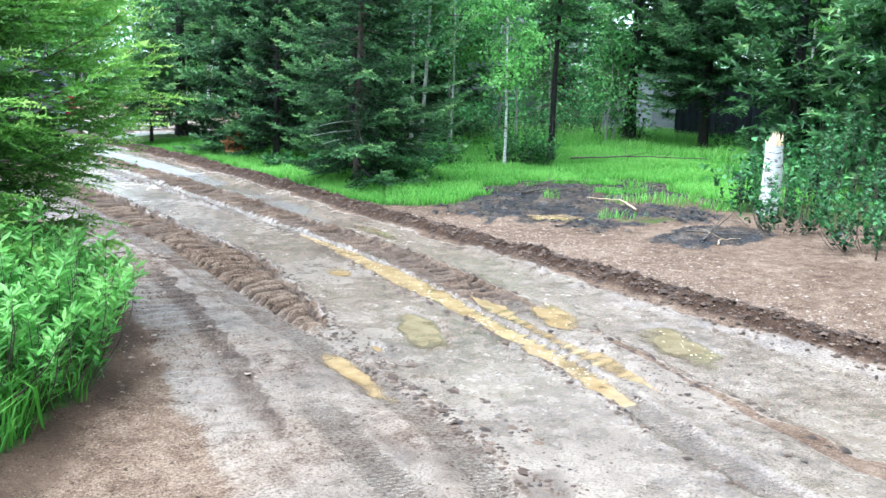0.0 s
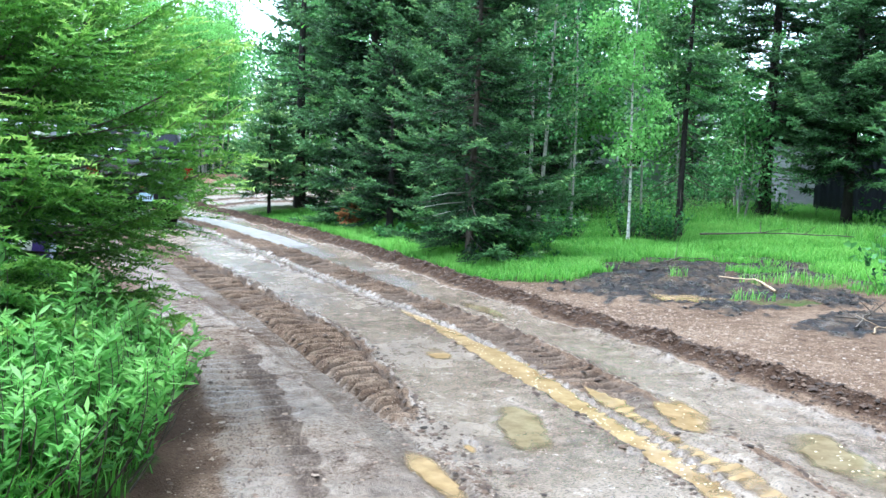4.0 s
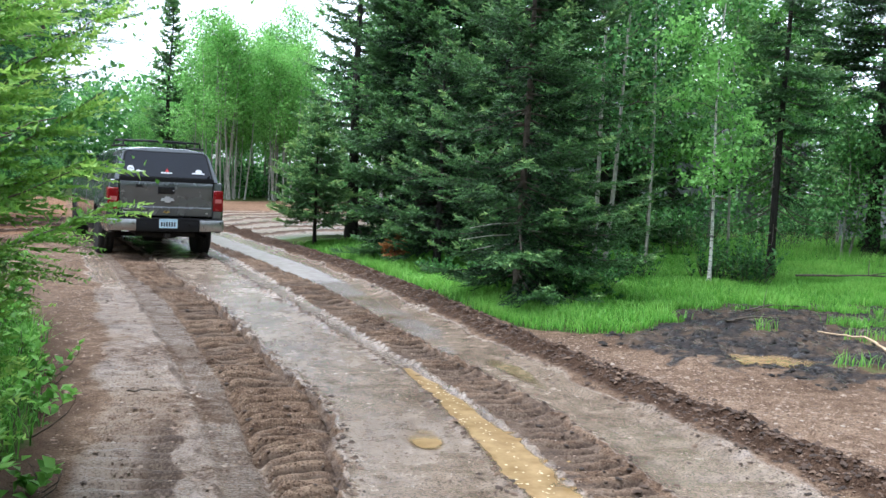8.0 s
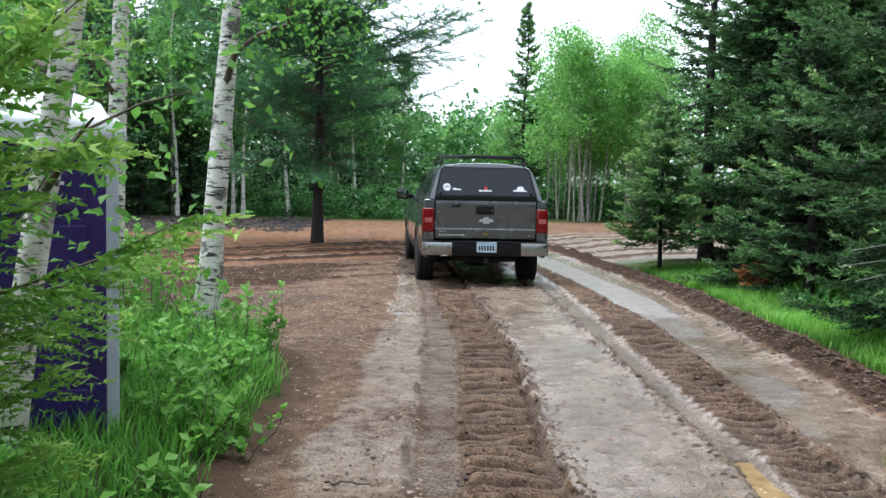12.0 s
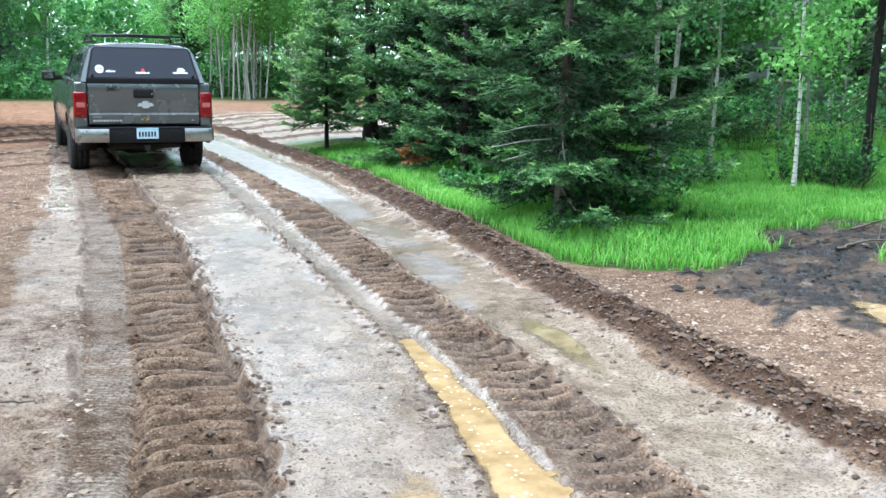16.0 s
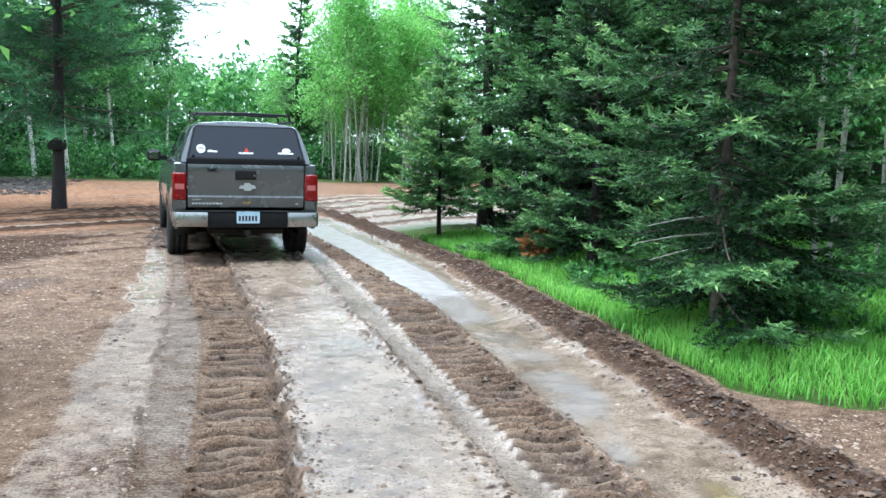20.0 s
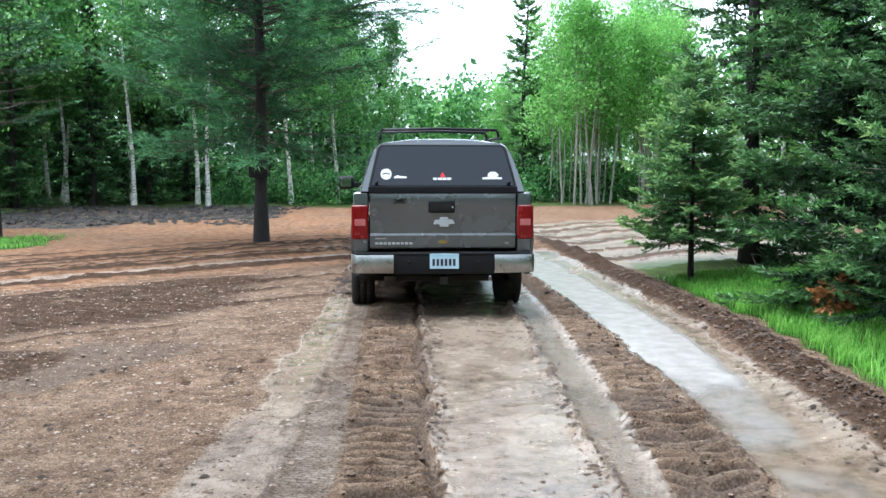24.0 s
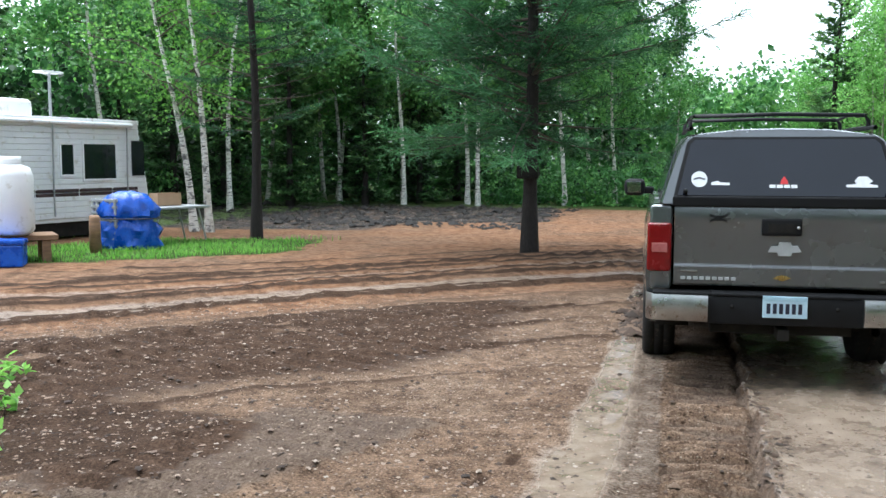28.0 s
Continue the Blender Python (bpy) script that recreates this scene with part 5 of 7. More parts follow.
# ---- pickup truck ----
MAT |= {
    "paint": surface("grey_metallic_paint", (0.128, 0.138, 0.142), (0.155, 0.165, 0.168), 2.5, 0.24, 0.6, 400, 0.03, 0.001, coat=0.8, spots=(0.115, 0.116, 0.112)),
    "black_plastic": surface("black_plastic", (0.004, 0.004, 0.005), (0.01, 0.01, 0.011), 12, 0.6, 0, 150, 0.2, 0.001),
    "rubber": surface("tyre_rubber", (0.006, 0.006, 0.006), (0.02, 0.018, 0.016), 9, 0.85, 0, 80, 0.4, 0.003, spots=(0.04, 0.03, 0.022)),
    "chrome": surface("brushed_chrome", (0.38, 0.38, 0.38), (0.5, 0.5, 0.49), 7, 0.33, 1.0, 90, 0.05, 0.001, spots=(0.3, 0.26, 0.22)),
    "alloy": surface("wheel_alloy", (0.45, 0.45, 0.45), (0.6, 0.6, 0.6), 7, 0.28, 1.0, spots=(0.25, 0.2, 0.16)),
    "silver": surface("satin_silver", (0.42, 0.43, 0.44), (0.55, 0.56, 0.57), 12, 0.4, 0.25, 90, 0.05, 0.001),
    "mirror": surface("silvered_glass", (0.5, 0.52, 0.54), (0.56, 0.58, 0.6), 4, 0.02, 1.0, 60, 0.0),
    "red_lens": surface("red_lamp_lens", (0.15, 0.001, 0.003), (0.22, 0.003, 0.005), 10, 0.22, 0, 120, 0.1, 0.001),
    "clear_lens": surface("reversing_lens", (0.42, 0.1, 0.1), (0.5, 0.17, 0.16), 10, 0.15, coat=0.7),
    "tint_glass": surface("dark_tinted_glass", (0.005, 0.007, 0.011), (0.009, 0.012, 0.019), 2, 0.0, 0, 60, 0.0),
    "white_vinyl": surface("white_vinyl", (0.7, 0.71, 0.74), (0.8, 0.8, 0.82), 20, 0.5),
    "red_vinyl": surface("red_vinyl", (0.5, 0.015, 0.02), (0.6, 0.03, 0.03), 20, 0.5),
    "plate_blue": surface("plate_face", (0.36, 0.56, 0.68), (0.5, 0.68, 0.78), 14, 0.4),
    "plate_white": surface("plate_white", (0.5, 0.68, 0.8), (0.6, 0.76, 0.86), 14, 0.4),
    "ink": surface("dark_lettering", (0.01, 0.012, 0.03), (0.02, 0.025, 0.05), 20, 0.5),
    "gold": surface("gold_badge", (0.4, 0.28, 0.08), (0.5, 0.36, 0.12), 20, 0.3, 0.8),
    "under": surface("underbody_metal", (0.006, 0.006, 0.006), (0.03, 0.026, 0.022), 8, 0.8, 0.2),
}
for key in ("black_plastic", "rubber", "under"):
    MAT[key].node_tree.nodes["Principled BSDF"].inputs["Specular IOR Level"].default_value = 0.25

truck = thing("pickup_truck", "dusty grey metallic pickup truck with a matching bed cap", "pickup truck", pose(-0.085, 0, 0.0, 0, 0, 4.5))


def side_x(z):
    """Half width of the body at a height."""
    return float(np.interp(z, [0.42, 0.5, 0.62, 0.8, 0.98, 1.06, 1.12, 1.3, 1.4], [0.9, 0.935, 0.955, 0.975, 0.98, 0.965, 0.96, 0.945, 0.91]))


AXLES = (1.24, 4.88)


def arch(y):
    z = 0.5
    for a in AXLES:
        if abs(y - a) < 0.5:
            z = max(z, 0.42 + math.sqrt(max(0.25 - (y - a) ** 2, 0)))
    return z


def body_panel(name, y0, y1, top, s, label=""):
    ys = np.linspace(y0, y1, max(int((y1 - y0) / 0.05), 2))
    outer, inner = [], []
    for y in ys:
        zb, zt = arch(y), top(y)
        zs = np.linspace(zb, zt, 11)
        flare = 0.025 * max((math.exp(-(((y - a) / 0.5) ** 8)) for a in AXLES), default=0)
        outer.append([(s * (side_x(z) + flare * (1 - (z - zb) / (zt - zb)) ** 2), y, z) for z in zs])
        inner.append([(s * (side_x(z) - 0.045), y, z) for z in zs])
    rows = [o + i[::-1] for o, i in zip(outer, inner)]
    return part(name, shaded(loft(rows), 0.5), MAT["paint"], truck, label)


for s in (-1, 1):
    bed = body_panel("bed_side", 0.03, 2.06, lambda y: 1.385, s)
    body_panel("rear_door", 2.085, 3.06, lambda y: 1.38, s)
    body_panel("front_door", 3.085, 4.2, lambda y: 1.38 - 0.03 * (y - 3.08), s)
    body_panel("fender", 4.225, 5.55, lambda y: 1.34 - 0.1 * (y - 4.2) ** 1.4, s)
    # rear corner post with its lamp
    post = part("corner_post", shaded(bm_box(bmesh.new(), min(s * 0.785, s * 0.95), max(s * 0.785, s * 0.95), 0.0, 0.2, 0.745, 1.385, 0.035, 3)), MAT["paint"], truck)
    lamp = part("tail_light", shaded(bm_box(bmesh.new(), min(s * 0.79, s * 0.968), max(s * 0.79, s * 0.968), -0.014, 0.19, 0.885, 1.25, 0.028, 3)), MAT["red_lens"], truck, "red tail light with a pale reversing lens")
    box_part("reversing_lens", min(s * 0.82, s * 0.935), max(s * 0.82, s * 0.935), -0.02, 0.0, 1.03, 1.1, MAT["clear_lens"], lamp, "pale reversing lens", 0.006)
    # mirror
    mirror = part("wing_mirror", shaded(bm_box(bmesh.new(), min(s * 1.0, s * 1.23), max(s * 1.0, s * 1.23), 3.68, 3.86, 1.31, 1.5, 0.07, 4)), MAT["black_plastic"], truck, "black plastic wing mirror")
    box_part("mirror_arm", min(s * 0.9, s * 1.04), max(s * 0.9, s * 1.04), 3.75, 3.84, 1.33, 1.41, MAT["black_plastic"], mirror, "", 0.02)
    box_part("mirror_glass", min(s * 1.045, s * 1.195), max(s * 1.045, s * 1.195), 3.672, 3.682, 1.345, 1.465, MAT["mirror"], mirror, "silvered mirror glass", 0.002)
    # wheels
    for a in AXLES:
        wheel = new("wheel")
        wheel.parent = truck
        wheel.location = (s * 0.855, a, 0.385)
        tread = [(-0.13, 0.26), (-0.135, 0.33), (-0.12, 0.372), (-0.09, 0.39), (-0.045, 0.395), (-0.042, 0.39), (-0.034, 0.39), (-0.03, 0.396), (0.03, 0.396), (0.034, 0.39), (0.042, 0.39), (0.045, 0.395), (0.09, 0.39), (0.12, 0.372), (0.135, 0.33), (0.13, 0.26)]
        tyre = part("tyre", lathe(tread, "x", 40), MAT["rubber"], wheel, "muddy black tyre")
        part("rim", lathe([(s * 0.02, 0.04), (s * 0.1, 0.06), (s * 0.085, 0.1), (s * 0.06, 0.2), (s * 0.12, 0.245), (s * 0.128, 0.262), (s * 0.0, 0.262)], "x", 30), MAT["alloy"], wheel, "silver alloy rim")
        part("arch_liner", loft([[(s * x, a + r * math.cos(t), 0.4 + r * math.sin(t)) for t in np.linspace(-0.1, math.pi + 0.1, 14)] + [(s * x, a + (r + 0.015) * math.cos(t), 0.4 + (r + 0.015) * math.sin(t)) for t in np.linspace(math.pi + 0.1, -0.1, 14)] for x, r in ((0.62, 0.46), (0.9, 0.47))]), MAT["under"], truck)

# tailgate: an outline from the side, with a crease and a rolled top, pushed across
gate_line = [(0.01, 0.785), (-0.004, 0.8), (-0.006, 0.93), (0.004, 0.945), (0.004, 1.2), (-0.004, 1.25), (-0.008, 1.34), (0.004, 1.378), (0.055, 1.382), (0.06, 0.785)]
tailgate = part("tailgate", shaded(prism(gate_line, "x", -0.772, 0.772, 0.004), 0.5), MAT["paint"], truck)
hand = part("tailgate_handle", shaded(bm_box(bmesh.new(), -0.155, 0.125, -0.022, 0.01, 1.165, 1.29, 0.022, 3)), MAT["black_plastic"], tailgate, "black tailgate handle")
box_part("handle_recess", -0.11, 0.08, -0.026, -0.02, 1.19, 1.255, MAT["under"], hand, "", 0.002)
part("lock", lathe([(-0.03, 0.0), (-0.03, 0.011), (-0.02, 0.011)], "y", 12), MAT["chrome"], hand, "", pose(0.1, 0, 1.225))
# badges as plain shapes
part("badge", prism([(-0.105, 1.045), (-0.04, 1.045), (-0.035, 1.02), (0.055, 1.02), (0.06, 1.045), (0.125, 1.05), (0.1, 1.095), (0.055, 1.095), (0.05, 1.12), (-0.03, 1.12), (-0.035, 1.092), (-0.085, 1.09)], "y", -0.022, 0.004, 0.003), MAT["silver"], tailgate, "plain silver badge shape")
part("small_badge", prism([(-0.065, 0.852), (0.0, 0.835), (0.06, 0.856), (0.03, 0.872), (0.0, 0.878), (-0.035, 0.872)], "y", -0.012, -0.003), MAT["gold"], tailgate, "small gold badge")
part("dark_sticker", prism([(-0.525, 1.255), (-0.49, 1.27), (-0.43, 1.27), (-0.395, 1.255), (-0.4, 1.275), (-0.435, 1.288), (-0.4, 1.302), (-0.395, 1.325), (-0.43, 1.308), (-0.49, 1.308), (-0.525, 1.325), (-0.52, 1.302), (-0.485, 1.288), (-0.52, 1.275)], "y", -0.019, -0.006), MAT["black_plastic"], tailgate, "dark sticker shape")
for k in range(9):
    x = -0.72 + 0.045 * k
    box_part("letter_bar", x, x + 0.034, -0.013, -0.003, 0.83, 0.854, MAT["silver"], tailgate, "", 0.003)
box_part("letter_bar", -0.72, -0.6, -0.011, -0.004, 0.888, 0.9, MAT["chrome"], tailgate, "", 0.002)
box_part("letter_bar", 0.66, 0.7, -0.011, -0.004, 0.835, 0.852, MAT["chrome"], tailgate, "", 0.002)

# bumper
bumper = part("rear_bumper", shaded(bm_box(bmesh.new(), -0.55, 0.55, -0.17, 0.02, 0.53, 0.735, 0.02, 2)), MAT["black_plastic"], truck, "black bumper centre with a step pad")
for s in (-1, 1):
    rows = []
    for f in np.linspace(0, 1, 9):
        x = s * (0.53 + 0.42 * min(f * 1.25, 1) + 0.02 * max(f - 0.8, 0) * 5)
        y = -0.19 + 0.03 * f + 0.24 * max(f - 0.72, 0) ** 1.2 * 2.2
        rows.append([(x, y, 0.545), (x, y - 0.016, 0.58), (x, y - 0.016, 0.7), (x, y, 0.735), (x - s * 0.0, y + 0.05, 0.735), (x, y + 0.05, 0.545)])
    part("bumper_end", shaded(loft(rows, smooth=False), 0.7), MAT["chrome"], bumper, "scuffed chrome bumper end")
    box_part("step_pad", min(s * 0.5, s * 0.92), max(s * 0.5, s * 0.92), -0.16, 0.0, 0.735, 0.752, MAT["black_plastic"], bumper, "", 0.005)
    part("bumper_bolt", lathe([(-0.185, 0.0), (-0.185, 0.014), (-0.17, 0.016)], "y", 12), MAT["under"], bumper, "", pose(s * 0.36, 0, 0.66))
box_part("step_pad", -0.5, 0.5, -0.175, 0.0, 0.735, 0.755, MAT["black_plastic"], bumper, "", 0.006)
plate = box_part("number_plate", -0.152, 0.152, -0.197, -0.185, 0.592, 0.748, MAT["plate_white"], bumper, "pale blue and white number plate", 0.003)
box_part("plate_band", -0.15, 0.15, -0.2, -0.196, 0.715, 0.746, MAT["plate_blue"], plate, "blue band", 0.0)
for k in range(6):
    x = -0.125 + 0.043 * k
    box_part("plate_bar", x, x + 0.026, -0.2, -0.196, 0.622, 0.695, MAT["ink"], plate, "", 0.0)
part("hitch_receiver", bm_box(bmesh.new(), -0.04, 0.04, -0.16, 0.2, 0.42, 0.5, 0.006), MAT["under"], truck, "square tow hitch receiver")
box_part("hitch_bar", -0.5, 0.5, 0.05, 0.13, 0.43, 0.5, MAT["under"], truck, "", 0.01)

# underbody
box_part("bed_floor", -0.9, 0.9, 0.06, 2.05, 0.62, 0.68, MAT["under"], truck, "", 0.01)
box_part("chassis_rail", -0.5, -0.4, 0.1, 5.3, 0.46, 0.6, MAT["under"], truck, "", 0.01)
box_part("chassis_rail", 0.4, 0.5, 0.1, 5.3, 0.46, 0.6, MAT["under"], truck, "", 0.01)
for a in AXLES:
    part("axle", lathe([(-0.75, 0.04), (-0.2, 0.045), (-0.14, 0.13), (0.14, 0.13), (0.2, 0.045), (0.75, 0.04)], "x", 14), MAT["under"], truck, "", pose(0, a, 0.385))
# Unseen parts down to the air dam, added to block light underneath.
part("spare_tyre", lathe([(0.44, 0.22), (0.43, 0.36), (0.47, 0.39), (0.6, 0.39), (0.62, 0.36), (0.62, 0.22)], "z", 28), MAT["rubber"], truck, "", pose(0, 0.62, 0))
part("spare_tyre", lathe([(-0.11, 0.2), (-0.12, 0.3), (-0.09, 0.365), (0.09, 0.365), (0.12, 0.3), (0.11, 0.2)], "x", 24), MAT["rubber"], truck, "", pose(0, 0.62, 0.5, 0, 90, 0))
box_part("fuel_tank", -0.9, -0.52, 1.8, 3.5, 0.34, 0.62, MAT["under"], truck, "", 0.05)
box_part("gearbox", -0.24, 0.24, 2.6, 4.6, 0.34, 0.64, MAT["under"], truck, "", 0.06)
box_part("crossmember", -0.5, 0.5, 3.3, 3.45, 0.36, 0.5, MAT["under"], truck, "", 0.015)
box_part("air_dam", -0.86, 0.86, 5.42, 5.52, 0.24, 0.52, MAT["black_plastic"], truck, "", 0.02)
part("exhaust_pipe", wire([(0.62, 2.0, 0.45), (0.62, 0.9, 0.46), (0.7, 0.55, 0.44), (0.72, 0.3, 0.43)], 0.035, 10), MAT["under"], truck)
box_part("cab_floor", -0.92, 0.92, 2.08, 5.2, 0.44, 0.52, MAT["under"], truck, "", 0.02)
part("mud_flap", bm_box(bmesh.new(), -0.98, -0.72, 1.72, 1.735, 0.3, 0.62, 0.004), MAT["rubber"], truck)


# cap over the bed, cab and hood
def hoop(y, w0, w1, z0, z1, crown=0.03, lean=0.0, n=9):
    """One arch from sill to sill; lean shifts the top forward."""
    half = [(w0, z0), (w0 + (w1 - w0) * 0.28, z0 + (z1 - z0) * 0.3), (w0 + (w1 - w0) * 0.58, z0 + (z1 - z0) * 0.58), (w0 + (w1 - w0) * 0.85, z0 + (z1 - z0) * 0.8), (w1 - 0.02, z0 + (z1 - z0) * 0.92), (w1 - 0.08, z1 - 0.008), (w1 - 0.16, z1), (w1 * 0.45, z1 + crown * 0.8), (0, z1 + crown)]
    full = [(-x, z) for x, z in half] + [(x, z) for x, z in half[-2::-1]]
    return [(x, y + lean * (z - z0) / (z1 - z0), z) for x, z in full]


cap_rows = [hoop(0.0, 0.865, 0.71, 1.392, 1.905, 0.035, 0.2), hoop(0.05, 0.87, 0.72, 1.392, 1.915, 0.035, 0.2), hoop(1.0, 0.875, 0.73, 1.392, 1.925, 0.035, 0.1), hoop(1.98, 0.875, 0.73, 1.392, 1.92, 0.035, 0.0), hoop(2.03, 0.865, 0.72, 1.392, 1.905, 0.035, 0.0)]
bed_cap = part("bed_cap", shaded(loft(cap_rows), 0.7), MAT["paint"], truck, "grey fibreglass bed cap")
slant = lambda z: 0.2 * (z - 1.392) / 0.513
hatch_line = [(-0.755, 1.455), (0.755, 1.455), (0.735, 1.53), (0.665, 1.83), (0.63, 1.866), (-0.63, 1.866), (-0.665, 1.83), (-0.735, 1.53)]


def on_slant(outline, out, thick, material, name, parent, label=""):
    bm = bmesh.new()
    lo = [bm.verts.new((x, slant(z) - out, z)) for x, z in outline]
    hi = [bm.verts.new((x, slant(z) - out + thick, z)) for x, z in outline]
    bm.faces.new(lo), bm.faces.new(hi)
    for i in range(len(lo)):
        j = (i + 1) % len(lo)
        bm.faces.new((lo[i], lo[j], hi[j], hi[i]))
    bmesh.ops.recalc_face_normals(bm, faces=bm.faces)
    return part(name, bm, material, parent, label)


hatch = on_slant([(-0.785, 1.44), (0.785, 1.44), (0.765, 1.53), (0.69, 1.845), (0.645, 1.885), (-0.645, 1.885), (-0.69, 1.845), (-0.765, 1.53)], 0.01, 0.03, MAT["black_plastic"], "hatch_frame", bed_cap, "black hatch surround")
on_slant(hatch_line, 0.016, 0.01, MAT["tint_glass"], "hatch_glass", hatch, "dark tinted glass hatch")
box_part("hatch_sill", -0.79, 0.79, -0.022, 0.03, 1.372, 1.448, MAT["black_plastic"], bed_cap, "black rubber sill", 0.012)
for s in (-1, 1):
    part("latch", lathe([(-0.05, 0.0), (-0.05, 0.016), (-0.03, 0.018), (0.0, 0.012)], "y", 12), MAT["black_plastic"], bed_cap, "", pose(s * 0.7, 0.02, 1.485))
# stickers on the hatch glass
circle = [(0.058 * math.cos(t) - 0.6, 1.572 + 0.058 * math.sin(t)) for t in np.linspace(0, 2 * math.pi, 20, endpoint=False)]
disc = on_slant(circle, 0.02, 0.003, MAT["white_vinyl"], "round_sticker", bed_cap, "round white sticker")
on_slant([(-0.64, 1.567), (-0.6, 1.578), (-0.56, 1.567), (-0.56, 1.577), (-0.6, 1.59), (-0.64, 1.577)], 0.022, 0.002, MAT["ink"], "sticker_mark", disc)
on_slant([(-0.515, 1.53), (-0.385, 1.53), (-0.385, 1.548), (-0.45, 1.55), (-0.47, 1.562), (-0.515, 1.548)], 0.02, 0.003, MAT["white_vinyl"], "sticker", bed_cap, "small white sticker bar")
for k in range(4):
    on_slant([(-0.105 + k * 0.05, 1.512), (-0.063 + k * 0.05, 1.512), (-0.063 + k * 0.05, 1.536), (-0.105 + k * 0.05, 1.536)], 0.02, 0.003, MAT["white_vinyl"], "sticker_bar", bed_cap)
on_slant([(-0.03, 1.54), (0.025, 1.54), (0.02, 1.565), (-0.002, 1.598), (-0.025, 1.565)], 0.02, 0.003, MAT["red_vinyl"], "red_sticker", bed_cap, "small red sticker shape")
on_slant([(0.42, 1.52), (0.63, 1.52), (0.63, 1.538), (0.57, 1.545), (0.6, 1.565), (0.565, 1.598), (0.505, 1.598), (0.475, 1.565), (0.49, 1.545), (0.42, 1.538)], 0.02, 0.003, MAT["white_vinyl"], "sticker", bed_cap, "white sticker shape")
for s in (-1, 1):
    # dark side window of the cap
    w = [(0.35, 1.48), (1.75, 1.48), (1.72, 1.78), (0.5, 1.78)]
    bm = bmesh.new()
    lo = [bm.verts.new((s * (np.interp(z, [1.392, 1.7, 1.85], [0.884, 0.795, 0.752])), y, z)) for y, z in w]
    hi = [bm.verts.new((s * (np.interp(z, [1.392, 1.7, 1.85], [0.884, 0.795, 0.752]) - 0.02), y, z)) for y, z in w]
    bm.faces.new(lo), bm.faces.new(hi)
    for i in range(4):
        bm.faces.new((lo[i], lo[(i + 1) % 4], hi[(i + 1) % 4], hi[i]))
    bmesh.ops.recalc_face_normals(bm, faces=bm.faces)
    part("side_window", bm, MAT["tint_glass"], bed_cap, "dark side window")
cab_rows = [hoop(2.1, 0.86, 0.68, 1.38, 1.84, 0.03, 0.06), hoop(2.3, 0.87, 0.7, 1.38, 1.87, 0.03, 0.02), hoop(3.3, 0.87, 0.7, 1.37, 1.87, 0.03, -0.1), hoop(4.2, 0.85, 0.66, 1.33, 1.83, 0.03, -0.75)]
cab = part("cab", shaded(loft(cab_rows), 0.7), MAT["paint"], truck)
for s in (-1, 1):
    for y0, y1 in ((2.3, 2.98), (3.1, 3.85)):
        bm = bmesh.new()
        quad = [(y0, 1.41), (y1, 1.41), (y1 - 0.12 - 0.35 * (y0 > 3), 1.77), (y0 + 0.03, 1.77)]
        xs = lambda z: np.interp(z, [1.38, 1.66, 1.8], [0.878, 0.782, 0.735])
        lo = [bm.verts.new((s * xs(z), y, z)) for y, z in quad]
        hi = [bm.verts.new((s * (xs(z) - 0.02), y, z)) for y, z in quad]
        bm.faces.new(lo), bm.faces.new(hi)
        for i in range(4):
            bm.faces.new((lo[i], lo[(i + 1) % 4], hi[(i + 1) % 4], hi[i]))
        bmesh.ops.recalc_face_normals(bm, faces=bm.faces)
        part("door_window", bm, MAT["tint_glass"], cab, "dark side window")
hood_rows = [[(x, y, z0 + 0.05 * (1 - (x / w) ** 4)) for x in np.linspace(-w, w, 9)] + [(x, y, z0 - 0.2) for x in np.linspace(w, -w, 9)] for y, w, z0 in ((4.15, 0.9, 1.3), (4.8, 0.9, 1.27), (5.4, 0.88, 1.17), (5.56, 0.85, 1.08))]
part("hood", shaded(loft(hood_rows), 0.6), MAT["paint"], truck)
box_part("front_bumper", -0.93, 0.93, 5.5, 5.68, 0.48, 0.78, MAT["chrome"], truck, "", 0.05)
box_part("grille", -0.7, 0.7, 5.5, 5.6, 0.8, 1.08, MAT["black_plastic"], truck, "", 0.03)
# roof rack
rack = new("roof_rack")
rack.parent = truck
for y, z in ((0.55, 2.055), (1.65, 2.06)):
    bar = part("rack_bar", wire([(-0.66, y, 1.94), (-0.655, y, z - 0.04), (-0.63, y, z), (0.0, y, z + 0.012), (0.63, y, z), (0.655, y, z - 0.04), (0.66, y, 1.94)], 0.016, 8), MAT["black_plastic"], rack, "black rack bar")
for s in (-1, 1):
    part("rack_rail", wire([(s * 0.655, 0.3, 1.955), (s * 0.66, 1.1, 1.965), (s * 0.66, 1.9, 1.955)], 0.017, 8), MAT["black_plastic"], rack, "black rack rail")
    part("rack_side", wire([(s * 0.63, 0.5, 2.055), (s * 0.63, 1.1, 2.075), (s * 0.63, 1.7, 2.06)], 0.011, 6), MAT["black_plastic"], rack)

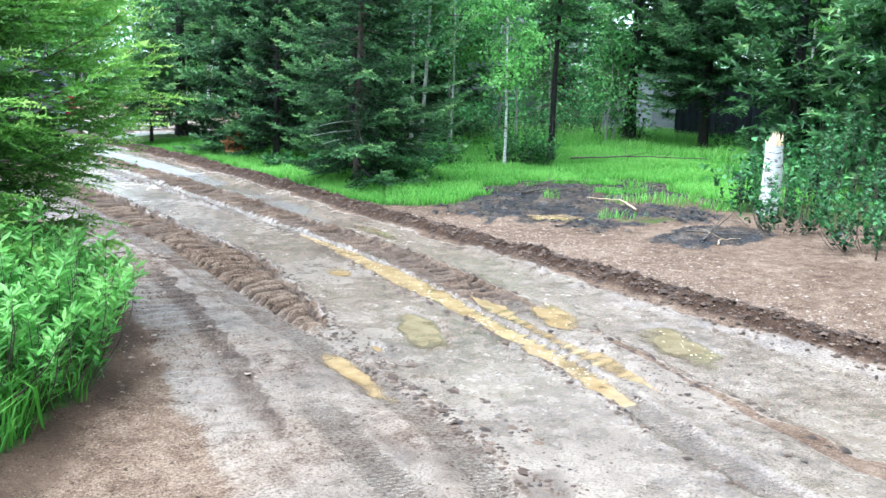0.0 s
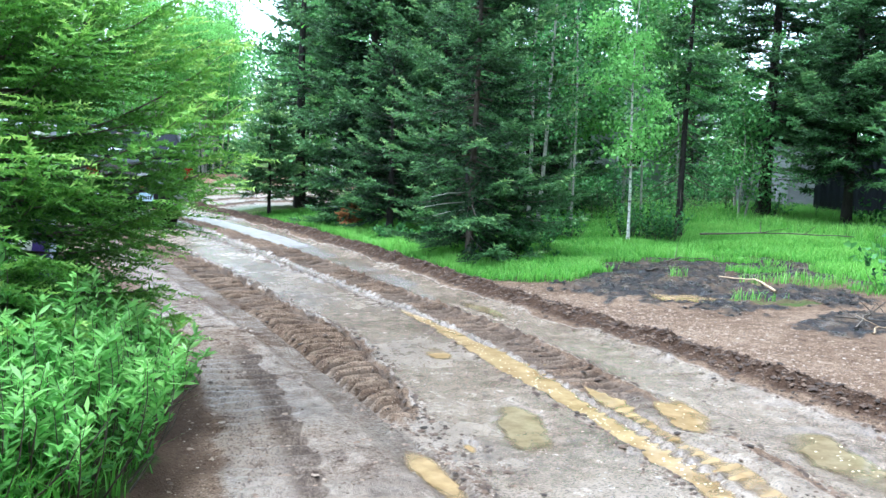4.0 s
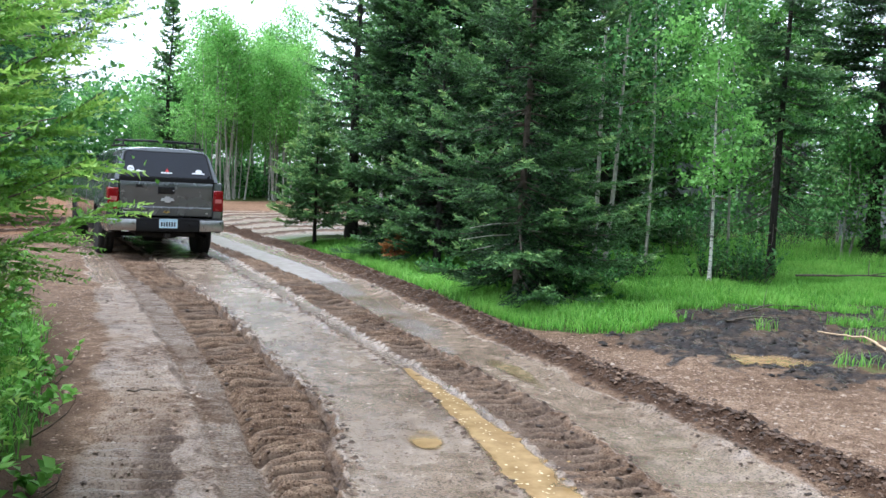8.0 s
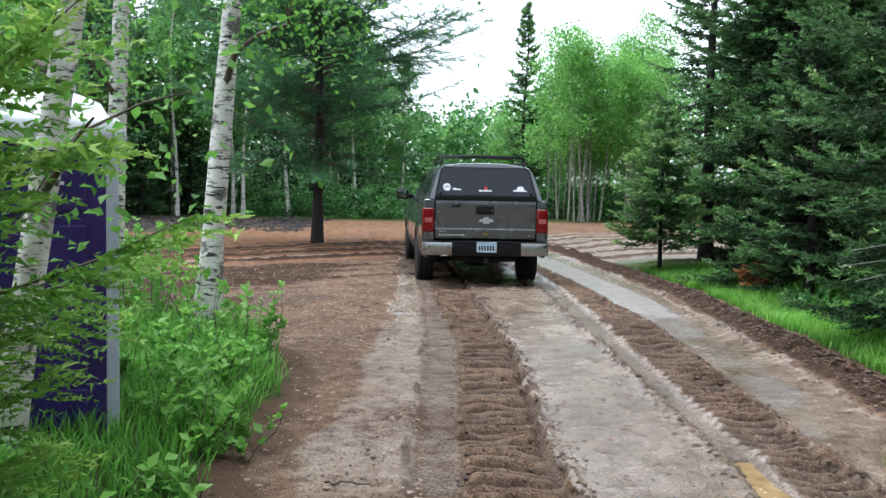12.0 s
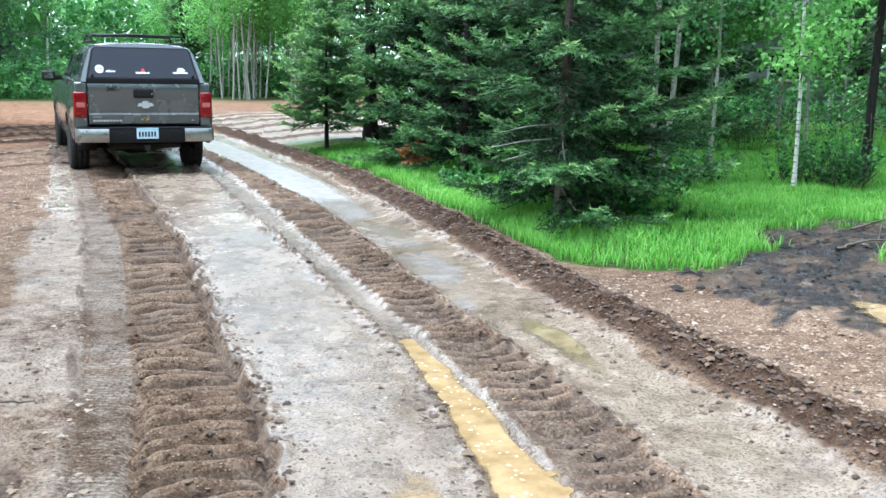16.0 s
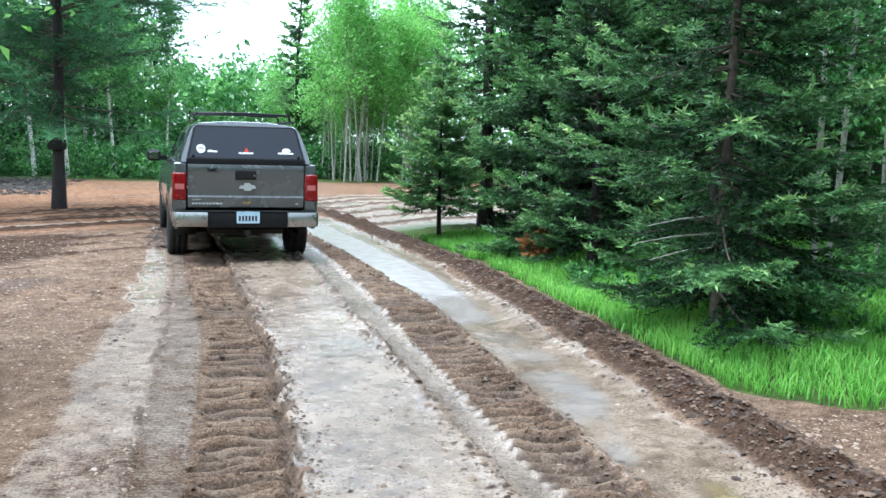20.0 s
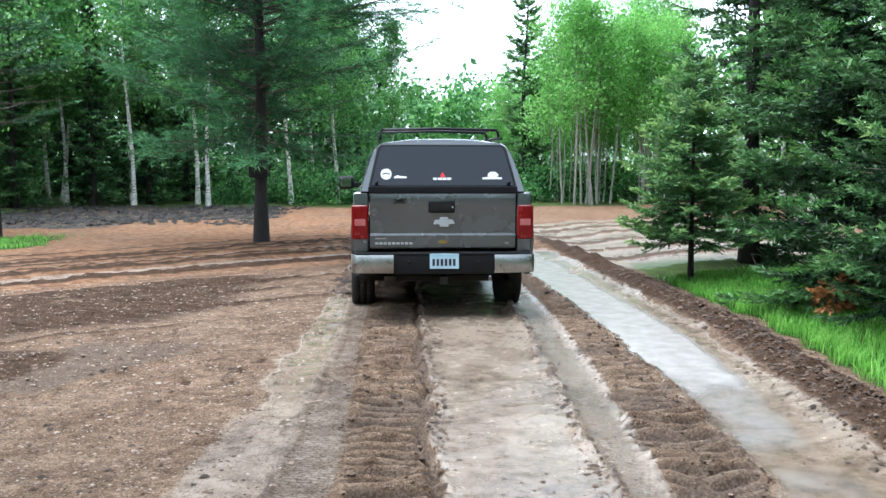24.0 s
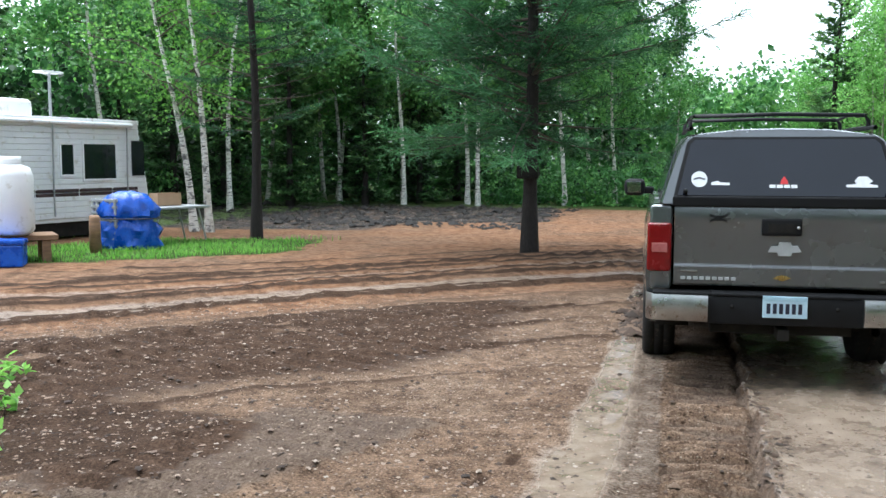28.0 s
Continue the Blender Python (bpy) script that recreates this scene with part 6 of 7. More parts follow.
# ---- puddles ----
def water_material(name, c1, c2, rough=0.05):
    m, nt, p = mat_new(name)
    v = coords(nt)
    f = noise_tex(nt, v, 6.0, 5.0, 0.65)
    nt.links.new(ramp(nt, f, [(0.35, c1), (0.65, c2)]), p.inputs["Base Color"])
    p.inputs["Roughness"].default_value = rough
    p.inputs["IOR"].default_value = 1.33
    bump(nt, p, noise_tex(nt, v, 14.0, 2.0), 0.04, 0.004)
    at = nt.nodes.new("ShaderNodeAttribute")
    at.attribute_name = "depth"
    mx, clear = nt.nodes.new("ShaderNodeMixShader"), nt.nodes.new("ShaderNodeBsdfTransparent")
    nt.links.new(ramp(nt, mathn(nt, "MULTIPLY", at.outputs["Fac"], 32.0), [(0.0, (0.0,)), (0.6, (1.0,))]), mx.inputs[0])
    nt.links.new(clear.outputs[0], mx.inputs[1])
    nt.links.new(p.outputs[0], mx.inputs[2])
    nt.links.new(mx.outputs[0], nt.nodes["Material Output"].inputs[0])
    return m


MAT["ochre_water"] = water_material("muddy_ochre_water", (0.19, 0.122, 0.054), (0.33, 0.23, 0.118))
MAT["grey_water"] = water_material("murky_water", (0.13, 0.095, 0.05), (0.23, 0.18, 0.105))
# Film's pale base: milky silt, plus the sky's reflection put into the colour.
MAT["film_water"] = water_material("thin_sheet_of_water", (0.27, 0.245, 0.222), (0.35, 0.325, 0.305), 0.24)
MAT["foam"] = surface("foam_flecks", (0.45, 0.36, 0.2), (0.6, 0.52, 0.36), 30, 0.6)
rngp = np.random.default_rng(9)


def water_sheet(label, x0, x1, y0, y1, cell, level, inside, material):
    """Level water wherever the ground lies below it, with its depth kept on the mesh."""
    xs, ys = np.arange(x0, x1, cell), np.arange(y0, y1, cell)
    X, Y = np.meshgrid(xs, ys)
    depth = level - surface_at(X.ravel(), Y.ravel())[0]
    depth = np.where(inside(X.ravel(), Y.ravel()), depth, -1.0).reshape(X.shape)
    n = len(xs)
    j, i = np.nonzero(np.maximum.reduce([depth[:-1, :-1], depth[1:, :-1], depth[:-1, 1:], depth[1:, 1:]]) > 0)
    q = j * n + i
    faces = np.stack([q, q + 1, q + 1 + n, q + n], -1)
    used, back = np.unique(faces, return_inverse=True)
    verts = np.stack([X.ravel(), Y.ravel(), np.full(X.size, level)], -1)[used]
    me = mesh_np("puddle", verts, back.reshape(faces.shape))
    at = me.attributes.new("depth", "FLOAT", "POINT")
    at.data.foreach_set("value", depth.ravel()[used].clip(0, 1).astype(np.float32))
    return tagged(part("puddle", me, material), label, "puddle", "puddles in the lane", "structure")


def foam_on(water, spots, level):
    vs, fs = [], []
    for fx, fy in spots:
        rr, ell, tt = rngp.uniform(0.004, 0.013), rngp.uniform(0.35, 1.0), rngp.uniform(0, 3)
        i0 = len(vs)
        for w in range(7):
            an = w * 2 * math.pi / 7
            ex, ey = rr * math.cos(an), rr * ell * math.sin(an)
            vs.append((fx + ex * math.cos(tt) - ey * math.sin(tt), fy + ex * math.sin(tt) + ey * math.cos(tt), level + 0.0025))
        fs.append(list(range(i0, i0 + 7)))
    tagged(part("foam_flecks", mesh_np("foam_flecks", vs, np.array(fs)), MAT["foam"], water), kind="stuff")


for n, (px, py, a, b, turn, lev) in enumerate(PUDDLES):
    c, s = math.cos(radians(turn)), math.sin(radians(turn))
    reach = max(a, b) * 1.7
    clear = n in (1, 3, 5)

    def near(X, Y, px=px, py=py, a=a, b=b, c=c, s=s):
        return np.hypot(((X - px) * c - (Y - py) * s) / a, ((X - px) * s + (Y - py) * c) / b) < 1.6

    pud = water_sheet("shallow murky puddle in the lane" if clear else "ochre muddy water lying in a wheel rut" if n != 6 else "ochre rain water pooled in the black muck", px - reach, px + reach, py - reach, py + reach, 0.03, lev, near, MAT["grey_water" if clear else "ochre_water"])
    if n in (2, 3):
        foam_on(pud, [(px + u * c + w * s, py - u * s + w * c) for u, w in zip(rngp.uniform(-a * 0.7, a * 0.7, 22), rngp.uniform(-b * 0.8, b * 0.8, 22))], lev)

water_sheet("thin sheet of standing water, coloured pale like the mirrored sky", 0.3, 2.9, -9.4, 9.2, 0.05, FILM, lambda X, Y: (X > B2(Y)) & (X < FILM_RIGHT(Y) + 0.2), MAT["film_water"])
rut_water = water_sheet("long ochre muddy puddle filling a wheel rut", -0.6, 1.4, RUT[0] - 0.1, RUT[1] + 0.1, 0.025, RUT[2], lambda X, Y: pits(X, Y) > -0.45, MAT["ochre_water"])
fys = rngp.uniform(RUT[0] + 0.4, RUT[1] - 0.4, 230)
foam_on(rut_water, [((B0(fy) + B1(fy)) / 2 + (B1(fy) - B0(fy)) * 0.3 * rngp.normal(), fy) for fy in fys], RUT[2])

# ---- portable toilet ----
MAT |= {
    "purple": surface("purple_plastic", (0.022, 0.008, 0.1), (0.036, 0.014, 0.15), 2.5, 0.42, 0, 90, 0.15, 0.002, spots=(0.04, 0.02, 0.13)),
    "roof_white": surface("translucent_white_plastic", (0.62, 0.64, 0.68), (0.75, 0.76, 0.8), 3, 0.45, 0, 60, 0.1, 0.002),
    "trim_grey": surface("pale_grey_plastic", (0.4, 0.42, 0.5), (0.52, 0.54, 0.62), 5, 0.5),
    "white_paint": surface("white_panel_paint", (0.78, 0.79, 0.8), (0.86, 0.86, 0.86), 2, 0.45, 0, 40, 0.1, 0.002, spots=(0.6, 0.58, 0.53)),
    "grey_paint": surface("grey_weathered_paint", (0.3, 0.31, 0.32), (0.4, 0.41, 0.42), 3, 0.7),
    "siding": surface("grey_house_siding", (0.2, 0.21, 0.22), (0.28, 0.29, 0.3), 3, 0.7, 0, 50, 0.2, 0.003),
    "stripe": surface("maroon_stripe", (0.025, 0.013, 0.016), (0.05, 0.024, 0.026), 8, 0.5),
    "tarp": surface("blue_tarpaulin", (0.006, 0.05, 0.36), (0.015, 0.12, 0.62), 5, 0.28, 0, 30, 0.4, 0.01),
    "wood": surface("weathered_wood", (0.16, 0.09, 0.05), (0.3, 0.18, 0.1), 4, 0.8, 0, 40, 0.4, 0.004, (1, 1, 6)),
    "card": surface("brown_cardboard", (0.36, 0.23, 0.13), (0.44, 0.3, 0.18), 5, 0.85),
    "navy": surface("dark_navy_cladding", (0.008, 0.01, 0.018), (0.02, 0.024, 0.04), 3, 0.6, 0, 40, 0.2, 0.004),
    "roofing": surface("dark_shingle_roof", (0.03, 0.03, 0.032), (0.07, 0.07, 0.07), 5, 0.9, 0, 30, 0.6, 0.01),
    "galv": surface("galvanised_metal", (0.35, 0.36, 0.37), (0.5, 0.51, 0.52), 8, 0.4, 0.8),
}
toilet = thing("portable_toilet", "purple plastic portable toilet with a white domed roof behind birches", "portable toilet", pose(-2.56, -9.42, 0.12, 0, 0, 24) @ Matrix.Diagonal((1, 1, 0.88, 1)))
W = 1.12
box_part("base_skid", -W - 0.02, 0.02, -0.02, W + 0.02, -0.08, 0.1, MAT["black_plastic"], toilet, "", 0.02)
for nm, x0, x1, y0, y1 in (("front_wall", -W + 0.06, -0.06, 0.0, 0.04), ("back_wall", -W + 0.06, -0.06, W - 0.04, W), ("side_wall", -0.045, -0.005, 0.06, W - 0.06), ("side_wall", -W + 0.005, -W + 0.045, 0.06, W - 0.06)):
    wall = box_part(nm, x0, x1, y0, y1, 0.1, 1.93, MAT["purple"], toilet, "", 0.004)
    if nm == "front_wall":
        for z0, z1 in ((0.18, 0.42), (0.5, 1.42), (1.5, 1.86)):
            box_part("wall_panel", x0 + 0.1, x1 - 0.1, y0 - 0.018, y0 + 0.002, z0, z1, MAT["purple"], wall, "", 0.012)
        for k, (bx, bz, bw, bh) in enumerate(((-0.5, 1.68, 0.02, 0.07), (-0.44, 1.68, 0.07, 0.06), (-0.47, 1.76, 0.03, 0.02), (-0.53, 1.76, 0.03, 0.02), (-0.33, 1.66, 0.06, 0.02))):
            box_part("mark_bar", bx, bx + bw, y0 - 0.023, y0 - 0.017, bz, bz + bh, MAT["white_vinyl"], wall, "", 0.0)
for cx, cy in ((-0.03, 0.03), (-W + 0.03, 0.03), (-0.03, W - 0.03), (-W + 0.03, W - 0.03)):
    box_part("corner_post", cx - 0.034, cx + 0.034, cy - 0.034, cy + 0.034, 0.1, 1.95, MAT["trim_grey"], toilet, "pale corner post", 0.012)
roof_rows = []
for z, g in ((1.92, 0.05), (1.96, 0.07), (2.03, 0.06), (2.07, 0.03), (2.09, -0.02), (2.17, -0.06), (2.22, -0.16), (2.245, -0.3), (2.25, -0.5)):
    h = W / 2 + g
    ring = []
    for t in np.linspace(0, 2 * math.pi, 32, endpoint=False):
        e = 0.32
        ring.append((-W / 2 + h * math.copysign(abs(math.cos(t)) ** e, math.cos(t)), W / 2 + h * math.copysign(abs(math.sin(t)) ** e, math.sin(t)), z))
    roof_rows.append(ring)
roof = part("roof", shaded(loft(roof_rows), 0.8), MAT["roof_white"], toilet, "white domed plastic roof")
for x in (-0.3, -0.56, -0.82):
    part("roof_rib", wire([(x, 0.02, 2.1), (x, 0.12, 2.2), (x, 0.4, 2.255), (x, W - 0.4, 2.255), (x, W - 0.12, 2.2)], 0.02, 6), MAT["roof_white"], roof)
part("vent_pipe", wire([(-0.2, W - 0.15, 1.9), (-0.2, W - 0.15, 2.45)], 0.05, 10), MAT["trim_grey"], toilet)

# ---- camper trailer ----
camper = thing("camper_trailer", "white ribbed camper trailer with maroon stripes parked on grass", "trailer", pose(-12.95, 11.25, 0.0, 0, 0, 170))
L, WID, Z0, Z1 = 7.6, 2.4, 0.42, 2.5
# the body seen from the side, its end leaning and rounded at the top
end_line = [(0.0, 0.62), (-0.06, 0.95), (-0.02, 1.2), (0.22, 2.38), (0.34, Z1), (L, Z1 + 0.02), (L, Z0), (0.25, Z0)]
part("body", prism(end_line, "x", 0.02, WID, 0.015), MAT["white_paint"], camper)
for k in range(17):
    z = 0.5 + k * 0.115
    y0 = float(np.interp(z, [0.4, 0.62, 0.95, 1.2, 2.38], [0.25, 0.0, -0.05, 0.0, 0.22])) + 0.03
    if not 0.92 < z + 0.05 < 1.1:
        box_part("siding_panel", -0.012, 0.022, y0, L - 0.02, z, z + 0.108, MAT["white_paint"], camper, "", 0.008, 1)
for y0, y1 in ((0.3, 1.0), (1.05, 1.9), (1.95, 3.0), (3.05, 4.6)):
    box_part("stripe", -0.016, 0.02, y0, y1, 1.03, 1.095, MAT["stripe"], camper, "maroon stripe", 0.003, 1)
    box_part("stripe", -0.016, 0.02, y0, y1, 0.945, 1.01, MAT["stripe"], camper, "maroon stripe", 0.003, 1)
for y0, y1, z0, z1 in ((0.88, 1.84, 1.24, 2.06), (2.02, 2.42, 1.34, 2.04), (3.9, 4.9, 1.4, 2.0), (5.6, 6.6, 1.4, 2.0)):
    win = new("side_window")
    win.parent = camper
    for a in ((y0, y1, z0, z0 + 0.05), (y0, y1, z1 - 0.05, z1), (y0, y0 + 0.05, z0 + 0.05, z1 - 0.05), (y1 - 0.05, y1, z0 + 0.05, z1 - 0.05)):
        box_part("window_frame", -0.035, 0.0, *a, MAT["white_paint"], win, "", 0.008, 1)
    box_part("pane", -0.02, 0.0, y0 + 0.045, y1 - 0.045, z0 + 0.045, z1 - 0.045, MAT["tint_glass"], win, "dark tinted pane", 0.004, 1)
front_win = prism([(0.03, 1.3), (0.2, 2.12), (0.24, 2.12), (0.07, 1.3)], "x", 0.25, WID - 0.25)
part("end_window", front_win, MAT["tint_glass"], camper, "dark window in the leaning end")
bmesh_frame = prism([(-0.02, 1.28), (0.17, 2.14), (0.2, 2.14), (0.02, 1.28)], "x", 0.06, 0.2)
part("window_shade", bmesh_frame, MAT["black_plastic"], camper, "dark folded window guard")
box_part("corner_window", -0.04, 0.02, 0.1, 0.46, 1.34, 2.1, MAT["tint_glass"], camper, "dark corner window with a raised guard", 0.01)
box_part("roof_edge", -0.05, 0.06, 0.25, L, Z1 - 0.06, Z1 + 0.04, MAT["white_paint"], camper, "", 0.02)
part("awning_roller", wire([(-0.08, 0.5, 2.42), (-0.08, 4.2, 2.44)], 0.05, 10), MAT["white_paint"], camper, "rolled white awning")
for y in (0.62, 2.6):
    part("awning_arm", wire([(-0.06, y, 2.42), (-0.06, y + 0.02, 1.2), (-0.05, y, 0.55)], 0.018, 6), MAT["galv"], camper)
part("roof_unit", shaded(bm_box(bmesh.new(), 0.5, 1.4, 2.55, 3.4, 2.5, 2.9, 0.14, 4)), MAT["white_paint"], camper, "white roof air unit")
part("antenna_pole", wire([(0.9, 1.8, 2.4), (0.9, 1.8, 3.5)], 0.03, 8), MAT["grey_paint"], camper)
box_part("antenna_head", 0.75, 1.05, 1.55, 2.1, 3.48, 3.53, MAT["white_paint"], camper, "", 0.02)
box_part("skirt", 0.1, WID - 0.1, 0.4, L - 0.2, 0.12, 0.44, MAT["under"], camper, "", 0.01)
for y in (4.4, 5.3):
    part("tyre", lathe([(-0.1, 0.2), (-0.11, 0.3), (-0.08, 0.34), (0.08, 0.34), (0.11, 0.3), (0.1, 0.2)], "x", 24), MAT["rubber"], camper, "", pose(0.16, y, 0.36))
for y in (1.1, 1.25):
    part("jack_post", wire([(0.1, y, 0.05), (0.1, y, 0.5)], 0.03, 8), MAT["under"], camper)



def on_grass(x, y, rz=0):
    return pose(x, y, ground_z(x, y), 0, 0, rz)


# blue tarp over a grill: a draped lump with folds
rows = []
for f, (z, r) in enumerate(((0.0, 0.42), (0.06, 0.47), (0.2, 0.43), (0.36, 0.46), (0.48, 0.4), (0.54, 0.36), (0.6, 0.44), (0.72, 0.43), (0.86, 0.38), (0.98, 0.28), (1.04, 0.1))):
    ring = []
    for k in range(36):
        t = 2 * math.pi * k / 36
        w = r * (1 + 0.08 * math.sin(5 * t + 2.1 * f) + 0.06 * math.sin(11 * t - 1.7 * f) + 0.04 * math.sin(17 * t + 4.0 * f)) * (1 + 0.25 * abs(math.cos(t)) ** 3)
        ring.append((w * math.cos(t), 0.75 * w * math.sin(t), z + 0.02 * math.sin(5 * t + f)))
    rows.append(ring)
tarp = tagged(part("tarp_covered_grill", shaded(loft(rows), 0.9), MAT["tarp"], None, "", on_grass(-10.98, 7.7, 20)), "grill wrapped in a crumpled blue tarpaulin on the grass", "covered grill")
part("tie_cord", wire([(0.5 * math.cos(t) * 1.15, 0.4 * math.sin(t), 0.56) for t in np.linspace(0, 2 * math.pi, 24)], 0.012, 6), MAT["ink"], tarp)
# grey slatted crate panel
crate = thing("lattice_panel", "grey plastic lattice panel leaning beside the tarp", "panel", on_grass(-11.3, 7.45, 78))
for k in range(6):
    box_part("upright", -0.02, 0.02, -0.3 + k * 0.11, -0.25 + k * 0.11, 0.0, 0.92, MAT["grey_paint"], crate, "", 0.005, 1)
for k in range(8):
    box_part("crossbar", -0.03, 0.03, -0.32, 0.32, 0.05 + k * 0.115, 0.1 + k * 0.115, MAT["grey_paint"], crate, "", 0.005, 1)
# folding table with a cardboard box
tbl = thing("folding_table", "white folding table on splayed legs by the trailer", "table", on_grass(-10.95, 9.0, 75))
box_part("tabletop", -0.75, 0.75, -0.35, 0.35, 0.68, 0.73, MAT["grey_paint"], tbl, "", 0.02)
for sx in (-1, 1):
    for sy in (-1, 1):
        part("leg", wire([(sx * 0.5, sy * 0.28, 0.68), (sx * 0.68, sy * 0.3, 0.0)], 0.018, 6), MAT["grey_paint"], tbl)
cb = thing("cardboard_box", "open brown cardboard box on the table", "box", on_grass(-11.1, 9.1, 60) @ pose(0, 0, 0.73))
for a in ((-0.25, 0.25, -0.18, -0.17), (-0.25, 0.25, 0.17, 0.18), (-0.25, -0.24, -0.17, 0.17), (0.24, 0.25, -0.17, 0.17)):
    box_part("side", *a, 0.0, 0.24, MAT["card"], cb, "", 0.0)
box_part("bottom", -0.25, 0.25, -0.18, 0.18, 0.0, 0.01, MAT["card"], cb, "", 0.0)
# gas bottles on a timber stand, a blue cooler
for k, (x, y) in enumerate(((-11.75, 5.55), (-11.35, 5.2))):
    g = thing("gas_cylinder", "white steel gas cylinder standing on timber blocks", "gas cylinder", on_grass(x, y) @ pose(0, 0, 0.42), "gas cylinders by the trailer")
    part("tank", lathe([(0.0, 0.18), (0.03, 0.27), (0.1, 0.32), (0.95, 0.32), (1.08, 0.27), (1.13, 0.14)], "z", 28), MAT["white_paint"], g)
    part("collar", lathe([(1.12, 0.12), (1.13, 0.15), (1.26, 0.15), (1.26, 0.12)], "z", 20), MAT["white_paint"], g)
    part("valve", lathe([(1.12, 0.03), (1.2, 0.035), (1.24, 0.01)], "z", 10), MAT["gold"], g, "brass valve")
stand = thing("timber_stand", "rough timber stand under the gas cylinders", "stand", on_grass(-11.55, 5.4, 45))
box_part("deck", -0.65, 0.65, -0.4, 0.4, 0.34, 0.42, MAT["wood"], stand, "", 0.01)
for x in (-0.55, -0.1, 0.4):
    for y in (-0.3, 0.3):
        box_part("block", x, x + 0.14, y - 0.07, y + 0.07, -0.03, 0.34, MAT["wood"], stand, "", 0.01)
cool = thing("cooler", "bright blue plastic cooler on the ground", "cooler", on_grass(-11.15, 4.75, 30))
box_part("tub", -0.3, 0.3, -0.2, 0.2, 0.0, 0.34, MAT["tarp"], cool, "", 0.03)
box_part("lid", -0.315, 0.315, -0.215, 0.215, 0.34, 0.42, MAT["tarp"], cool, "", 0.025)
for x, y in ((-10.95, 6.7), (-11.15, 6.95)):
    tagged(part("post_stump", lathe([(-0.05, 0.1), (0.62, 0.09), (0.64, 0.07)], "z", 12), MAT["wood"], None, "", on_grass(x, y)), "short weathered timber post in the grass", "post", "posts by the trailer")
# dark strap box bound to the pine
strap = tagged(part("trail_camera_box", shaded(bm_box(bmesh.new(), -0.19, 0.19, -0.24, -0.1, 1.28, 1.5, 0.03, 2)), MAT["under"], None, "", pose(-3.8, 9.1, 0.1)), "dark bundle strapped round the pine trunk", "bundle")
part("strap", lathe([(1.33, 0.17), (1.33, 0.185), (1.4, 0.185), (1.4, 0.17)], "z", 18), MAT["under"], strap)

# ---- house, shed and container among the trees ----
house = thing("house", "grey house with lap siding half hidden by trees", "house", pose(13.8, 12.2, 0.2, 0, 0, -8))
box_part("wall", 0, 10, 0.03, 6, 0.0, 2.9, MAT["siding"], house, "", 0.0)
box_part("foundation", -0.02, 10.02, 0.0, 6.02, -0.4, 0.35, MAT["navy"], house, "", 0.01)
for k in range(18):
    box_part("siding_board", 0, 10, -0.005 + 0.0, 0.05, 0.36 + k * 0.14, 0.36 + k * 0.14 + 0.132, MAT["siding"], house, "", 0.006, 1)
part("roof", prism([(-0.5, 2.85), (3.0, 4.6), (6.5, 2.85), (6.5, 2.95), (3.0, 4.75), (-0.5, 2.97)], "x", -0.5, 10.5), MAT["roofing"], house)
for x in (2.2, 6.2):
    win = new("window")
    win.parent = house
    for a in ((x, x + 1.3, 1.2, 1.28), (x, x + 1.3, 2.22, 2.3), (x, x + 0.08, 1.28, 2.22), (x + 1.22, x + 1.3, 1.28, 2.22)):
        box_part("frame", a[0], a[1], -0.04, 0.02, a[2], a[3], MAT["white_paint"], win, "", 0.01, 1)
    box_part("pane", x + 0.07, x + 1.23, -0.02, 0.02, 1.27, 2.23, MAT["tint_glass"], win, "", 0.0)
    box_part("sill", x - 0.05, x + 1.35, -0.1, 0.02, 1.13, 1.2, MAT["wood"], win, "", 0.01, 1)
shed = thing("shed", "small pale shed with a gabled roof behind the pine", "shed", pose(19.85, 4.85, 0.25, 0, 0, -51) @ Matrix.Diagonal((0.9, 0.9, 0.86, 1)))
part("wall", prism([(0, 0), (3, 0), (3, 2.1), (1.5, 3.1), (0, 2.1)], "y", 0.0, 3.5), MAT["siding"], shed)
for k in range(16):
    box_part("board", 0.01, 2.99, -0.03, 0.004, 0.02 + k * 0.13, 0.02 + k * 0.13 + 0.12, MAT["siding"], shed, "", 0.005, 1)
part("roof", prism([(-0.25, 1.98), (1.5, 3.15), (3.25, 1.98), (3.25, 2.08), (1.5, 3.27), (-0.25, 2.08)], "y", -0.2, 3.7), MAT["roofing"], shed)
box_part("door", 0.9, 1.8, -0.06, -0.02, 0.05, 1.95, MAT["grey_paint"], shed, "pale door", 0.01)
cont = thing("storage_container", "dark navy storage container under spruce boughs", "container", pose(18.6, 0.6, 0.15, 0, 0, -50))
box_part("body", 0, 7.0, 0.04, 2.2, 0.1, 1.95, MAT["navy"], cont, "", 0.0)
for k in range(35):
    box_part("corrugation", 0.1 + k * 0.195, 0.2 + k * 0.195, 0.0, 0.05, 0.2, 1.85, MAT["navy"], cont, "", 0.012, 1)
box_part("top_rail", 0, 7.0, -0.02, 0.06, 1.85, 1.97, MAT["navy"], cont, "", 0.01)
box_part("bottom_rail", 0, 7.0, -0.02, 0.06, 0.05, 0.2, MAT["navy"], cont, "", 0.01)

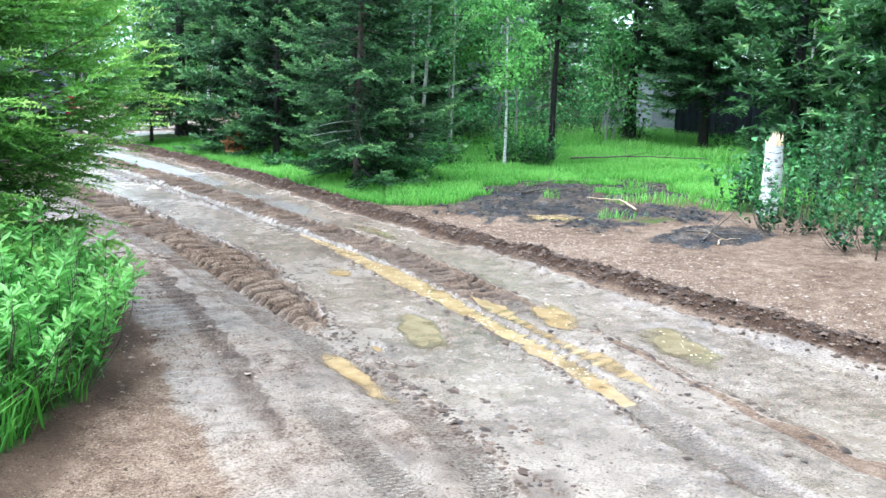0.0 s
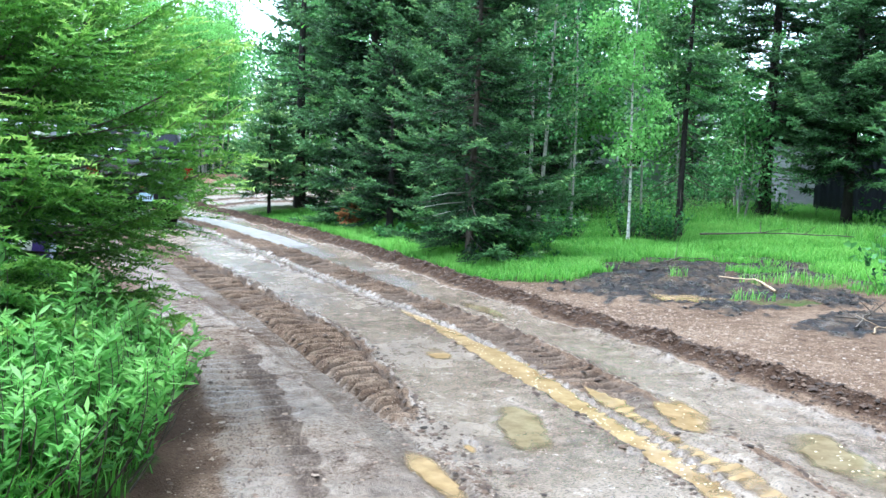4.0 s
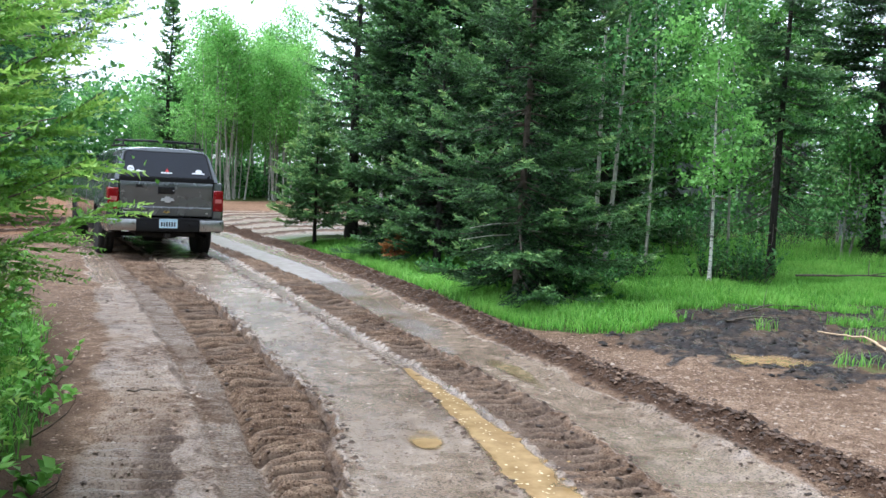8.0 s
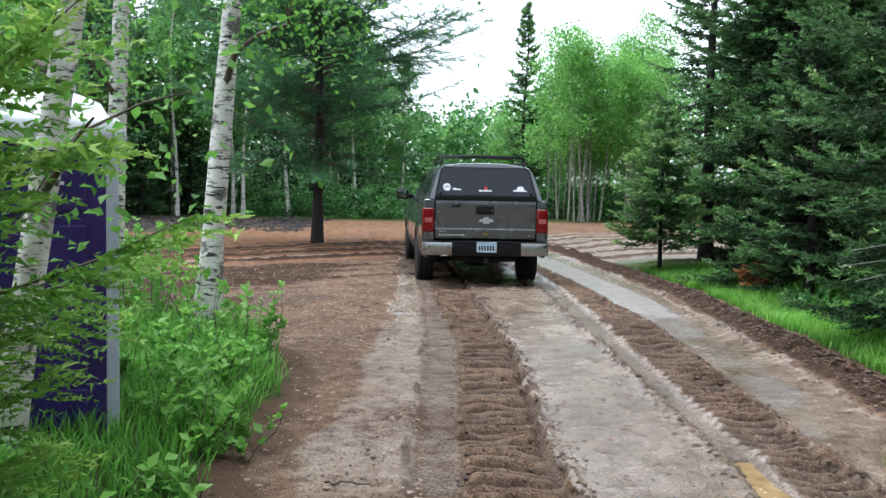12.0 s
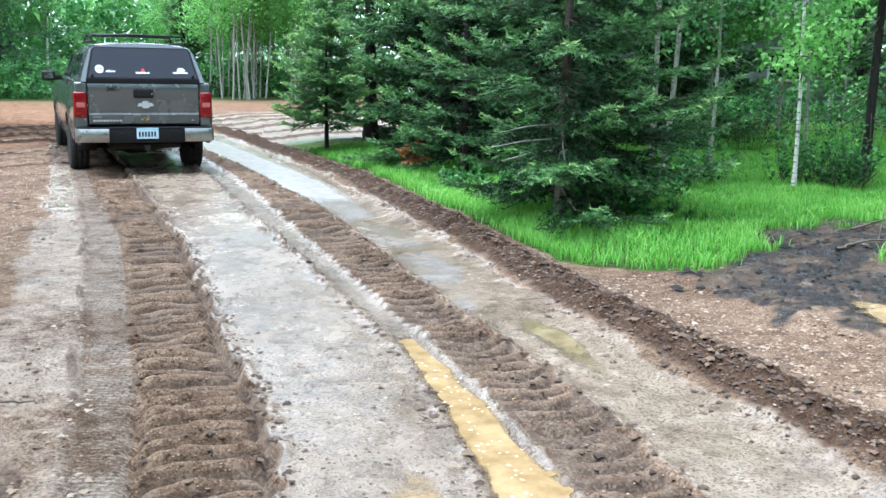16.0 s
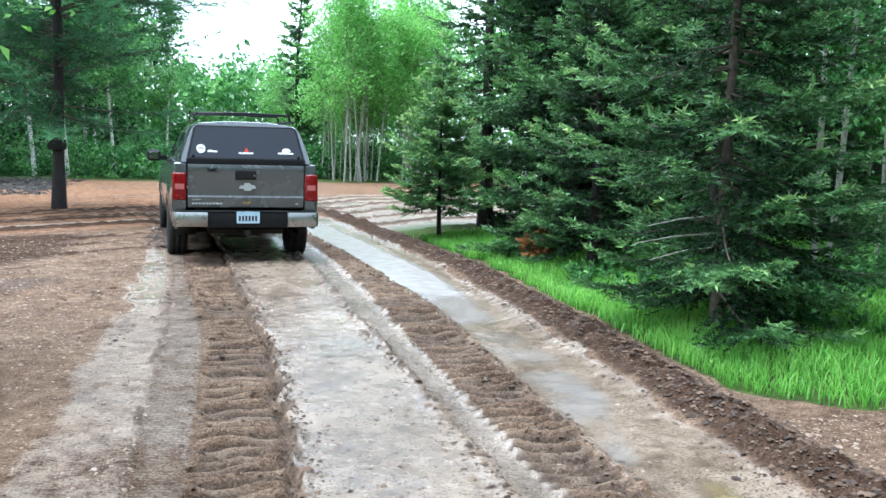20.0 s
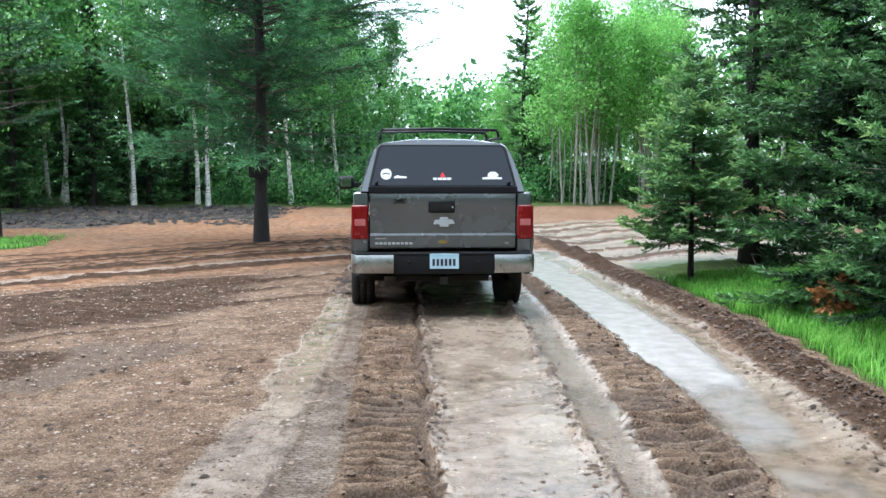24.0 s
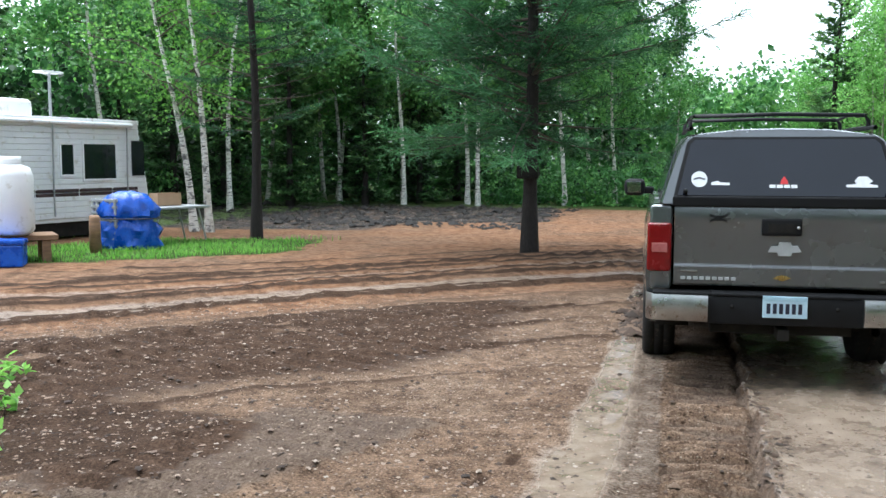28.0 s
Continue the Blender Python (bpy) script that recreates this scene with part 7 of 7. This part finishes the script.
# ---- broken birch, fallen wood ----
rngs = np.random.default_rng(3)
snag = thing("broken_birch", "snapped white birch trunk with a splintered top", "tree stump", on(7.5, -10.85))
sv, sf = tubes([(np.stack([0.03 * np.sin(np.linspace(0, 3, 9)), np.zeros(9), np.linspace(-0.1, 0.98, 9)], -1), np.interp(np.linspace(0, 1, 9), [0, 0.1, 1], [0.19, 0.15, 0.125]))], 14)
part("trunk", mesh_np("trunk", sv, sf, smooth=True), MAT["birch"], snag)
MAT["splinter"] = surface("fresh_split_wood", (0.4, 0.27, 0.15), (0.55, 0.42, 0.27), 5, 0.8, 0, 40, 0.5, 0.004, (4, 4, 0.6))
for k in range(9):
    a = rngs.uniform(0, 2 * math.pi)
    r = rngs.uniform(0.03, 0.12)
    h = rngs.uniform(0.1, 0.36)
    x, y = r * math.cos(a), r * math.sin(a)
    part("splinter", mesh_np("splinter", [(x - 0.04, y, 0.92), (x + 0.04, y - 0.02, 0.92), (x, y + 0.045, 0.92), (x + 0.02 * rngs.normal(), y + 0.02 * rngs.normal(), 0.94 + 0.8 * h)], np.array([[0, 1, 3], [1, 2, 3], [2, 0, 3]])), MAT["splinter"], snag)


def stick(name, label, pts, r, category="branch", side=0, mat="twig", group=""):
    """A fallen branch along points on the ground, with a few side twigs."""
    pts = [(x, y, ground_z(x, y) + r * 0.7 + dz) for x, y, dz in pts]
    p = np.array(pts)
    q = np.linspace(0, len(p) - 1, 12)
    fine = np.stack([np.interp(q, np.arange(len(p)), p[:, k]) for k in range(3)], -1) + 0.01 * rngs.normal(size=(12, 3)) * [1, 1, 0.4]
    paths = [(fine, r * np.linspace(1, 0.45, 12))]
    for k in range(side):
        i = int(rngs.integers(3, 10))
        e = fine[i] + np.array([rngs.normal() * 0.25, rngs.normal() * 0.25, abs(rngs.normal()) * 0.2])
        paths.append((np.stack([fine[i], (fine[i] + e) / 2, e]), np.array([r * 0.5, r * 0.35, r * 0.12])))
    v, f = tubes(paths, 6)
    return tagged(part(name, mesh_np(name, v, f, smooth=True), MAT[mat]), label, category, group)


MAT["pale_wood"] = surface("peeled_pale_wood", (0.3, 0.2, 0.11), (0.5, 0.37, 0.23), 6, 0.8)
stick("branch", "long fallen branch lying in the grass", [(9.5, -4.6, 0.12), (10.5, -5.3, 0.18), (11.5, -6.5, 0.22)], 0.02, side=3)
stick("branch", "peeled pale stick lying on the black mud", [(5.64, -10.1, 0.02), (5.95, -9.5, 0.05), (5.68, -9.05, 0.03)], 0.018, mat="pale_wood")
stick("branch", "dark stick pressed into the black mud", [(5.1, -8.3, 0.02), (5.7, -8.0, 0.06), (6.2, -8.0, 0.03)], 0.014, side=2)
stick("branch", "dead branches piled at the edge of the mud", [(6.2, -7.3, 0.02), (6.9, -7.0, 0.05), (7.5, -7.1, 0.02)], 0.014, side=4)
stick("branch", "dark broken sticks on the heap of black soil", [(4.6, -12.1, 0.02), (5.1, -11.8, 0.08), (5.7, -11.6, 0.04)], 0.012, side=4)
stick("branch", "dark broken sticks on the heap of black soil", [(4.9, -11.6, 0.03), (5.3, -11.9, 0.06), (5.9, -12.0, 0.03)], 0.01, side=3)
stick("branch", "pale broken twig on the bare soil", [(4.6, -12.3, 0.01), (4.9, -12.1, 0.03), (5.2, -12.15, 0.02)], 0.01, mat="pale_wood", side=1)
stick("branch", "small wet twig lying on the lane", [(-1.42, -9.7, 0.0), (-1.3, -9.75, 0.015), (-1.15, -9.72, 0.0)], 0.008)

# dead lower limbs of the large spruce
for k, (z, a) in enumerate(((0.62, 3.5), (0.74, 3.3), (0.9, 3.45), (0.8, -0.2), (0.66, 0.1))):
    x, y = 3.88 + 0.05 * math.cos(a), -5.5 + 0.05 * math.sin(a)
    pts = [(x, y, 0.25 + z), (x + 0.45 * math.cos(a), y + 0.45 * math.sin(a), 0.25 + z - 0.02), (x + 0.9 * math.cos(a + 0.06), y + 0.9 * math.sin(a + 0.06), 0.25 + z - 0.07)]
    v, f = tubes([(np.array(pts), np.array([0.012, 0.009, 0.004]))], 6)
    tagged(part("dead_limb", mesh_np("dead_limb", v, f, smooth=True), MAT["bark_grey"]), "bare grey dead limb low on the spruce", "branch", "dead limbs of the spruce")

# rusty dead fir sprig at the foot of the spruces
conifer("dead_sprig", "rust brown dead sprig at the foot of the spruces", on(3.92, -0.45), 77, 0.58, 0.24, 0.1, 0.09, 5, 0.02, 0.06, needles="dead", droop=0.5, category="dead sprig", trunk_r=0.012)

# clods on the lane edges and the ridge, stones on the gravel
MAT["clod"] = speckled("dark_soil_clod", [(0.0, (0.02, 0.012, 0.007)), (0.6, (0.06, 0.035, 0.021)), (1.0, (0.13, 0.083, 0.052))], 0.9)
MAT["pebble"] = speckled("mixed_pebble", [(0.0, (0.06, 0.035, 0.022)), (0.5, (0.2, 0.13, 0.085)), (0.85, (0.24, 0.175, 0.125)), (1.0, (0.3, 0.25, 0.2))], 0.7)


def scatter(name, label, seed, n, place, size, material, flat=0.6):
    """Many small lumps, each a squashed eight-sided stone."""
    rng = np.random.default_rng(seed)
    x, y = place(rng, n)
    z = surface_at(x, y)[0]
    base = np.array([(1, 0, 0), (-1, 0, 0), (0, 1, 0), (0, -1, 0), (0, 0, 1), (0, 0, -0.4), (0.62, 0.62, 0.45), (-0.62, -0.62, 0.45), (0.62, -0.62, 0.4), (-0.62, 0.62, 0.4)], float)
    tri = np.array([[0, 6, 4], [6, 2, 4], [2, 9, 4], [9, 1, 4], [1, 7, 4], [7, 3, 4], [3, 8, 4], [8, 0, 4]])
    s = size * rng.lognormal(0, 0.45, len(x)).clip(0.4, 2.6)
    a = rng.uniform(0, 2 * np.pi, len(x))
    v = base[None] * (1 + 0.25 * rng.normal(size=(len(x), 10, 1))) * s[:, None, None] * [1, 0.8, flat]
    vx = v[..., 0] * np.cos(a)[:, None] - v[..., 1] * np.sin(a)[:, None]
    vy = v[..., 0] * np.sin(a)[:, None] + v[..., 1] * np.cos(a)[:, None]
    V = np.stack([vx + x[:, None], vy + y[:, None], v[..., 2] + z[:, None]], -1).reshape(-1, 3)
    F = (tri[None] + (np.arange(len(x)) * 10)[:, None, None]).reshape(-1, 3)
    return tagged(part(name, mesh_np(name, V, F, smooth=True), material), label, name.replace("_", " "), kind="stuff")


def ridge_spots(rng, n):
    y = rng.uniform(-17, 4, n)
    return berm_x(y) - 0.12 + rng.normal(size=n) * 0.17, y


def churn_spots(rng, n):
    y = rng.uniform(-16.5, 2, n)
    edges = np.stack([A1(y), A2(y) + 0.02, A2(y) + 0.04, A2(y), B0(y) - 0.03, B0(y) - 0.05, B2(y), B2(y) + 0.02, B1(y) + 0.3, A1(y) + 0.3])
    return edges[rng.integers(0, 10, n), np.arange(n)] + rng.normal(size=n) * 0.05, y


def gravel_spots(rng, n):
    x, y = -0.9 - 6 * rng.random(n) ** 1.3, rng.uniform(-14, 4, n)
    ok = x > lane_left(y) + 0.05
    return x[ok], y[ok]


def gravel_right(rng, n):
    y = rng.uniform(-16, -8.0, n)
    x = berm_x(y) + 0.15 + np.abs(rng.normal(size=n)) * 0.8
    ok = surface_at(x, y)[1][:, 2] < 0.3
    return x[ok], y[ok]


def muck_spots(rng, n):
    x, y = rng.uniform(3.2, 8.5, n), rng.uniform(-11.5, -7.2, n)
    ok = surface_at(x, y)[1][:, 2] > 0.5
    return x[ok], y[ok]


scatter("soil_clods", "dark crumbly clods along the graded ridge", 1, 10500, ridge_spots, 0.013, MAT["clod"])
scatter("mud_clods", "small mud clods along the wheel tracks", 2, 5200, churn_spots, 0.013, MAT["clod"], 0.45)
scatter("pebbles", "small pale pebbles on the gravel", 3, 11000, gravel_spots, 0.0095, MAT["pebble"], 0.5)
def clearing_spots(rng, n):
    x, y = -1.2 - 6.0 * rng.random(n), rng.uniform(-5.5, 2.5, n)
    ok = x > lane_left(y) + 0.05
    return x[ok], y[ok]


scatter("gravel", "fine mixed gravel pressed into the clearing", 9, 9000, clearing_spots, 0.0075, MAT["pebble"], 0.55)
scatter("mud_clods", "dark crumbs of soil in the clearing", 10, 4500, clearing_spots, 0.011, MAT["clod"], 0.5)
scatter("pebbles", "small pale pebbles beside the ridge", 4, 4500, gravel_right, 0.01, MAT["pebble"], 0.5)
scatter("mud_clods", "small dark crumbs lying on the wet silt", 12, 5200, lambda rng, n: (rng.uniform(-0.1, 2.5, n), -16 + 17 * rng.random(n) ** 1.2), 0.0075, MAT["clod"], 0.5)
scatter("lane_pebbles", "tiny stones pressed into the wet lane", 5, 4000, lambda rng, n: (rng.uniform(-0.1, 2.9, n), rng.uniform(-16, -2, n)), 0.005, MAT["pebble"], 0.4)
scatter("soil_clods", "dark soil turned up beside the parked truck", 8, 520, lambda rng, n: (-1.3 + 0.1 * rng.normal(size=n), rng.uniform(1.6, 4.9, n)), 0.045, MAT["clod"])
scatter("muck_clods", "black wet clods in the muck", 6, 2200, muck_spots, 0.02, MAT["under"], 0.6)
scatter("muck_clods", "black wet clods in the churned peat", 7, 1500, lambda rng, n: (rng.uniform(-17, -5, n), rng.uniform(14.5, 24, n)), 0.07, MAT["under"], 0.6)
